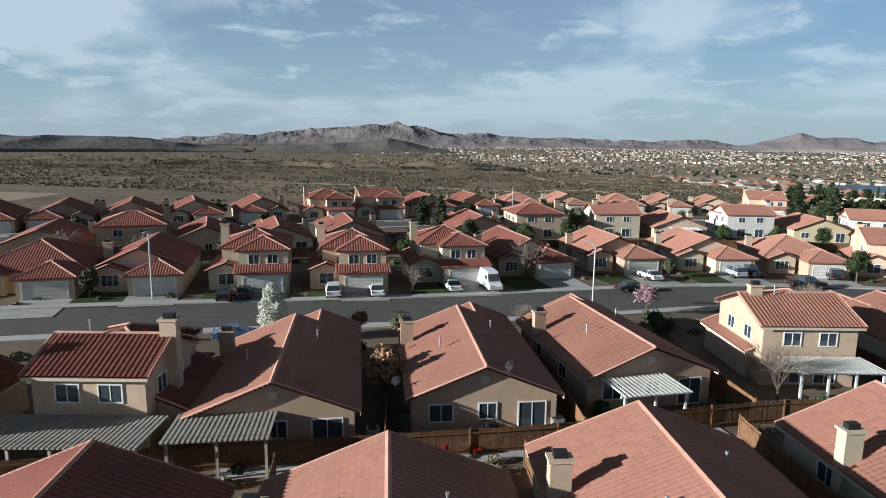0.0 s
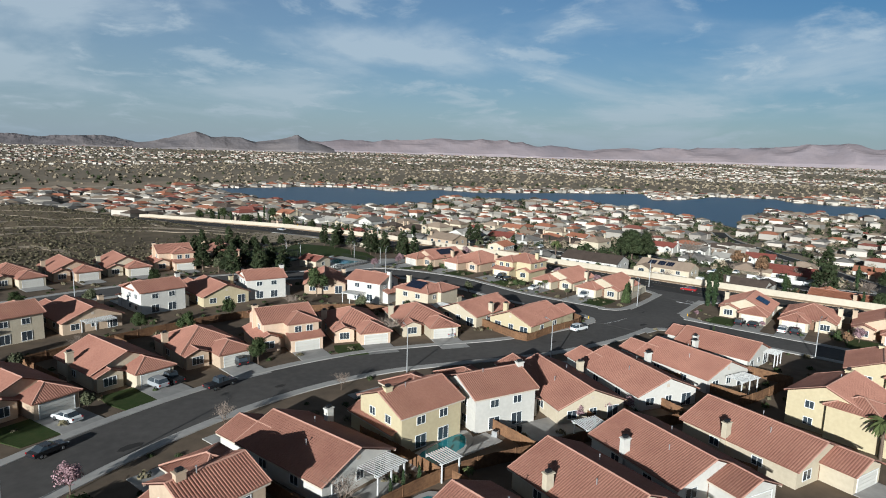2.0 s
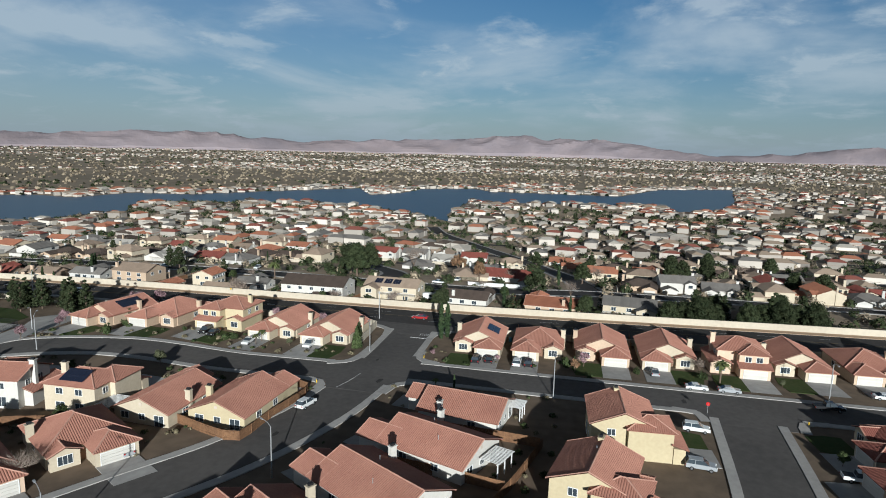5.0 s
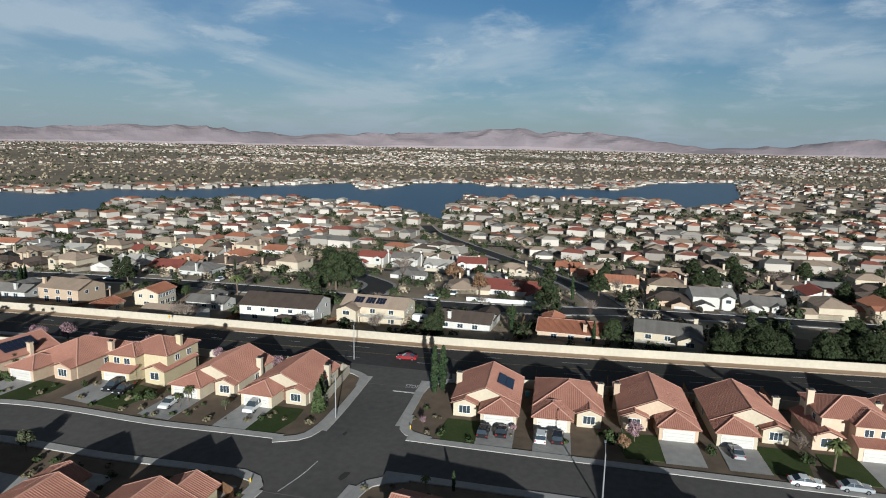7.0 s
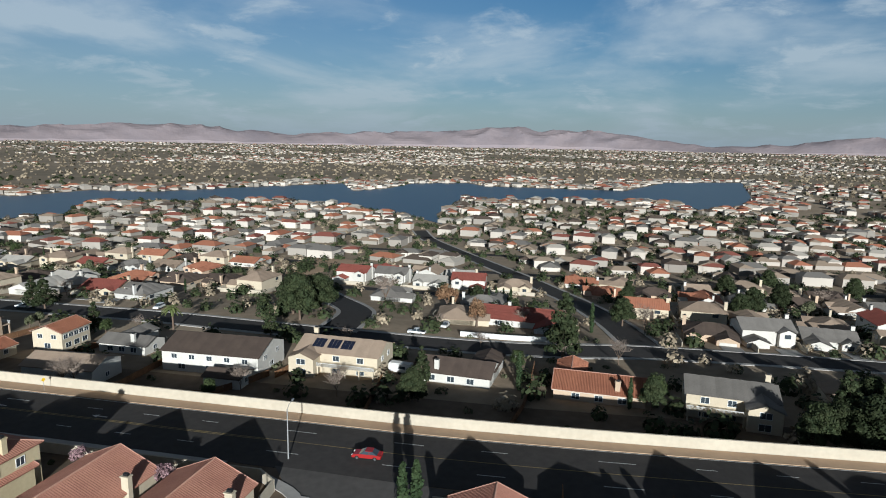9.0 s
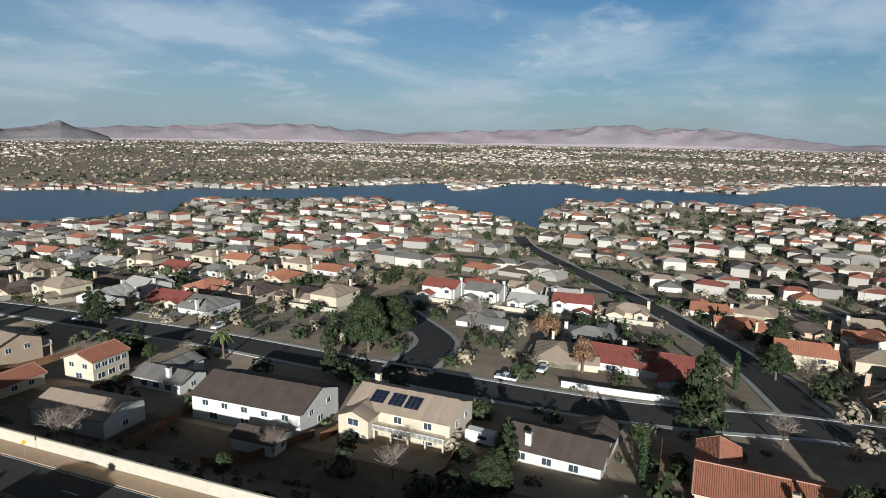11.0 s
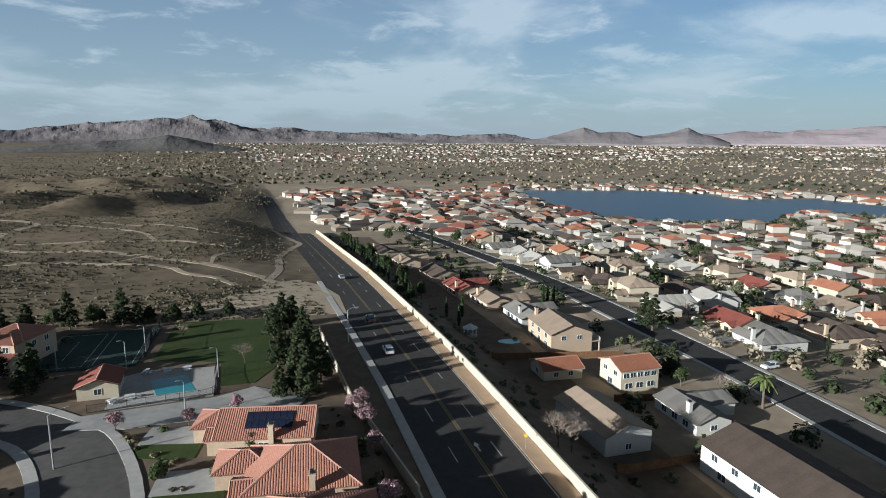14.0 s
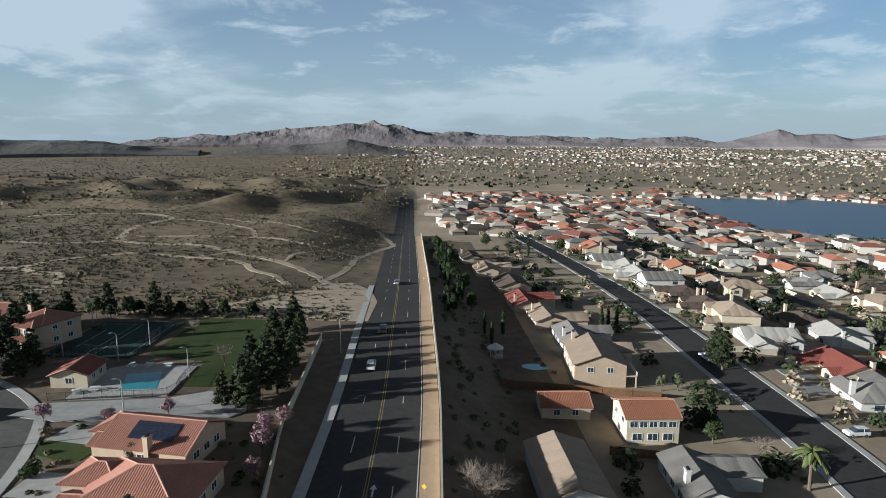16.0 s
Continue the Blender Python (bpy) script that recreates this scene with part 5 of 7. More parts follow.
def clump_cloud(name, spots, material, label, category, squash=0.8, leaves=10, leaf=(0.35, 0.7)):
    """Plants too many to count: each a small uneven bundle of leaf faces."""
    vs, fs = [], []
    for x, y, r in spots:
        z = ground_z(x, y)
        for _ in range(leaves):
            th, ph = rt.uniform(0, 2 * math.pi), rt.uniform(0.05, 1.0)
            d = Vector((math.cos(th) * math.sqrt(1 - ph * ph), math.sin(th) * math.sqrt(1 - ph * ph), ph * squash))
            c = Vector((x, y, z)) + d * r * rt.uniform(0.5, 1.0)
            u = Vector((rt.uniform(-1, 1), rt.uniform(-1, 1), rt.uniform(-1, 1))).normalized()
            v = d.cross(u)
            if v.length < 0.05:
                continue
            v.normalize()
            u = (v.cross(d) + d * rt.uniform(-0.5, 0.5)).normalized()
            s = r * rt.uniform(*leaf)
            o = len(vs)
            vs += [tuple(c - u * s - v * s * 0.6), tuple(c + u * s - v * s * 0.7), tuple(c + u * s * 0.8 + v * s), tuple(c - u * s + v * s * 0.7)]
            fs.append((o, o + 1, o + 2, o + 3))
    me_ = bpy.data.meshes.new(name)
    me_.from_pydata(vs, [], fs)
    me_.materials.append(material)
    return tagged(new(name, me_), label, category, kind="stuff")


for _ in range(4000):
    x, y = rt.uniform(640, 1500), rt.uniform(-760, 200)
    if len(far_spots) > 760 or math.degrees(math.atan2(x - 70, y - 22)) > 134:
        continue
    if inside(LAKE, x, y) or near_line(LAKE + LAKE[:1], x, y, 10) or any(abs(x - q[0]) < 17 and abs(y - q[1]) < 17 for q in far_spots):
        continue
    far_spots.append((x, y, rt.uniform(10, 14), rt.choice([0, 1.57]) + rt.uniform(-0.25, 0.25)))
far_houses("lakeside_houses", far_spots, "closely built lakeside houses with mixed roofs", True)
spots = []
tries = 0
while len(spots) < 420 and tries < 9000:  # built shores of the lake
    tries += 1
    i = rt.randrange(len(LAKE))
    (x0, y0), (x1, y1) = LAKE[i - 1], LAKE[i]
    t_ = rt.random()
    x, y = x0 + (x1 - x0) * t_ + rt.uniform(-75, 75), y0 + (y1 - y0) * t_ + rt.uniform(-75, 75)
    if inside(LAKE, x, y) or (x < 785 and y < 640) or not near_line(LAKE + LAKE[:1], x, y, 70) or near_line(LAKE + LAKE[:1], x, y, 8):
        continue
    if any(abs(x - a) < 13 and abs(y - b) < 13 for a, b, *_ in spots):
        continue
    spots.append((x, y, rt.uniform(11, 15), rt.uniform(0, 3.1)))
far_houses("lakeshore_houses", spots, "pale houses packed along the lake shore", True)
spots = []
for _ in range(9500):
    b_ = radians(rt.uniform(-8, 130))
    r_ = rt.uniform(1900, 4700) ** 1.0
    if noise.noise((math.sin(b_) * r_ * 0.0022, math.cos(b_) * r_ * 0.0022, 4)) < -0.12:
        continue
    spots.append((110 + math.sin(b_) * r_, 30 + math.cos(b_) * r_, rt.uniform(7, 13), rt.uniform(0, 3.1)))
far_houses("distant_town", spots, "distant pale town spread over the valley floor")
spots = [(rt.uniform(150, 320), rt.uniform(420, 860), rt.uniform(11, 15), rt.uniform(0, 3.1)) for _ in range(190)]
spots = [s for s in spots if s[0] > wall_x(s[1]) + 16 and not inside(LAKE, *s[:2])]
spots += [(x, y, rt.uniform(11, 15), rt.uniform(0, 3.1)) for x, y in ((rt.uniform(300, 480), rt.uniform(480, 900)) for _ in range(260)) if not inside(LAKE, x, y) and not inside(LAKE, x + 10, y)]
far_houses("northern_houses", spots, "pale houses at the north end of the lake")

spots = []
for _ in range(15000):
    b_ = radians(rt.uniform(-12, 130))
    r_ = rt.uniform(1050, 4600)
    x, y = 110 + math.sin(b_) * r_, 30 + math.cos(b_) * r_
    if inside(LAKE, x, y):
        continue
    band = 1450 < r_ < 2250
    if not band and rt.random() < 0.45:
        continue
    spots.append((x, y, rt.uniform(2.5, 5.0)))
clump_cloud("valley_woods", spots, M_DRYWOOD, "bare and grey-green trees along the river valley", "trees", leaves=7)
spots = []
for _ in range(5200):
    b_ = radians(rt.uniform(-8, 130))
    r_ = rt.uniform(1000, 4500)
    x, y = 110 + math.sin(b_) * r_, 30 + math.cos(b_) * r_
    if not inside(LAKE, x, y) and not (1350 < r_ < 2250 and rt.random() < 0.8):
        spots.append((x, y, rt.uniform(2.5, 5)))
clump_cloud("distant_trees", spots, M_PINE, "dark green trees scattered through the distant town", "trees", leaves=8)


def desert_ok(x, y):
    return y > 214 + 0.15 * max(0, -x) and x < wall_x(y) - 24


spots = []
while len(spots) < 36000:
    x, y = rt.uniform(-330, 190), 214 + 560 * rt.random() ** 1.5
    if desert_ok(x, y) and noise.noise((x * 0.02, y * 0.02, 1)) > rt.uniform(-0.6, 0.35):
        spots.append((x, y, rt.uniform(0.3, 0.75) * (1.7 if rt.random() < 0.07 else 1)))
clump_cloud("desert_scrub", spots, M_SAGE, "low grey-brown desert scrub on the hill", "scrub", leaves=8, leaf=(0.25, 0.5))
spots = []
while len(spots) < 12000:
    b_ = radians(rt.uniform(-45, 30))
    r_ = rt.uniform(600, 2600)
    spots.append((150 + math.sin(b_) * r_, 50 + math.cos(b_) * r_, rt.uniform(1.0, 2.6)))
clump_cloud("valley_scrub", [s for s in spots if s[0] < wall_x(s[1]) - 10], M_SAGE, "dark desert scrub on the far slopes", "scrub", leaves=5)

# garden greenery between the lakeside houses
for nm, n_, m_, lab, r0, r1 in (("garden_shrubs", 2600, M_OLIVE, "olive and brown garden shrubs between lakeside houses", 0.7, 2.0), ("garden_trees", 2500, M_PINE, "dark green garden trees among lakeside houses", 1.8, 3.6), ("bare_garden_trees", 1100, M_DRYWOOD, "leafless garden trees among lakeside houses", 1.6, 3.2)):
    spots = []
    while len(spots) < n_:
        x, y = rt.uniform(236, 900), rt.uniform(-520, 640)
        if inside(LAKE, x, y) or near_line(E1, x, y, 7.5) or near_line(E3, x, y, 7.5) or near_line(E4, x, y, 6.5) or math.degrees(math.atan2(x - 70, y - 22)) > 126:
            continue
        if x < wall_x(y) + 8 or any(abs(x - a) < 8.5 and abs(y - b) < 8.5 for a, b in TOWN) or any(abs(x - h_[1]) < 10 and abs(y - h_[2]) < 11 for h_ in LAKESIDE):
            continue
        if any(near_line(p_, x, y, 5) for p_ in row_streets):
            continue
        spots.append((x, y, rt.uniform(r0, r1)))
    clump_cloud(nm, spots, m_, lab, "plants", 1.5 if r0 > 1 else 0.8, 70 if r0 > 1 else 36, (0.10, 0.22))

# shrubs on the bank below the wall and in the gardens of the tiled-roof estate
spots = []
for _ in range(420):
    y = rt.uniform(-120, 400)
    spots.append((wall_x(y) + rt.uniform(1.5, 17), y, rt.uniform(0.5, 1.5)))
clump_cloud("bank_shrubs", spots, M_OLIVE, "dry olive shrubs on the bank below the wall", "shrubs", leaves=44, leaf=(0.12, 0.26))
spots = []
while len(spots) < 1100:
    x, y = rt.uniform(-90, 190), rt.uniform(15, 205)
    if any(near_line(p_, x, y, 7.6) for p_ in (ST1, ST2, ST3, ST4)) or any(math.hypot(x - h_[1], y - h_[2]) < 9.5 for h_ in ESTATE) or (x > 130 and 148 < y < 212):
        continue
    if rt.random() < 0.35 or near_line(ST1, x, y, 13) and rt.random() < 0.4:
        continue
    spots.append((x, y, rt.uniform(0.35, 1.05)))
clump_cloud("garden_plants", spots[:550], M_LEAF, "small green garden plants round the estate houses", "garden plants", leaves=44, leaf=(0.12, 0.26))
clump_cloud("dry_garden_plants", spots[550:], M_SAGE, "dry brown garden plants round the estate houses", "garden plants", leaves=44, leaf=(0.12, 0.26))

# dirt tracks on the hill
for pts, w in (([(178, 232), (175, 248), (171, 261), (160, 276), (148, 289), (131, 300), (109, 318), (90, 322), (69, 322), (56, 345), (52, 372), (55, 400), (40, 412), (20, 414), (-30, 402)], 1.7),
               ([(171, 261), (174, 285), (174.5, 315), (180, 345), (184, 368), (176, 400), (168, 425), (160, 440)], 1.4),
               ([(160, 252), (153, 262), (142, 272), (131, 287), (112, 292), (92, 296), (75, 290), (66, 276), (60, 264), (30, 258), (-30, 268), (-90, 262)], 1.3),
               ([(60, 264), (72, 258), (81, 256), (86, 244), (84, 232)], 1.5), ([(69, 322), (40, 316), (0, 322), (-60, 330)], 1.2),
               ([(174, 318), (150, 330), (120, 345), (96, 342), (66, 336)], 1.2), ([(120, 345), (108, 372), (80, 392), (55, 400)], 1.1),
               ([(184, 368), (160, 366), (140, 372), (118, 392), (84, 404)], 0.9), ([(148, 289), (150, 305), (158, 322)], 0.9), ([(112, 292), (122, 306), (131, 300)], 0.8)):
    strip("dirt_track", pts, -w, w, 0.09, M_DIRT, 3, "pale bare dirt track worn through the scrub", "dirt track", jitter=1.3)
patch("dirt_apron", [(192, 214), (192, 236), (188, 252), (180, 262), (170, 256), (160, 240), (146, 226), (148, 216), (172, 214)], 0.10, M_DIRT, "pale bare dirt beside the road", "bare ground")
strip("dirt_track", [(182, 770), (200, 850), (250, 930), (330, 985), (450, 1020)], -9, 9, 0.4, M_DIRT, 10, "pale sandy wash curving through the valley", "dirt track", jitter=4)
strip("dirt_track", [(16, 1420), (-6, 1260), (6, 1130), (22, 1030), (52, 960), (86, 950), (112, 1030), (108, 1160), (70, 1280), (40, 1380)], -6, 6, 0.5, M_DIRT, 10, "pale dirt road winding between the hills", "dirt track")


def mountain(name, prof, dist, depth, material, label, rough, base=-6.0, cx=110.0, cy=30.0):
    """A ridge round the horizon: prof gives bearing in degrees and elevation in thousandths, seen from the middle of the flight."""
    bs = [p[0] for p in prof]
    n = max(40, int((bs[-1] - bs[0]) * 11))
    rows = 18
    vs, fs = [], []
    for j in range(rows + 1):
        d = dist - depth / 2 + depth * j / rows
        for i in range(n + 1):
            b = bs[0] + (bs[-1] - bs[0]) * i / n
            el = float(np.interp(b, bs, [p[1] for p in prof])) * 0.001
            top = 40 + el * dist * 0.84
            k = math.sin(math.pi * min(1.0, j / rows * 1.0)) ** 0.9 if rows else 1
            x, y = cx + math.sin(radians(b)) * d, cy + math.cos(radians(b)) * d
            nz = noise.fractal((x * 0.005, y * 0.005, 7.0), 0.8, 2.2, 6)
            rdg = 1 - abs(noise.noise((x * 0.0045, y * 0.0045, 2.0))) * 1.6
            h = base + (top - base) * k * (0.72 + 0.28 * rdg) + nz * rough * k
            vs.append((x, y, h if 0 < j < rows else base - 30))
    w = n + 1
    for j in range(rows):
        for i in range(n):
            fs.append((j * w + i, j * w + i + 1, (j + 1) * w + i + 1, (j + 1) * w + i))
    me_ = bpy.data.meshes.new(name)
    me_.from_pydata(vs, [], fs)
    me_.materials.append(material)
    return tagged(new(name, me_), label, "mountain", kind="structure")


mountain("backdrop", [(-27, -6), (-24, 2), (-19.4, 10), (-15, 17), (-11.7, 23), (-8.9, 30), (-6, 36), (-4, 30), (-1.7, 20), (1.5, 15), (4.5, 11), (8, 10), (11.5, 7.6), (16.8, 2), (20, 7), (23.2, 1.3), (26, -3)], 4350, 800, M_MOUNT, "bare grey-brown desert mountain range", 16)
mountain("backdrop", [(23.5, -6), (26.5, 9), (28.5, 19.5), (29.7, 13), (30.8, 17), (32, 12), (33.5, 5), (35.2, 11), (37.1, 19.6), (38.8, 9), (40.4, -5)], 4000, 500, M_MOUNT, "brown rocky cone hills", 6)
mountain("backdrop", [(36, 4), (39.7, 13), (42.7, 13), (46, 16), (50, 22), (53, 21), (56.5, 23), (60, 16), (64, 8), (67, 13), (70.5, 17), (75, 18), (79, 22), (82, 28), (85.2, 31), (88, 26), (91.5, 25), (94, 17), (97, 9.5), (100.5, 0), (103, -6)], 4500, 600, M_MOUNT2, "hazy pink mountain range on the horizon", 6)
mountain("backdrop", [(99, -4), (103, 2), (106.5, 7), (111, 18), (116, 24), (122, 20), (130, 8)], 4600, 400, M_MOUNT2, "low hazy mountains on the horizon", 5)
mountain("backdrop", [(-19, -18), (-16.6, -14), (-13.7, -10), (-11, -6), (-9, 0), (-7.3, 3), (-5.6, -2), (-3.7, -12), (-1.5, -18)], 2900, 420, M_HILLD, "scrub-covered hill before the mountains, coloured dark as in shadow", 6, base=-24)
mountain("backdrop", [(-60, 2), (-50, 3), (-40, 2), (-34.7, 1.7), (-27.2, 0), (-23.9, -11), (-20, -17)], 3000, 700, M_HILLD, "dark wooded mesa on the skyline", 3, base=-20)
# ---------------------------------------------------------------- plants
rp = random.Random(7)


def leaf_faces(bm, c, r, n, size, sq=(1, 1, 1), droop=0.0):
    c = Vector(c)
    for _ in range(n):
        d = Vector((rp.gauss(0, 1), rp.gauss(0, 1), rp.gauss(0, 1))).normalized()
        p = c + Vector((d.x * sq[0], d.y * sq[1], d.z * sq[2])) * r * rp.uniform(0.45, 1.05)
        u = d.orthogonal().normalized()
        u.rotate(Matrix.Rotation(rp.uniform(0, 6.28), 3, d))
        nrm = (d + Vector((rp.uniform(-0.7, 0.7), rp.uniform(-0.7, 0.7), rp.uniform(-0.3, 0.9)))).normalized()
        u = (u - nrm * u.dot(nrm)).normalized()
        v = nrm.cross(u)
        s = size * rp.uniform(0.6, 1.3)
        bm.faces.new([bm.verts.new(p + u * (a * s) + v * (b * s * 0.75)) for a, b in ((-1, -0.6), (0.9, -1), (1.1, 0.7), (-0.7, 1))])


def limbs(bm, base, top, r, n, spread, height):
    tube(bm, base, top, r, r * 0.55, 7)
    tips = []
    for i in range(n):
        a = 6.28 * i / n + rp.uniform(-0.4, 0.4)
        q = Vector(top) + Vector((math.cos(a) * spread * rp.uniform(0.5, 1), math.sin(a) * spread * rp.uniform(0.5, 1), height * rp.uniform(0.4, 1)))
        st = Vector(base).lerp(Vector(top), rp.uniform(0.7, 1.0))
        tube(bm, st, q, r * 0.45, r * 0.14, 5)
        tips.append(q)
    return tips


PLANT_INFO = {
    "great": (15.0, "huge dark green tree with a dense billowing crown", "tree"),
    "pine": (9.0, "dark green pine with an irregular layered crown", "pine tree"),
    "broad": (7.0, "green broadleaf tree with a dense rounded crown", "tree"),
    "olive": (5.0, "grey-green tree with a loose crown", "tree"),
    "cypress": (8.0, "narrow dark green column cypress", "cypress"),
    "cone": (6.0, "clipped conical green conifer", "conifer"),
    "palm": (6.0, "palm with arching green fronds", "palm tree"),
    "bare": (6.0, "leafless tree with fine grey-brown twigs", "bare tree"),
    "plum": (4.0, "purple-pink flowering plum tree", "flowering tree"),
    "bloom": (6.0, "white flowering pear tree in full bloom", "flowering tree"),
    "rust": (5.0, "tree with dry rust-brown leaves", "tree"),
    "bush": (1.6, "low green garden shrub", "shrub"),
}


def build_plant(kind, root):
    H = PLANT_INFO[kind][0]
    wood, crown = bmesh.new(), bmesh.new()
    wm, cm = M_BARK, M_LEAF
    if kind == "pine":
        cm = M_PINE
        tube(wood, (0, 0, -0.3), (0.2, 0.1, H * 0.93), 0.22, 0.04, 7)
        for k in range(26):
            f = 0.16 + 0.82 * k / 25
            R = 2.6 * (1 - f) ** 0.7 + 0.35
            a = k * 2.4 + rp.uniform(-0.5, 0.5)
            p = Vector((math.cos(a) * R * 0.62, math.sin(a) * R * 0.62, H * f + rp.uniform(-0.3, 0.3)))
            tube(wood, (0.15 * f, 0.1 * f, H * f - 0.4), p, 0.07, 0.02, 4)
            leaf_faces(crown, p, (R * 0.5 + 0.22) * rp.uniform(0.6, 1.15), 105, 0.19, (1, 1, 0.6))
    elif kind == "great":
        cm = M_PINE
        tips = limbs(wood, (0, 0, -0.3), (0.2, 0.1, H * 0.26), 0.45, 9, H * 0.27, H * 0.3)
        for t_ in tips:
            leaf_faces(crown, t_, H * 0.15, 420, 0.24, (1, 1, 0.9))
        for k in range(22):
            f_ = k / 21
            a, q_ = k * 2.4, H * (0.31 - 0.25 * f_ ** 1.6)
            leaf_faces(crown, (math.cos(a) * q_, math.sin(a) * q_, H * (0.30 + 0.58 * f_)), H * rp.uniform(0.10, 0.15), 380, 0.24, (1, 1, 0.85))
    elif kind in ("broad", "olive", "rust"):
        cm = {"broad": M_LEAF, "olive": M_OLIVE, "rust": M_RUST}[kind]
        tips = limbs(wood, (0, 0, -0.3), (0.1, 0, H * 0.34), 0.2, 8, H * 0.26, H * 0.34)
        for t_ in tips:
            leaf_faces(crown, t_, H * 0.17, 230 if kind == "broad" else 130, 0.15)
        for _ in range(6):
            a = rp.uniform(0, 6.28)
            leaf_faces(crown, (math.cos(a) * H * 0.13, math.sin(a) * H * 0.13, H * rp.uniform(0.62, 0.86)), H * 0.16, 220 if kind == "broad" else 110, 0.15)
    elif kind == "cypress":
        cm = M_CYP
        tube(wood, (0, 0, -0.3), (0, 0, H * 0.9), 0.12, 0.03, 6)
        for k in range(16):
            f = k / 15
            R = 0.62 * math.sin(math.pi * (0.12 + 0.86 * f)) ** 0.7 + 0.08
            leaf_faces(crown, (rp.uniform(-0.06, 0.06), rp.uniform(-0.06, 0.06), 0.35 + (H - 0.5) * f), R, 55, 0.20, (1, 1, 1.1))
    elif kind == "cone":
        cm = M_LEAF
        tube(wood, (0, 0, -0.3), (0, 0, H * 0.9), 0.14, 0.03, 6)
        for k in range(14):
            f = k / 13
            leaf_faces(crown, (0, 0, 0.5 + (H - 0.7) * f), 1.5 * (1 - f) ** 0.8 + 0.12, int(150 * (1 - f)) + 20, 0.22, (1, 1, 0.45))
    elif kind == "palm":
        cm = M_PALM
        tube(wood, (0, 0, -0.3), (0.1, 0.05, H * 0.82), 0.2, 0.15, 8)
        top = Vector((0.1, 0.05, H * 0.82))
        for k in range(30):
            a = k * 2.4
            up = rp.uniform(-0.3, 1.0)
            d = Vector((math.cos(a), math.sin(a), 0))
            prev = None
            L_ = rp.uniform(1.5, 2.0)
            for s in range(6):
                f = s / 5
                p = top + d * (L_ * f) + Vector((0, 0, up * L_ * f * 0.9 - L_ * f * f * 0.8))
                side = Vector((-d.y, d.x, 0)) * (0.30 * math.sin(math.pi * (0.15 + 0.8 * f)))
                drop = Vector((0, 0, -0.14))
                if prev:
                    crown.faces.new([crown.verts.new(v) for v in (prev[0], prev[1], p, p + side + drop)])
                    crown.faces.new([crown.verts.new(v) for v in (prev[1], prev[2], p - side + drop, p)])
                prev = (p + side + drop, p, p - side + drop)
    elif kind == "bare":
        wm, cm = M_BARK, M_TWIG
        tips = limbs(wood, (0, 0, -0.3), (0.1, 0, H * 0.28), 0.13, 7, H * 0.22, H * 0.35)
        for t_ in tips + [Vector((0, 0, H * 0.6))]:
            for _ in range(13):
                q = t_ + Vector((rp.gauss(0, 0.16), rp.gauss(0, 0.16), rp.uniform(0.0, 0.32))) * H
                tube(crown, t_, q, 0.03, 0.012, 3)
                for _ in range(4):
                    tube(crown, t_.lerp(q, rp.uniform(0.4, 1)), q + Vector((rp.gauss(0, 0.07), rp.gauss(0, 0.07), rp.uniform(-0.02, 0.1))) * H, 0.014, 0.006, 3)
    elif kind == "bloom":
        cm = M_BLOOM
        tips = limbs(wood, (0, 0, -0.3), (0, 0, H * 0.2), 0.12, 8, H * 0.13, H * 0.5)
        for k in range(24):
            f_ = k / 23
            a, q_ = k * 2.4, H * 0.15 * math.sin(math.pi * (0.2 + 0.72 * f_))
            leaf_faces(crown, (math.cos(a) * q_, math.sin(a) * q_, H * (0.2 + 0.72 * f_)), H * (0.14 - 0.075 * f_), 330, 0.07, (1, 1, 1.2))
    elif kind == "plum":
        cm = M_PINK
        tips = limbs(wood, (0, 0, -0.3), (0, 0, H * 0.32), 0.1, 9, H * 0.3, H * 0.42)
        for t_ in tips:
            leaf_faces(crown, t_, H * 0.16, 80, 0.10)
        for _ in range(7):
            a = rp.uniform(0, 6.28)
            leaf_faces(crown, (math.cos(a) * H * 0.14, math.sin(a) * H * 0.14, H * rp.uniform(0.45, 0.88)), H * 0.16, 80, 0.10)
    else:
        tube(wood, (0, 0, -0.2), (0, 0, 0.6), 0.06, 0.04, 5)
        for _ in range(5):
            leaf_faces(crown, (rp.uniform(-0.5, 0.5), rp.uniform(-0.5, 0.5), rp.uniform(0.5, 1.0)), 0.6, 70, 0.13)
    part("trunk", wood, wm, root)
    part("crown", crown, cm, root)


plant_templates = {}


def plant(kind, x, y, h, zoff=0.0):
    H, label, cat = PLANT_INFO[kind]
    var = rp.randrange(3)
    s = h / H * rp.uniform(0.94, 1.06)
    m = pose(x, y, ground_z(x, y) + zoff, 0, 0, rp.uniform(0, 360)) @ Matrix.Diagonal((s * rp.uniform(0.92, 1.1), s * rp.uniform(0.92, 1.1), s, 1))
    key = (kind, var)
    if key in plant_templates:
        ob = copy_thing(plant_templates[key], pose(0, 0, 0))
        ob.matrix_basis = m
        return ob
    root = thing(cat.replace(" ", "_"), label, cat, m, "plants of the neighbourhood")
    build_plant(kind, root)
    plant_templates[key] = root
    return root


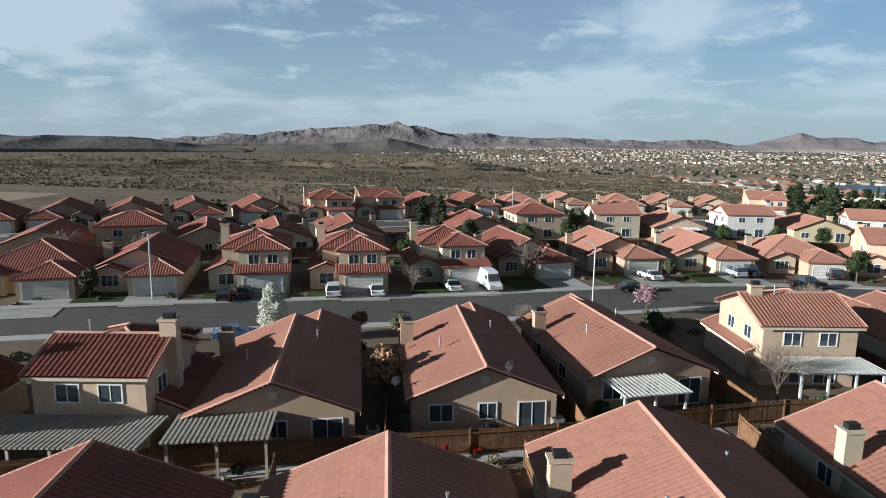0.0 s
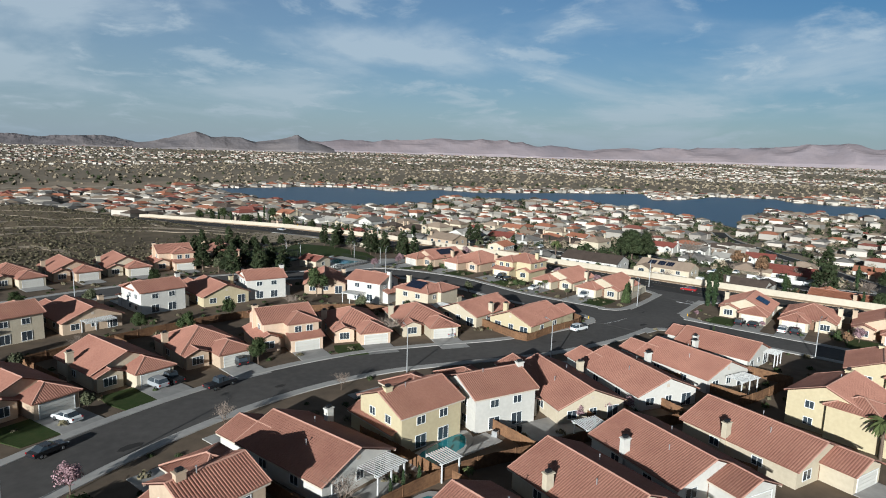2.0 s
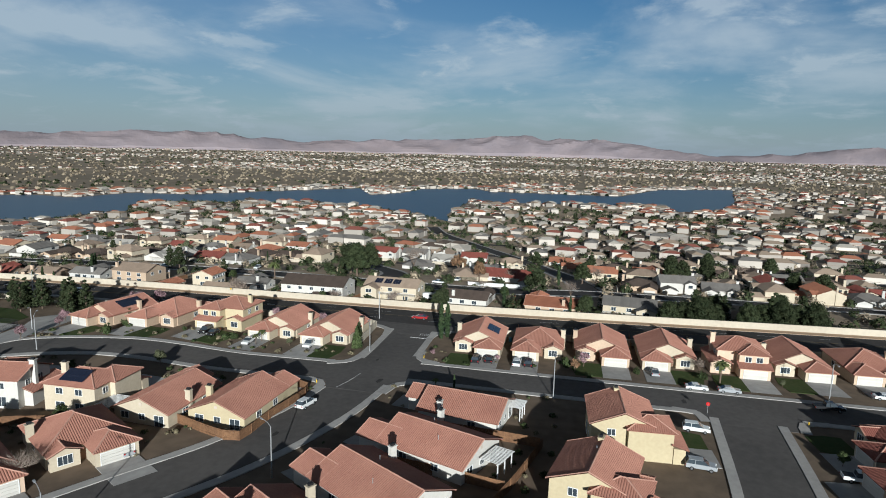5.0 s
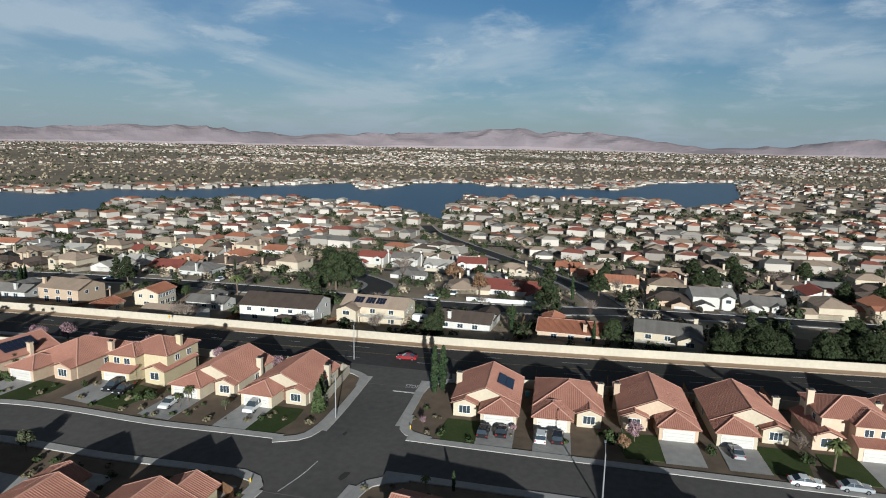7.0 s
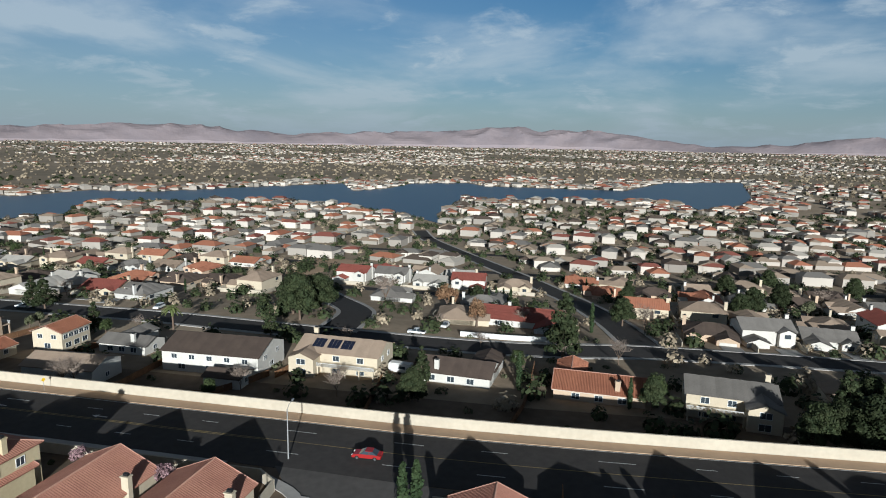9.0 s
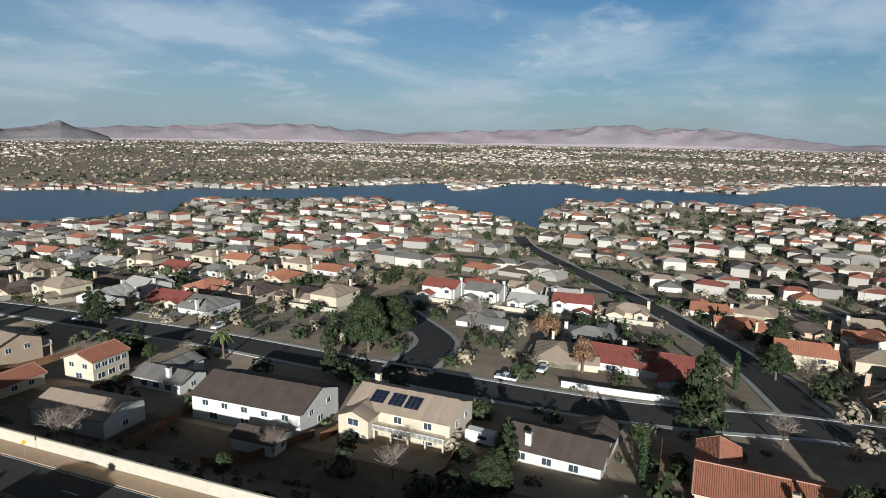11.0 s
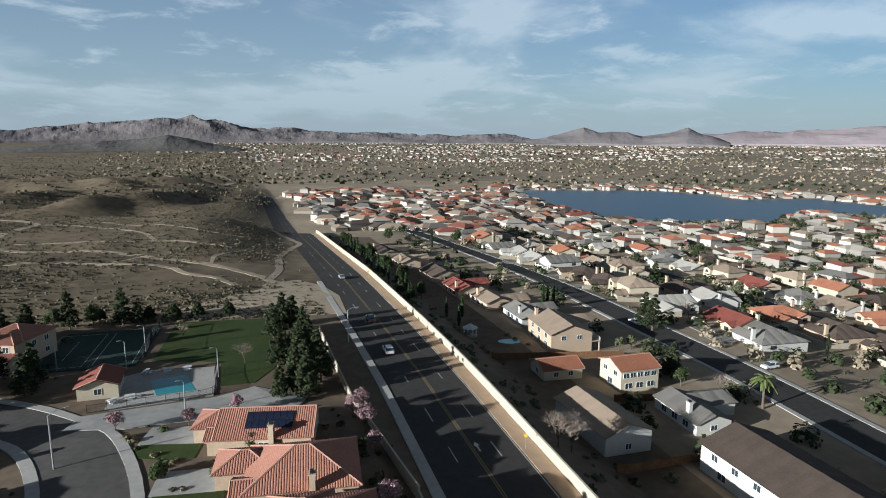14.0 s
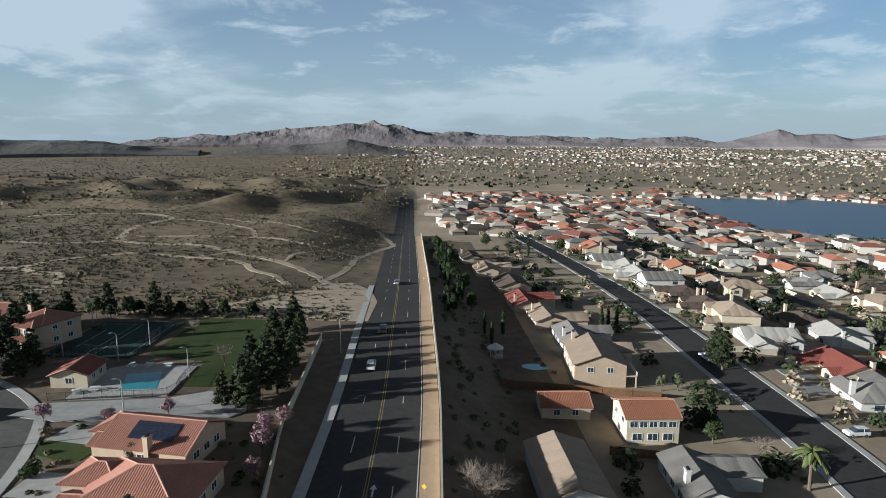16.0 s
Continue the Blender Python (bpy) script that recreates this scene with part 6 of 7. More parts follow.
PLANTS = {}
PLANTS["great"] = [(297.5, 116, 15.5), (305, 122, 16), (312, 115, 14), (318, 121.5, 13)]
PLANTS["palm"] = [
    (-31.4, 65.5, 3.6), (-2.5, 40.6, 1.6), (175.6, 95.8, 4), (58.4, 41.1, 2.4), (103.2, 1.8, 7),
    (167.6, 92.4, 3.5), (164.9, 92.5, 3), (190.0, -21.9, 6.5), (171.0, -19.5, 6), (206.2, -20.7, 5),
    (149.3, 41.3, 2.5), (275.0, 146.5, 9),
]
PLANTS["bloom"] = [
    (-16.9, 60.0, 6.6),
]
PLANTS["plum"] = [
    (25.2, 73.5, 4.2), (85.0, 39.6, 3), (89.9, 37.3, 3.4), (93.6, 35.1, 3), (145.5, 100.3, 5),
    (173.2, 10.5, 4), (202.6, 127.2, 4), (198.7, 143.3, 4), (198.1, 76.4, 4), (146.9, 146.3, 4),
    (165.5, 151.4, 3.6), (186.3, 137.1, 5), (187.0, 147.1, 4.2), (158.1, 145.8, 3.5),
]
PLANTS["rust"] = [
    (-8.6, 63.1, 2.8), (-4.4, 45.9, 4.5), (169.0, 12.5, 3), (333.2, 74.4, 11), (308.8, 59.3, 10),
]
PLANTS["olive"] = [
    (-4.3, 61.9, 2.8), (30.8, 140.3, 6.5), (-44.1, 75.3, 4.2), (-49.0, 118.3, 4), (-56.0, 155.0, 4.5),
    (142.8, 103.6, 3.8), (267.7, 187.3, 4.5), (263.7, 186.9, 4),
]
PLANTS["bare"] = [
    (12.6, 91.5, 6.5), (-3.9, 81.6, 4), (27.4, 47.4, 5.5), (8.9, 64.9, 3.5), (46.5, 76.1, 4.5),
    (68.1, 75.3, 3.5), (95.1, 89.5, 5.5), (43.9, 48.0, 5), (9.2, 65.6, 3.2), (175.1, -15.9, 4.5),
    (337.7, 99.8, 12), (279.3, 31.0, 6), (220.8, 130.9, 8), (281.0, 16.3, 8), (325.6, 5.2, 10),
    (277.8, 92.1, 5), (239.0, 79.3, 7), (236.2, 101.3, 6), (307.7, 125.9, 8), (285.2, 54.2, 5),
    (165.7, 177.9, 5), (150.5, 199.0, 4), (271.4, 156.0, 5), (218.3, 131.0, 7), (224.1, 136.8, 5),
]
PLANTS["pine"] = [
    (-0.3, 140.5, 8), (-4.7, 146.4, 7.5), (251.3, -27.0, 12), (252.0, -36.0, 11), (255.2, -52.8, 12),
    (258.2, -62.6, 12), (250.8, 62.9, 9), (241.5, 61.3, 9),
    (285.0, 207.7, 10), (278.4, 116.3, 9), (281.3, 31.0, 18), (365.2, 7.7, 13), (175.9, 158.9, 9),
    (177.9, 162.9, 9), (178.2, 177.9, 9), (176.2, 197.0, 10), (171.7, 194.6, 9), (172.9, 157.0, 7),
    (172.6, 174.3, 9), (175.6, 174.5, 8), (125.8, 175.0, 8), (126.5, 168.7, 8), (137.7, 213.0, 7),
    (265.6, 165.9, 9), (284.4, 202.2, 11),
]
PLANTS["broad"] = [
    (-12.8, 150.0, 6), (24.7, 146.6, 7), (110.0, 132.1, 8), (135.2, -31.7, 3), (254.4, 9.8, 7),
    (168.6, 133.7, 3.5), (221.9, 99.8, 5), (265.1, 161.6, 5), (267.6, 42.0, 6), (118.2, 211.7, 6),
    (127.2, 212.3, 6), (215.1, 283.0, 8), (219.2, 267.8, 8), (215.2, 324.9, 8), (221.6, 246.8, 6),
    (272.8, 377.5, 9), (233.4, 377.9, 8),
]
PLANTS["cypress"] = [
    (27.6, 115.1, 4.5), (31.6, 115.7, 4.5), (-28.0, 171.1, 6), (49.0, 45.5, 3), (51.3, 45.6, 3),
    (53.3, 44.8, 3), (43.8, 45.2, 2.6), (184.9, 48.5, 9.5), (186.9, 47.2, 10), (192.7, 47.4, 9),
    (202.7, 43.0, 9), (202.9, 37.0, 9), (203.5, 31.0, 9), (254.8, 40.4, 9), (250.2, 15.7, 7),
    (150.1, 37.3, 3), (171.0, 12.7, 3), (358.3, 65.5, 7), (358.4, 62.5, 7), (358.5, 59.5, 7),
    (359.5, 56.7, 7), (360.5, 53.8, 7), (314.8, 22.8, 10), (226.2, 216.3, 7), (230.1, 225.9, 7),
    (224.7, 225.2, 7), (259.8, 229.5, 8), (262.1, 230.9, 8), (265.1, 232.4, 8), (254.0, 360.5, 10),
]
PLANTS["bush"] = [
    (30.6, 45.9, 1.6), (32.4, 46.3, 1.6), (-21.8, 38.7, 2.4), (12.1, 44.5, 1.4), (24.8, 66.3, 2.2),
    (24.7, 69.8, 2), (153.5, 69.9, 1.2), (165.3, 9.1, 1.2), (165.6, 99.4, 2.2), (164.0, 101.2, 2),
    (156.6, 129.0, 3),
]
PLANTS["cone"] = [
    (175.0, 68.5, 5.5), (170.4, 67.2, 6),
]
for kind, spots_ in PLANTS.items():
    for x, y, h in spots_:
        if not 191.8 < x < wall_x(y) + 1.0 and not any(near_line(p_, x, y, 6.2) for p_ in (ST1, ST2, ST3, ST4)):
            plant(kind, x, y, h)
for x, y, h in [(-8, 58, 1.2), (24, 66, 1.4), (38, 66, 1.6), (56, 70, 1.2), (-30, 52, 1.5), (10, 40, 1.2), (22, 45, 1.5), (52, 48, 1.4), (36, 46, 1.6), (40, 48, 1.4), (72, 66, 1.1), (86, 60, 1.2), (100, 55, 1.1), (117, 48, 1.1), (98, 28, 1.3), (107, 22, 1.3), (118, 16, 1.2)]:
    plant("bush", x, y, h)
for x, y in ((-58, 92), (-30, 98), (-6, 106), (16, 118), (34, 120), (2, 112), (66, 122), (-70, 118), (-40, 136), (-10, 150), (30, 158), (62, 160)):
    plant(rp.choice(["broad", "olive", "bare", "pine"]), x, y, rp.uniform(4, 6.5))
for i in range(28):  # taller garden trees of the lakeside estate
    x, y = rp.uniform(300, 440), rp.uniform(-120, 390)
    if near_line(E1, x, y, 9) or near_line(E3, x, y, 9) or near_line(E4, x, y, 9) or any(abs(x - a) < 10 and abs(y - b) < 10 for a, b in TOWN):
        continue
    plant(rp.choice(["pine", "broad", "bare", "bare", "cypress", "olive"]), x, y, rp.uniform(5, 9))


# pine row west of the court, thickened with added trees to shade the park
for x, y in ((113, 163), (117, 170), (112, 178), (114, 187), (113, 196), (115, 205), (122, 212), (134, 213), (120, 162), (118, 178), (108, 170), (107, 186), (108, 200)):
    plant("pine", x, y, rp.uniform(8, 10.5))
for x, y in ((181, 164), (179.5, 184), (178.5, 192), (177, 199), (174, 204), (177, 171), (181, 174), (178, 156)):
    plant("pine", x, y, rp.uniform(7, 9.5))
for x, y in ((235, -16), (239, -21), (236, -26), (240, -31), (235, -40), (239, -45), (236, -50), (241, -55), (237, -60)):
    plant("great", x, y, rp.uniform(10, 12.5))
for x, y in ((170, 47), (171, 31), (172, 15), (172, -2), (172.5, -16), (173, -33), (166.5, 84), (166, 99), (165.5, 114), (164.5, 131)):
    plant(rp.choice(["bush", "bush", "olive", "plum"]), x, y, rp.uniform(1.2, 2.8))
for x, y in ((187, 84), (188, 99), (186.5, 115), (187, 131), (185, 143)):
    plant("plum", x, y, rp.uniform(3.6, 4.8))


for x, y, h in ((289, 31, 11), (251, 11, 8), (360, -32, 11), (374, -40, 12), (394, -56, 12), (331, 12, 10), (258, -34, 11), (259, -56, 12), (332, -94, 12), (346, -86, 11), (436, -100, 12), (351, 66, 9), (420, -40, 11), (448, -66, 12), (241, 62.6, 8.5), (363, 9, 10)):
    plant("great", x, y, h)
for x, y in ((-20, 104), (5, 121), (26, 127), (46, 126), (60, 130), (80, 128), (95, 124), (108, 112), (-48, 98), (-64, 128), (0, 160), (48, 166), (84, 172), (108, 178), (66, 96), (-35, 100), (36, 96), (112, 100)):
    plant(rp.choice(["broad", "olive", "broad", "bare"]), x, y, rp.uniform(3.4, 5.8))
# the first four are extra, added to throw shade on court and pool
for x, y in ((110, 175), (111, 192), (116, 200), (117, 168), (146, 214.5), (140, 215), (152, 215.5), (160, 215), (128, 216)):
    plant("great", x, y, rp.uniform(6.5, 9.5) if x < 120 else rp.uniform(4, 5.5))
for k in range(22):  # screen of dark evergreens at the foot of the wall
    y = 232 + k * 6.2 + rp.uniform(-2, 2)
    plant(rp.choice(["cypress", "cypress", "pine", "broad"]), wall_x(y) + rp.uniform(5, 12), y, rp.uniform(5.5, 8.5))


# ---------------------------------------------------------------- vehicles
PAINT = {"white": (0.72, 0.72, 0.70), "black": (0.018, 0.018, 0.02), "grey": (0.33, 0.34, 0.35), "red": (0.30, 0.02, 0.02), "blue": (0.06, 0.12, 0.22)}
PAINTM = {k: mat("car_paint_" + k, c, tuple(v * 0.9 for v in c), 0.5, 0.25, spec=0.6) for k, c in PAINT.items()}
# length, width, profile of the lower body and of the glasshouse as (x, z)
SHAPES = {
    "sedan": (4.7, 1.8, [(-2.35, 0.35), (-2.3, 0.85), (-1.6, 0.98), (1.0, 0.96), (2.1, 0.82), (2.35, 0.6), (2.33, 0.3)], [(-1.75, 0.95), (-1.0, 1.40), (0.25, 1.42), (1.15, 0.93)]),
    "suv": (4.8, 1.9, [(-2.35, 0.4), (-2.38, 1.05), (-2.2, 1.12), (1.0, 1.10), (2.1, 1.0), (2.38, 0.75), (2.36, 0.38)], [(-2.28, 1.08), (-2.0, 1.70), (0.3, 1.74), (1.2, 1.08)]),
    "pickup": (5.6, 1.95, [(-2.8, 0.5), (-2.8, 1.08), (-0.9, 1.08), (1.3, 1.12), (2.6, 1.02), (2.8, 0.8), (2.78, 0.42)], [(-0.95, 1.06), (-0.8, 1.80), (0.7, 1.82), (1.5, 1.08)]),
    "van": (6.0, 2.0, [(-3.0, 0.4), (-3.0, 1.3), (-2.9, 1.4), (1.7, 1.35), (2.7, 1.15), (3.0, 0.85), (2.98, 0.4)], [(-2.95, 1.3), (-2.9, 2.55), (-2.6, 2.68), (1.0, 2.68), (1.4, 2.5), (2.1, 1.3)]),
}


def loft(bm, prof, w0, w1, zmid):
    """A closed body from a side profile, drawn in towards the top."""
    rows = []
    for s in (-1, 1):
        rows.append([bm.verts.new((x, s * (w0 if z <= zmid else w1) / 2, z)) for x, z in prof])
    n = len(prof)
    for i in range(n):
        j = (i + 1) % n
        bm.faces.new((rows[0][i], rows[0][j], rows[1][j], rows[1][i]))
    bm.faces.new(rows[0][::-1])
    bm.faces.new(rows[1])
    bmesh.ops.recalc_face_normals(bm, faces=bm.faces[:])
    return bm


def car(kind, colour, x, y, yaw, zextra=0.05):
    L_, W_, body, roof = SHAPES[kind]
    names = {"sedan": "sedan", "suv": "sport utility vehicle", "pickup": "pickup truck", "van": "high-roof cargo van"}
    e = 0.8
    dx, dy = math.cos(radians(yaw)), math.sin(radians(yaw))
    tilt = math.degrees(math.atan2(ground_z(x + dx, y + dy) - ground_z(x - dx, y - dy), 2))
    root = thing("car" if kind in ("sedan", "suv") else ("pickup_truck" if kind == "pickup" else "van"), f"parked {colour} {names[kind]} with dark windows", "car" if kind != "van" else "van", pose(x, y, ground_z(x, y) + zextra, 0, -tilt, yaw), "parked vehicles")
    P_ = PAINTM[colour]
    bm = loft(bmesh.new(), body, W_, W_ * 0.97, 0.7)
    bmesh.ops.bevel(bm, geom=bm.edges[:], offset=0.05, segments=1, affect="EDGES")
    part("body", bm, P_, root)
    bm = loft(bmesh.new(), roof, W_ * 0.93, W_ * 0.76, 1.2 if kind != "van" else 1.4)
    part("cabin", bm, M_GLASS if kind != "van" else P_, root)
    xs = [p[0] for p in roof if p[1] > roof[0][1] + 0.3]
    zt = max(p[1] for p in roof)
    if kind != "van":
        part("roof", boxmesh(min(xs) + 0.02, max(xs) - 0.02, -W_ * 0.375, W_ * 0.375, zt - 0.05, zt + 0.025), P_, root)
        for s in (-1, 1):
            bm = bmesh.new()
            xm = (min(xs) + max(xs)) / 2 - 0.1
            tube(bm, (xm, s * W_ * 0.47, roof[0][1]), (xm, s * W_ * 0.385, zt), 0.05, 0.05, 4)
            part("pillar", bm, P_, root)
    else:
        part("windscreen", boxmesh(-0.03, 0.03, -0.8, 0.8, -0.5, 0.5), M_GLASS, root, "dark windscreen").matrix_basis = pose(1.80, 0, 1.92, 0, -31, 0)
        for s in (-1, 1):
            part("side_window", boxmesh(0.75, 1.35, s * 0.90 - 0.05, s * 0.90 + 0.05, 1.55, 2.1), M_GLASS, root)
    for wx in (-L_ * 0.30, L_ * 0.31):
        for s in (-1, 1):
            bm = bmesh.new()
            tube(bm, (wx, s * (W_ / 2 - 0.2), 0.33), (wx, s * (W_ / 2 + 0.01), 0.33), 0.34, 0.34, 14)
            t_ = part("wheel", bm, M_TIRE, root)
            bm = bmesh.new()
            tube(bm, (wx, s * (W_ / 2 + 0.0), 0.33), (wx, s * (W_ / 2 + 0.025), 0.33), 0.21, 0.19, 10)
            part("rim", bm, M_RIM, t_)
    zl = body[-2][1] + 0.05
    for s in (-1, 1):
        part("headlight", boxmesh(L_ / 2 - 0.14, L_ / 2 - 0.01, s * W_ * 0.36 - 0.17, s * W_ * 0.36 + 0.17, zl, zl + 0.14), M_LAMP, root)
        part("tail_light", boxmesh(-L_ / 2 - 0.01, -L_ / 2 + 0.08, s * W_ * 0.41 - 0.12, s * W_ * 0.41 + 0.12, 0.72, 0.95), M_TAIL, root)
    if kind == "pickup":
        part("cargo_bed", boxmesh(-L_ / 2 + 0.12, -1.05, -W_ * 0.42, W_ * 0.42, 1.085, 1.10), M_DARK, root, "dark open cargo bed")
    return root


CARS = [
    ("suv", "black", -27.4, 76.3, 102),
    ("sedan", "black", -25.3, 77.4, 102),
    ("suv", "white", -14.3, 79.4, 102),
    ("sedan", "white", -8.7, 80.5, 102),
    ("sedan", "white", 1.5, 84.2, 105),
    ("van", "white", 6.8, 85.5, 284),
    ("sedan", "black", 27.1, 85.7, 15),
    ("sedan", "white", 32.6, 94.5, 105),
    ("sedan", "blue", -20.7, 60.3, 12),
    ("suv", "grey", 47.6, 98.3, 95),
    ("pickup", "black", 50.3, 98.6, 95),
    ("suv", "black", 63.3, 98.3, 80),
    ("sedan", "grey", 106.8, 82.7, 60),
    ("suv", "white", 132.5, 63.1, -11),
    ("pickup", "black", 54.8, 90.6, 5),
    ("suv", "white", 142.5, -10.0, 266),
    ("suv", "grey", 127.6, -8.4, 266),
    ("suv", "white", 102.7, -10.8, 172),
    ("sedan", "grey", 98.7, -9.5, 172),
    ("pickup", "white", 130.1, -32.5, 266),
    ("pickup", "black", 160.8, -38.2, -89),
    ("sedan", "white", 170.9, -52.4, -89),
    ("sedan", "red", 112.1, -23.3, 172),
    ("suv", "black", 166.6, 108.1, 184),
    ("sedan", "black", 166.4, 105.7, 184),
    ("sedan", "white", 164.8, 94.6, 184),
    ("pickup", "white", 167.9, 78.9, 181),
    ("sedan", "red", 202.3, 59.2, 93),
    ("suv", "black", 168.9, 35.9, 0),
    ("sedan", "black", 169.8, 32.8, 0),
    ("suv", "white", 169.4, 26.1, 0),
    ("suv", "black", 169.8, 23.3, 0),
    ("sedan", "grey", 172.5, -5.6, 1),
    ("sedan", "white", 165.1, -13.6, -89),
    ("sedan", "grey", 165.3, -20.3, -89),
    ("suv", "white", 197.5, 178.3, 93),
    ("pickup", "black", 197.3, 204.1, 93),
    ("sedan", "grey", 195.6, 262.8, 94),
    ("suv", "white", 296.2, 167.4, 186),
    ("pickup", "white", 283.3, 209.5, 95),
    ("pickup", "white", 292.7, 75.2, 87),
    ("sedan", "black", 302.7, 71.6, 177),
    ("suv", "white", 303.4, 68.6, 177),
    ("pickup", "white", 385.7, 183.0, 186),
]
for kind, colour, x, y, yaw in CARS:
    car(kind, colour, x, y, yaw, 0.12)


# ---------------------------------------------------------------- street furniture
def street_lamp(x, y, yaw, h=8.2, arm=2.2):
    root = thing("street_lamp", "pale grey street lamp with a curved arm", "street lamp", pose(x, y, ground_z(x, y) + 0.1, 0, 0, yaw), "street lamps")
    bm = bmesh.new()
    tube(bm, (0, 0, -0.3), (0, 0, h), 0.13, 0.085, 10)
    part("pole", bm, M_STEEL, root)
    bm = bmesh.new()
    pts = [(0, 0, h - 0.05), (arm * 0.35, 0, h + 0.35), (arm * 0.75, 0, h + 0.5), (arm, 0, h + 0.5)]
    for a, b in zip(pts, pts[1:]):
        tube(bm, a, b, 0.05, 0.045, 6)
    part("arm", bm, M_STEEL, root)
    bm = bmesh.new()
    box(bm, arm - 0.1, arm + 0.6, -0.14, 0.14, h + 0.42, h + 0.58)
    bmesh.ops.bevel(bm, geom=bm.edges[:], offset=0.05, segments=1, affect="EDGES")
    part("lamp_head", bm, M_STEEL, root)


for x, y, yaw in ((18.5, 73.4, 105), (82.5, 73.2, 60), (106.5, 56.3, 62), (168.3, 62.9, 190), (94, -7.5, -95), (189.3, 187.2, 5), (199.0, 71.0, 5), (-36.3, 75.5, -75), (151.0, 16.5, 0), (166, -40, 180), (141.2, 135.6, 30), (60, 164, 90), (20, 176, -90), (150.5, -75, 0)):
    street_lamp(x, y, yaw)


def fence(pts, label, h=1.8, step=2.4, material=None):
    """A wooden board fence: posts, rails and a face of boards for every bay."""
    material = material or M_WOOD
    pl = resample(pts, step)
    root = thing("fence", label, "fence", pose(pl[0].x, pl[0].y, 0), "wooden fences")
    o = Vector((pl[0].x, pl[0].y, 0))
    post = bpy.data.meshes.new("post")
    bm = boxmesh(-0.06, 0.06, -0.06, 0.06, -0.4, h + 0.08)
    bm.to_mesh(post)
    bm.free()
    post.materials.append(material)
    bm = bmesh.new()
    for a, b in zip(pl, pl[1:]):
        za, zb = ground_z(a.x, a.y), ground_z(b.x, b.y)
        d = (b - a)
        L_ = d.length
        d /= L_
        n = Vector((-d.y, d.x, 0))
        k = max(1, int(L_ / 0.2))
        for i in range(k):
            f0, f1 = i / k, (i + 0.93) / k
            hh = h + rp.uniform(-0.05, 0.03)
            off = n * rp.uniform(0.0, 0.012)
            p0, p1 = a + d * L_ * f0 - o + off, a + d * L_ * f1 - o + off
            z0 = za + (zb - za) * f0
            v = [bm.verts.new(p + n * s + Vector((0, 0, z))) for s in (0.0, 0.025) for p, z in ((p0, z0 - 0.2), (p1, z0 - 0.2), (p1, z0 + hh), (p0, z0 + hh))]
            for q in ((3, 2, 1, 0), (4, 5, 6, 7), (3, 7, 6, 2), (0, 4, 7, 3), (1, 2, 6, 5)):
                bm.faces.new([v[j] for j in q])
        for hz in (0.35, h - 0.3):
            p0, p1 = a - o - n * 0.05, b - o - n * 0.05
            v = [bm.verts.new(p + n * s + Vector((0, 0, z))) for p, zz in ((p0, za + hz), (p1, zb + hz)) for s, z in ((-0.02, zz), (0.02, zz), (0.02, zz + 0.09), (-0.02, zz + 0.09))]
            for q in ((0, 1, 5, 4), (1, 2, 6, 5), (2, 3, 7, 6), (3, 0, 4, 7)):
                bm.faces.new([v[j] for j in q])
    tagged(part("boarding", bm, material, root), kind="stuff")
    for p in pl[::2]:
        link_data("post", post, root, "", pose(p.x - o.x, p.y - o.y, ground_z(p.x, p.y)))


F_BROWN = "reddish-brown wooden board fence between gardens"
for pts in ([(-34, 30), (-16, 34.8), (-3, 37), (10, 39.5), (24, 43.5), (40, 45), (58, 43.5), (72, 38), (86, 32.5), (98, 26), (112, 21), (128, 17)],
            [(-64, 91), (-45, 99), (-30, 104), (-10, 111), (5, 119), (25, 122), (45, 125.5), (62, 127), (80, 126), (95, 121), (108, 112), (113, 100)],
            [(119.2, 82), (116, 72), (116, 67.5), (125, 67), (139, 65.8), (142, 71)],
            [(-16.8, 38), (-17.5, 44), (-18.5, 51)], [(-3.6, 38), (-4.3, 46), (-5.5, 53)], [(10, 40), (9.5, 48), (8.5, 55)], [(23.8, 44), (23.2, 51), (22.5, 59)], [(40.2, 45.2), (40.5, 53), (40.5, 64)],
            [(56.5, 44), (57.5, 52), (58, 60)], [(71, 39), (73, 47), (75, 56)], [(84, 33.5), (87, 41), (90, 52)], [(97.5, 26.5), (101, 35), (104, 45)], [(112, 21.5), (113.5, 30), (115, 40)], [(128, 17.5), (129, 27), (130, 38)],
            [(-9.8, 34), (-9.0, 28), (-8, 20)], [(5.4, 36.5), (6, 30), (7, 22)], [(21.2, 41), (21.5, 34), (22.5, 26)], [(39.5, 44), (39.5, 36), (40, 26)], [(57, 42.5), (56.5, 35), (55.5, 24)], [(72, 37), (71.5, 30), (70, 20)], [(86.3, 31), (86, 24), (85, 14)],
            [(21, 108), (20.5, 114), (20, 121)], [(37, 110), (36.5, 117), (36, 124)], [(53, 111), (53, 118), (53, 126)], [(69, 110), (69.5, 118), (70, 126)], [(86, 108), (87, 116), (88, 123)], [(6, 102), (5.5, 110), (5, 118)], [(-18, 96), (-19, 103), (-20, 108)],
            [(189, 28.5), (196, 28.8), (199, 29)], [(190, 14), (197, 14), (200, 14)], [(191, -1.5), (198, -1.5), (201, -1.5)], [(192, -17), (199, -17), (203, -17)]):
    fence(pts, F_BROWN)
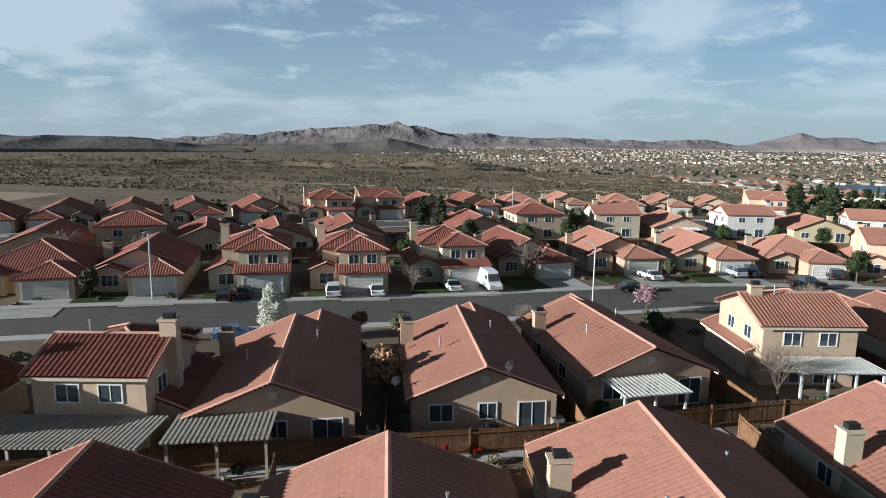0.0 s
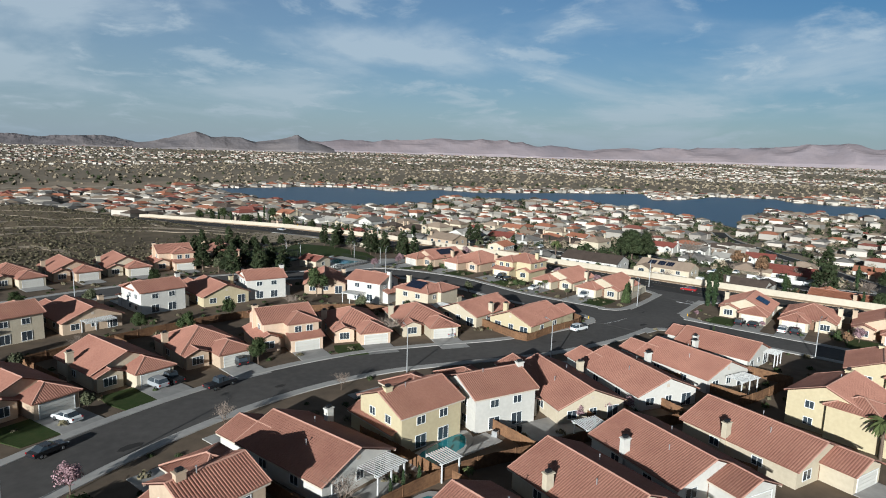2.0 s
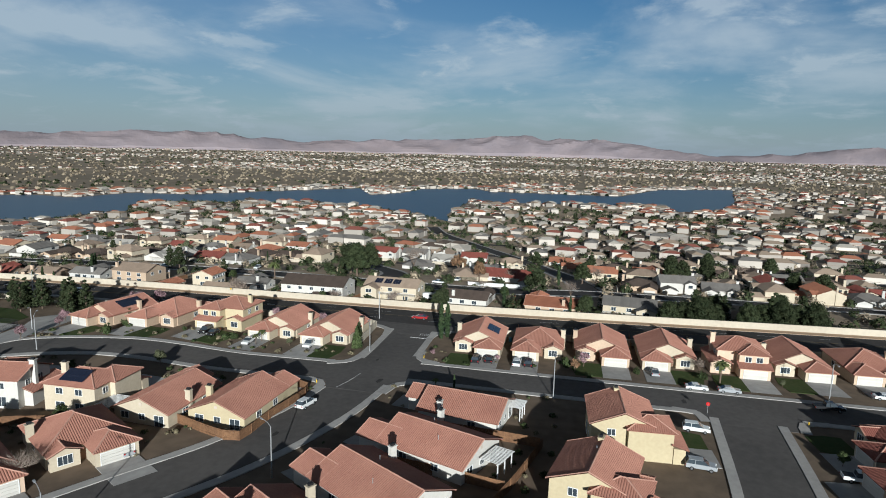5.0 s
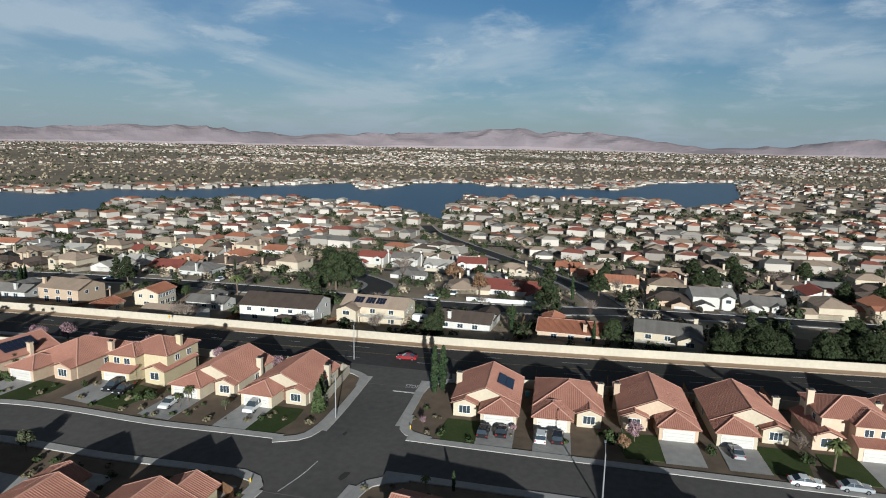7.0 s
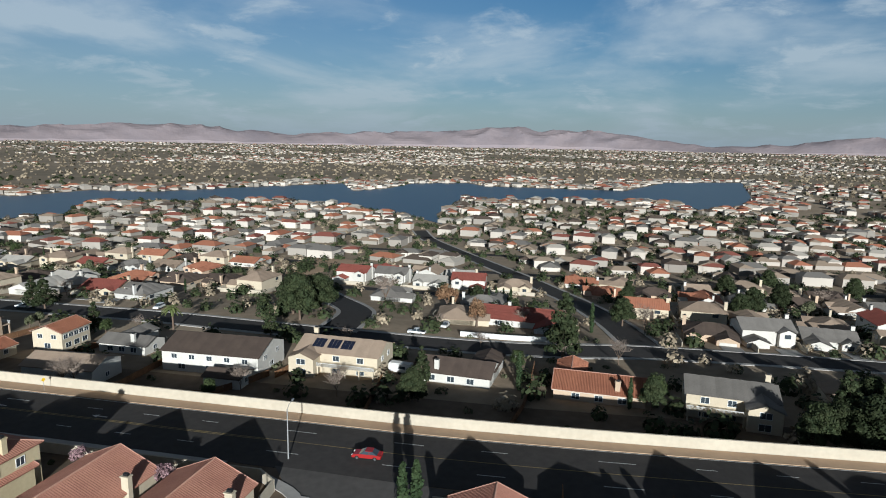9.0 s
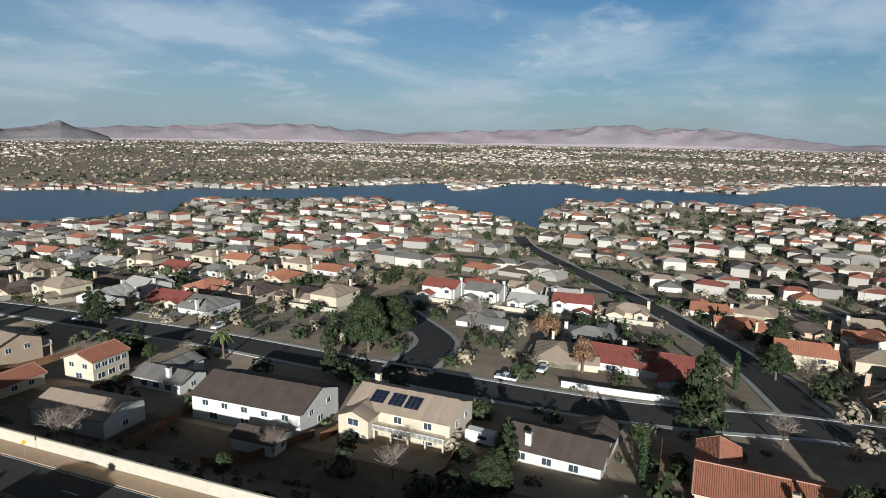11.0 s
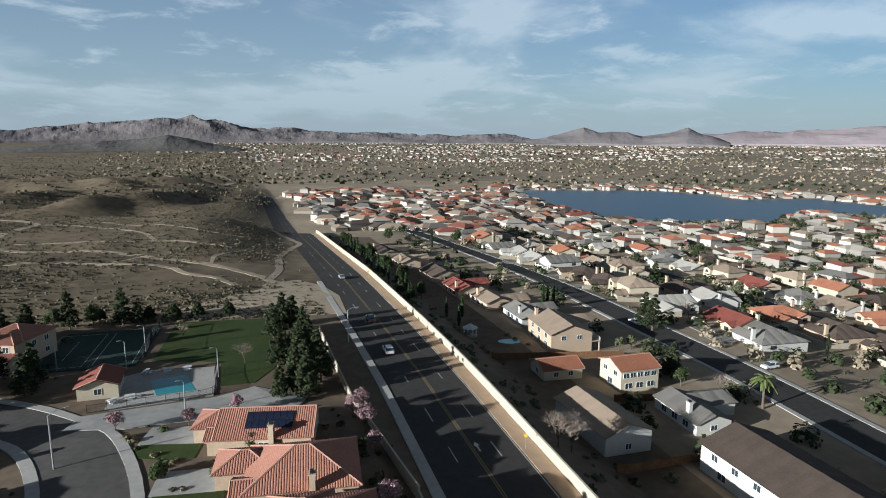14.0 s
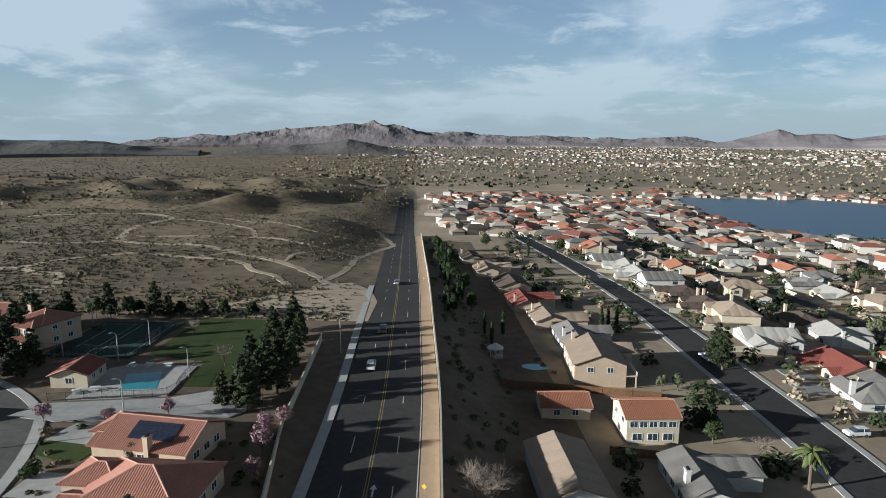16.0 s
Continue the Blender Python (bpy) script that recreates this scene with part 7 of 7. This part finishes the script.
for pts in ([(244, 156), (252, 155), (266, 154)], [(228, 110), (236, 104), (247, 100)], [(246, 98), (252, 97), (266, 98)], [(228, 128), (240, 129), (262, 130)], [(226, 186), (236, 185), (262, 182)], [(266, 76), (252, 73), (230, 70)], [(232, 40), (248, 38), (272, 38)]):
    fence(pts, "weathered brown wooden fence behind lakeside houses", 1.7)

# corner wall at the junction
wc = thing("garden_wall", "cream rendered garden wall at the street corner", "wall", pose(0, 0, 0), kind="structure")
bm = bmesh.new()
for (x0, y0), (x1, y1) in (((172, 67.3), (180, 68.0)), ((180, 68.0), (190, 68.8)), ((190, 68.8), (192.2, 72)), ((192.2, 72), (191.0, 118)), ((191.0, 118), (186, 150)), ((186, 150), (183, 196))):
    z = ground_z((x0 + x1) / 2, (y0 + y1) / 2)
    L_ = math.hypot(x1 - x0, y1 - y0)
    m_ = pose(x0, y0, z, 0, 0, math.degrees(math.atan2(y1 - y0, x1 - x0)))
    box(bm, -0.1, L_ + 0.1, -0.1, 0.1, -0.6, 1.75, m_)
    box(bm, -0.14, L_ + 0.14, -0.14, 0.14, 1.75, 1.84, m_)
part("wall_panel", bm, M_BLOCK, wc)
wc2 = thing("garden_wall", "cream rendered garden wall along the main road", "wall", pose(0, 0, 0), kind="structure")
bm = bmesh.new()
for (x0, y0), (x1, y1) in (((191.5, 46), (193, 20)), ((193, 20), (195.5, -20)), ((195.5, -20), (199.5, -70)), ((199.5, -70), (205, -130))):
    z = ground_z((x0 + x1) / 2, (y0 + y1) / 2)
    L_ = math.hypot(x1 - x0, y1 - y0)
    m_ = pose(x0, y0, z, 0, 0, math.degrees(math.atan2(y1 - y0, x1 - x0)))
    box(bm, -0.1, L_ + 0.1, -0.1, 0.1, -0.6, 1.75, m_)
    box(bm, -0.14, L_ + 0.14, -0.14, 0.14, 1.75, 1.84, m_)
part("wall_panel", bm, M_BLOCK, wc2)

# ---------------------------------------------------------------- patio covers and yards
WHITE_P = "white slatted aluminium patio cover on posts"
patio(-13.4, 35.6, 187, 6.0, 3.6, ground_z(-13.4, 35.6), "weathered pale wooden patio cover on posts", M_OLDWOOD, False)
patio(-22.2, 34.5, 180, 10, 4.0, ground_z(-22, 32), "old grey boarded patio cover on posts", M_OLDWOOD, False)
patio(15.4, 44.0, 192, 5.2, 3.4, ground_z(18, 42), WHITE_P, M_WHITE)
patio(32.7, 49.3, 180, 7.0, 3.6, ground_z(33, 47), WHITE_P, M_WHITE)
patio(51, 48.8, 181, 5.0, 3.4, ground_z(51, 48), WHITE_P, M_WHITE)
patio(57.8, 44.6, 170, 3.2, 3.0, ground_z(58, 44), "small white garden pergola", M_WHITE)
patio(118, 23.5, 160, 5, 3.2, ground_z(118, 23), WHITE_P, M_WHITE)
patio(139.5, 23.0, 172, 4, 3.0, ground_z(139, 23), WHITE_P, M_WHITE)
patio(80, 35, -24, 4.2, 3.2, ground_z(80, 35), WHITE_P, M_WHITE)
patio(54.5, 137, 0, 6, 3.2, ground_z(54, 137), WHITE_P, M_WHITE)
patio(119, 95.5, 180, 5, 3, ground_z(119, 95), WHITE_P, M_WHITE)
patio(112.5, 120, 100, 5, 3.5, ground_z(112, 120), WHITE_P, M_WHITE)
for cx, cy, a, b, lab in ((48.5, 41.2, 4.2, 2.6, "kidney-shaped turquoise garden pool"), (63, 48.9, 5.2, 2.2, "curved turquoise garden pool")):
    ring = [(cx + math.cos(t_ * 0.3142) * a * (1 + 0.18 * math.sin(t_ * 0.6283)), cy + math.sin(t_ * 0.3142) * b * (1 + 0.22 * math.cos(t_ * 0.3142 * 2))) for t_ in range(20)]
    patch("pool_deck", [(cx + (x - cx) * 1.28, cy + (y - cy) * 1.35) for x, y in ring], 0.10, M_CONC, "pale concrete pool deck", "pool deck", flat=ground_z(cx, cy))
    tagged(patch("garden_pool", ring, 0.13, M_POOL, lab, "swimming pool", kind="", flat=ground_z(cx, cy)))
for x, y, yaw, w, d in ((3, 38.5, 195, 9, 3.0), (16, 40.5, 194, 10, 4), (31, 46.5, 188, 10, 4), (48, 47.8, 181, 9, 4), (66, 47, 170, 11, 3.5), (79, 42, 158, 10, 6), (-9.5, 36.6, 195, 9, 3.4), (-22, 33, 197, 12, 4)):
    patch("patio_slab", [forward(x, y, yaw, a, b) for a, b in ((-w / 2, -d / 2), (w / 2, -d / 2), (w / 2, d / 2), (-w / 2, d / 2))], 0.07, M_CONC, "concrete patio slab behind a house", "patio")


def chair(x, y, yaw, colour):
    z = ground_z(x, y) + 0.07
    root = thing("garden_chair", f"{colour[0]} garden chair on a patio", "chair", pose(x, y, z, 0, 0, yaw), "garden chairs")
    part("seat", boxmesh(-0.26, 0.26, -0.26, 0.26, 0.40, 0.45), colour[1], root)
    part("backrest", boxmesh(-0.26, 0.26, 0.22, 0.27, 0.45, 0.98), colour[1], root)
    for sx in (-0.23, 0.23):
        for sy in (-0.23, 0.23):
            part("leg", boxmesh(sx - 0.02, sx + 0.02, sy - 0.02, sy + 0.02, 0, 0.40), colour[1], root)


C_RED = ("red", mat("chair_red", (0.45, 0.03, 0.02), None, 3, 0.5))
C_BLUE = ("blue", mat("chair_blue", (0.08, 0.25, 0.35), None, 3, 0.5))
C_BLACK = ("black", M_DARK)
for x, y, yaw, c in ((-24, 32.0, 30, C_RED), (-22.6, 31.8, 200, C_RED), (-25.5, 32.4, 90, C_BLUE), (-21.0, 32.6, 10, C_BLACK), (2.4, 37.8, 20, C_RED), (0.6, 37.0, 60, C_RED), (4.6, 38.9, 120, C_BLACK), (5.6, 39.0, 250, C_BLACK), (35, 47.5, 40, C_RED), (32.5, 47.2, 300, C_BLACK)):
    chair(x, y, yaw, c)


def grill(x, y, yaw):
    root = thing("barbecue", "black gas barbecue beside the house wall", "barbecue", pose(x, y, ground_z(x, y) + 0.07, 0, 0, yaw))
    part("cart", boxmesh(-0.45, 0.45, -0.25, 0.25, 0.1, 0.8), M_DARK, root)
    bm = boxmesh(-0.4, 0.4, -0.28, 0.28, 0.8, 1.15)
    bmesh.ops.bevel(bm, geom=bm.edges[:], offset=0.08, segments=2, affect="EDGES")
    part("lid", bm, M_DARK, root)
    part("side_shelf", boxmesh(0.45, 0.8, -0.22, 0.22, 0.78, 0.82), M_DARK, root)


grill(3.6, 40.2, 195)


def ac_unit(x, y):
    root = thing("air_conditioner", "grey air conditioning unit beside a house", "air conditioner", pose(x, y, ground_z(x, y), 0, 0, 12), "air conditioners")
    part("body", boxmesh(-0.42, 0.42, -0.42, 0.42, 0, 0.95), M_STEEL, root)
    bm = bmesh.new()
    tube(bm, (0, 0, 0.95), (0, 0, 1.0), 0.36, 0.36, 14)
    part("fan_grille", bm, M_DARK, root)


for x, y in ((8.4, 41.8), (-4.6, 39.5), (24, 44.8), (54.8, 49.6), (42, 36), (71.6, 46)):
    ac_unit(x, y)


def dish(x, y, z, yaw):
    root = thing("satellite_dish", "grey satellite dish fixed to a roof edge", "satellite dish", pose(x, y, z, 0, 0, yaw), "satellite dishes")
    bm = bmesh.new()
    c = bm.verts.new((0, -0.1, 0.5))
    ring = [bm.verts.new((0.36 * math.cos(a * 0.5236), 0.05 * math.sin(a * 0.5236), 0.5 + 0.36 * math.sin(a * 0.5236))) for a in range(12)]
    for i in range(12):
        bm.faces.new((c, ring[i], ring[(i + 1) % 12]))
    part("reflector", bm, M_STEEL, root)
    bm = bmesh.new()
    tube(bm, (0, -0.1, 0.5), (0, -0.1, -0.3), 0.03, 0.03, 6)
    tube(bm, (0, -0.1, 0.45), (0, 0.4, 0.5), 0.015, 0.015, 4)
    part("bracket", bm, M_STEEL, root)


dish(4.8, 41.0, ground_z(5, 41) + 4.6, 200)
dish(-3.2, 42.0, ground_z(-3, 42) + 2.9, 200)
dish(15.2, 23.0, ground_z(15, 23) + 2.9, 200)

# ---------------------------------------------------------------- community pool, courts and lawn
zp = ground_z(152, 168)
patch("pool_deck", [(139, 158), (160.5, 161.5), (160, 177), (146, 178), (137, 172)], 0.14, M_CONC, "pale concrete deck round the community pool", "pool deck", flat=zp)
patch("swimming_pool", [(150.0, 163.8), (157.0, 164.6), (154.2, 173.4), (147.6, 171.8)], 0.17, M_POOL, "rectangular turquoise community swimming pool", "swimming pool", kind="", flat=zp)
patch("car_park", [(138, 150), (148, 147), (160, 148.5), (176, 151.5), (178, 157), (168, 164.3), (161, 160.5), (139, 157)], 0.16, M_DRIVE, "grey concrete car park beside the pool", "car park")
patch("lawn", [(161.5, 166), (168, 166.5), (174, 178), (174.5, 200), (170, 213), (147, 213), (146, 184), (160.5, 180)], 0.08, M_LAWN, "green park lawn beside the pool", "lawn")
M_COURT = mat("tennis_court_green", (0.03, 0.052, 0.045), (0.04, 0.062, 0.055), 0.6, 0.85)
patch("tennis_court", [(118, 181), (143, 181.5), (144, 208), (119, 208)], 0.10, M_COURT, "dark green tennis court with white lines", "tennis court", flat=ground_z(130, 195))
house("hut", 139.5, 168.5, 95, "cream", "red", 1, 8, 7, 1, label="small cream pool house with red tile roof")
zt = ground_z(130, 195) + 0.115
bm = bmesh.new()
for x0, x1, y0, y1 in ((122, 122.1, 183, 206), (132, 132.1, 183, 206), (122, 132, 183, 183.1), (122, 132, 205.9, 206), (127, 127.1, 188, 201), (134, 134.1, 183, 206), (142, 142.1, 183, 206)):
    box(bm, x0, x1, y0, y1, zt - 0.05, zt)
tagged(part("court_lines", bm, M_MARK_W), "white painted tennis court lines", "court lines", kind="structure")


def mesh_fence(pts, h, label, gap=0.16, material=None):
    root = thing("metal_fence", label, "fence", pose(0, 0, 0), "metal fences")
    pl = resample(pts, 2.4)
    bm = bmesh.new()
    for a, b in zip(pl, pl[1:]):
        L_ = (b - a).length
        za = ground_z(a.x, a.y)
        for i in range(int(L_ / gap)):
            p = a.lerp(b, i * gap / L_)
            tube(bm, (p.x, p.y, za), (p.x, p.y, za + h), 0.014, 0.014, 3)
        for hz in (0.15, h - 0.1):
            tube(bm, (a.x, a.y, za + hz), (b.x, b.y, za + hz), 0.025, 0.025, 4)
    tagged(part("bars", bm, material or M_DARK, root), kind="stuff")
    for p in pl:
        z = ground_z(p.x, p.y)
        bm = bmesh.new()
        tube(bm, (p.x, p.y, z - 0.2), (p.x, p.y, z + h + 0.1), 0.04, 0.04, 5)
        part("post", bm, material or M_DARK, root)


mesh_fence([(139.5, 158.3), (150, 160), (160.3, 162), (160, 170), (159.8, 177)], 1.6, "dark metal bar fence round the pool")
mesh_fence([(118, 181), (131, 181.2), (143, 181.5), (143.5, 195), (144, 208)], 3.2, "tall dark mesh fence round the tennis court", 0.3)
for x, y in ((128, 181.5), (143.5, 190), (156.6, 153.2), (160.7, 171.1), (141.7, 179.3), (120, 207)):
    street_lamp(x, y, 200, 6.0, 0.8)


def table(x, y, yaw):
    root = thing("picnic_table", "white concrete picnic table with benches", "picnic table", pose(x, y, zp + 0.14, 0, 0, yaw), "picnic tables")
    part("tabletop", boxmesh(-0.9, 0.9, -0.4, 0.4, 0.70, 0.78), M_WHITE, root)
    part("pedestal", boxmesh(-0.6, 0.6, -0.12, 0.12, 0, 0.70), M_WHITE, root)
    for s in (-1, 1):
        part("bench", boxmesh(-0.9, 0.9, s * 0.75 - 0.16, s * 0.75 + 0.16, 0.38, 0.45), M_WHITE, root)
        part("bench_leg", boxmesh(-0.5, 0.5, s * 0.75 - 0.08, s * 0.75 + 0.08, 0, 0.38), M_WHITE, root)


for x, y, yaw in ((145.5, 163.5, 10), (142.8, 162.3, 40), (146.2, 176.2, 80), (150, 176.6, 0), (154, 176.5, 5)):
    table(x, y, yaw)


def gazebo(x, y):
    root = thing("gazebo", "white octagonal garden gazebo", "gazebo", pose(x, y, ground_z(x, y)))
    bm = bmesh.new()
    tube(bm, (0, 0, 2.5), (0, 0, 3.8), 2.3, 0.12, 8)
    part("roof", bm, M_WHITE, root)
    for i in range(8):
        a = i * math.pi / 4
        part("post", boxmesh(1.9 * math.cos(a) - 0.07, 1.9 * math.cos(a) + 0.07, 1.9 * math.sin(a) - 0.07, 1.9 * math.sin(a) + 0.07, -0.3, 2.5), M_WHITE, root)
    bm = bmesh.new()
    tube(bm, (0, 0, -0.3), (0, 0, 0.2), 2.2, 2.2, 8)
    part("deck", bm, M_OLDWOOD, root)


gazebo(226.5, 206)
patch("garden_pool", [(236 + 3.4 * math.cos(t_ * 0.5236), 199 + 2.2 * math.sin(t_ * 0.5236)) for t_ in range(12)], 0.12, M_POOL, "dark blue oval garden pool", "swimming pool", kind="")

# solar panels
by_pos = lambda x, y: min(HOUSES, key=lambda h: (h.matrix_basis.translation.x - x) ** 2 + (h.matrix_basis.translation.y - y) ** 2)
hh = by_pos(257, 85)
for sx, sy in ((-5.5, -0.6), (-1.5, -0.6), (2.0, -0.6)):
    solar(hh, sx, -1.6, 6.72, 20.8, 0, 3, 2)
hh = by_pos(181.5, 37)
solar(hh, 3.2, 2.0, 4.40, 23.7, 90, 5, 2)
hh = by_pos(169.3, 138.0)
solar(hh, 2.6, 2.5, 4.36, 23.7, 90, 7, 2)
hh = by_pos(122.5, 102.5)
solar(hh, 0.6, 3.5, 6.62, -21.8, 0, 5, 2)

# roof vents on the nearer houses
for h_ in HOUSES[:70]:
    if h_.matrix_basis.translation.y < 64 and h_.matrix_basis.translation.x < 125:
        vents(h_, [(2.6, 1.5, 4.55), (-2.2, -2.5, 4.65)] if "single" in h_["label"] else [(2.0, 1.5, 7.6)])


# ---------------------------------------------------------------- signs and small road things
def sign(x, y, yaw, h, shape, material, label):
    root = thing("road_sign", label, "road sign", pose(x, y, ground_z(x, y) + 0.1, 0, 0, yaw), "road signs")
    bm = bmesh.new()
    tube(bm, (0, 0, -0.3), (0, 0, h), 0.035, 0.035, 6)
    part("post", bm, M_STEEL, root)
    bm = bmesh.new()
    n = {"diamond": 4, "octagon": 8}[shape]
    off = 0 if shape == "diamond" else math.pi / 8
    f = [bm.verts.new((0.42 * math.cos(off + i * 2 * math.pi / n), -0.04, h - 0.1 + 0.42 * math.sin(off + i * 2 * math.pi / n))) for i in range(n)]
    r = bmesh.ops.extrude_face_region(bm, geom=[bm.faces.new(f)])
    bmesh.ops.translate(bm, vec=(0, 0.02, 0), verts=[v for v in r["geom"] if isinstance(v, bmesh.types.BMVert)])
    part("plate", bm, material, root)


M_SIGNY = mat("sign_yellow", (0.70, 0.45, 0.03), None, 3, 0.5)
M_SIGNR = mat("sign_red", (0.45, 0.02, 0.02), None, 3, 0.5)
sign(211.2, 128.5, -20, 2.4, "diamond", M_SIGNY, "yellow diamond warning sign on a post")
sign(205.2, 262.0, -10, 2.4, "diamond", M_SIGNY, "yellow diamond warning sign on a post")
sign(151.5, -13.5, 90, 2.2, "octagon", M_SIGNR, "red octagonal stop sign on a post")
for x, y in ((144.6, 66.4), (167.4, 48.6), (151.4, -31.6)):
    root = thing("fire_hydrant", "yellow fire hydrant by the kerb", "fire hydrant", pose(x, y, ground_z(x, y) + 0.15), "fire hydrants")
    bm = bmesh.new()
    tube(bm, (0, 0, -0.2), (0, 0, 0.55), 0.11, 0.11, 8)
    tube(bm, (0, 0, 0.55), (0, 0, 0.72), 0.13, 0.04, 8)
    part("barrel", bm, M_SIGNY, root)
    bm = bmesh.new()
    tube(bm, (-0.2, 0, 0.42), (0.2, 0, 0.42), 0.06, 0.06, 6)
    part("outlets", bm, M_SIGNY, root)


def arrow(x, y, yaw):
    bm = bmesh.new()
    for poly in (((-0.15, -1.6), (0.15, -1.6), (0.15, 0.3), (-0.15, 0.3)), ((-0.55, 0.3), (0.55, 0.3), (0.0, 1.6))):
        bm.faces.new([bm.verts.new((a, b, 0)) for a, b in poly])
    ob = part("turn_arrow", bm, M_MARK_W)
    ob.matrix_basis = pose(x, y, ground_z(x, y) + 0.064, 0, 0, yaw)
    tagged(ob, "white painted arrow on the road", "road marking", kind="structure")


word = bpy.data.curves.new("stop_word", "FONT")
word.body, word.size, word.align_x, word.align_y = "STOP", 1.5, "CENTER", "CENTER"
word.materials.append(M_MARK_W)
tagged(new("stop_word", word), "white painted word STOP on the road", "road marking", kind="structure").matrix_basis = pose(186.6, 53.6, ground_z(186.6, 53.6) + 0.075, 0, 0, -90) @ Matrix.Diagonal((0.8, 1.6, 1, 1))
arrow(203.8, 131, 0)
arrow(204.4, 110, 0)
for a, b in (((183.5, 50.5), (183.5, 56.8)),):
    strip("stop_line", [a, ((a[0] + b[0]) / 2, (a[1] + b[1]) / 2), b], -0.2, 0.2, 0.075, M_MARK_W, 2, "white painted stop line", "road marking")
strip("lane_line", [(143.5, 61.5), (148.5, 60.2), (153, 59.6)], -0.07, 0.07, 0.075, M_MARK_W, 2, "white painted lane line", "road marking")
for x0, y0, r in ((35, 80, 1.6), (62, 84, 1.3), (-5, 72, 1.2), (150, 54, 1.5), (120, 63, 1.2), (163, 59, 0.9), (157, -10, 1.2)):
    patch("tar_patch", [(x0 + r * math.cos(i * 0.785) * rp.uniform(0.7, 1.2), y0 + r * math.sin(i * 0.785) * rp.uniform(0.3, 0.6)) for i in range(8)], 0.068, M_ASPHALT2, "dark tar repair patch on the street", "road patch", skirt=0.05)
for x, y, c in ((64, 64.5, "black"), (90.5, 38, "dark grey"), (22, 61, "blue"), (74, 44.5, "dark grey"), (75.3, 44.2, "dark grey"), (188, 30, "blue")):
    root = thing("wheelie_bin", f"{c} plastic wheelie bin", "bin", pose(x, y, ground_z(x, y) + 0.08, 0, 0, 20), "bins")
    mm = C_BLUE[1] if c == "blue" else M_DARK
    part("body", boxmesh(-0.3, 0.3, -0.35, 0.35, 0, 0.95), mm, root)
    part("lid", boxmesh(-0.32, 0.32, -0.38, 0.37, 0.95, 1.04), mm, root)
# boat trailer beside a lakeside house
root = thing("camper_trailer", "white camper trailer parked beside a house", "trailer", pose(258, 70, ground_z(258, 70), 0, 0, 85))
bm = boxmesh(-3, 3, -1.15, 1.15, 0.55, 2.8)
bmesh.ops.bevel(bm, geom=bm.edges[:], offset=0.2, segments=2, affect="EDGES")
part("body", bm, M_WHITE, root)
for s in (-1, 1):
    bm = bmesh.new()
    tube(bm, (0, s * 0.95, 0.35), (0, s * 1.17, 0.35), 0.36, 0.36, 12)
    part("wheel", bm, M_TIRE, root)
    part("side_window", boxmesh(-1.5, 0.2, s * 1.15 - 0.02, s * 1.15 + 0.02, 1.5, 2.2), M_GLASS, root)

# low white garden wall along the lakeside street, and the empty lot beside the close
root = thing("garden_wall", "low white painted garden wall beside the street", "wall", pose(0, 0, 0))
bm = bmesh.new()
pl = resample([(294.6, 62), (294.8, 48), (296, 35)], 3.0)
for a, b in zip(pl, pl[1:]):
    m_ = pose(a.x, a.y, ground_z(a.x, a.y), 0, 0, math.degrees(math.atan2((b - a).y, (b - a).x)))
    box(bm, 0, (b - a).length, -0.1, 0.1, -0.6, 1.5, m_)
    box(bm, 0, (b - a).length, -0.14, 0.14, 1.5, 1.58, m_)
part("wall_panel", bm, M_WHITE, root)
strip("vacant_lot", [(382, 178), (410, 178), (440, 172), (466, 164)], -17, 17, 0.12, M_PATH, 6, "bare tan dirt of an empty building lot", "bare ground", jitter=3)

# block walls round the back gardens of the lakeside houses
bm = bmesh.new()
for i, (x, y) in enumerate(TOWN):
    if x > 470 or y > 400 or y < -130 or i % 5 == 4:
        continue
    a_ = 90 if i % 2 else -90
    q = [forward(x, y, a_, u_, v_) for u_, v_ in ((-10.5, 3), (-10.5, 15.5), (10.5, 15.5), (10.5, 3))]
    for (x0, y0), (x1, y1) in zip(q, q[1:]):
        if any(near_line(p_, (x0 + x1) / 2, (y0 + y1) / 2, 12) for p_ in (E1, E3, E4)):
            continue
        n_ = 3
        for k in range(n_):
            xa, ya = x0 + (x1 - x0) * k / n_, y0 + (y1 - y0) * k / n_
            L_ = math.hypot(x1 - x0, y1 - y0) / n_
            box(bm, 0, L_, -0.1, 0.1, -0.8, 1.7, pose(xa, ya, ground_z(xa + (x1 - x0) / n_ / 2, ya + (y1 - y0) / n_ / 2), 0, 0, math.degrees(math.atan2(y1 - y0, x1 - x0))))
tagged(part("garden_walls", bm, M_BLOCK), "cream block walls between lakeside gardens", "walls", kind="stuff")
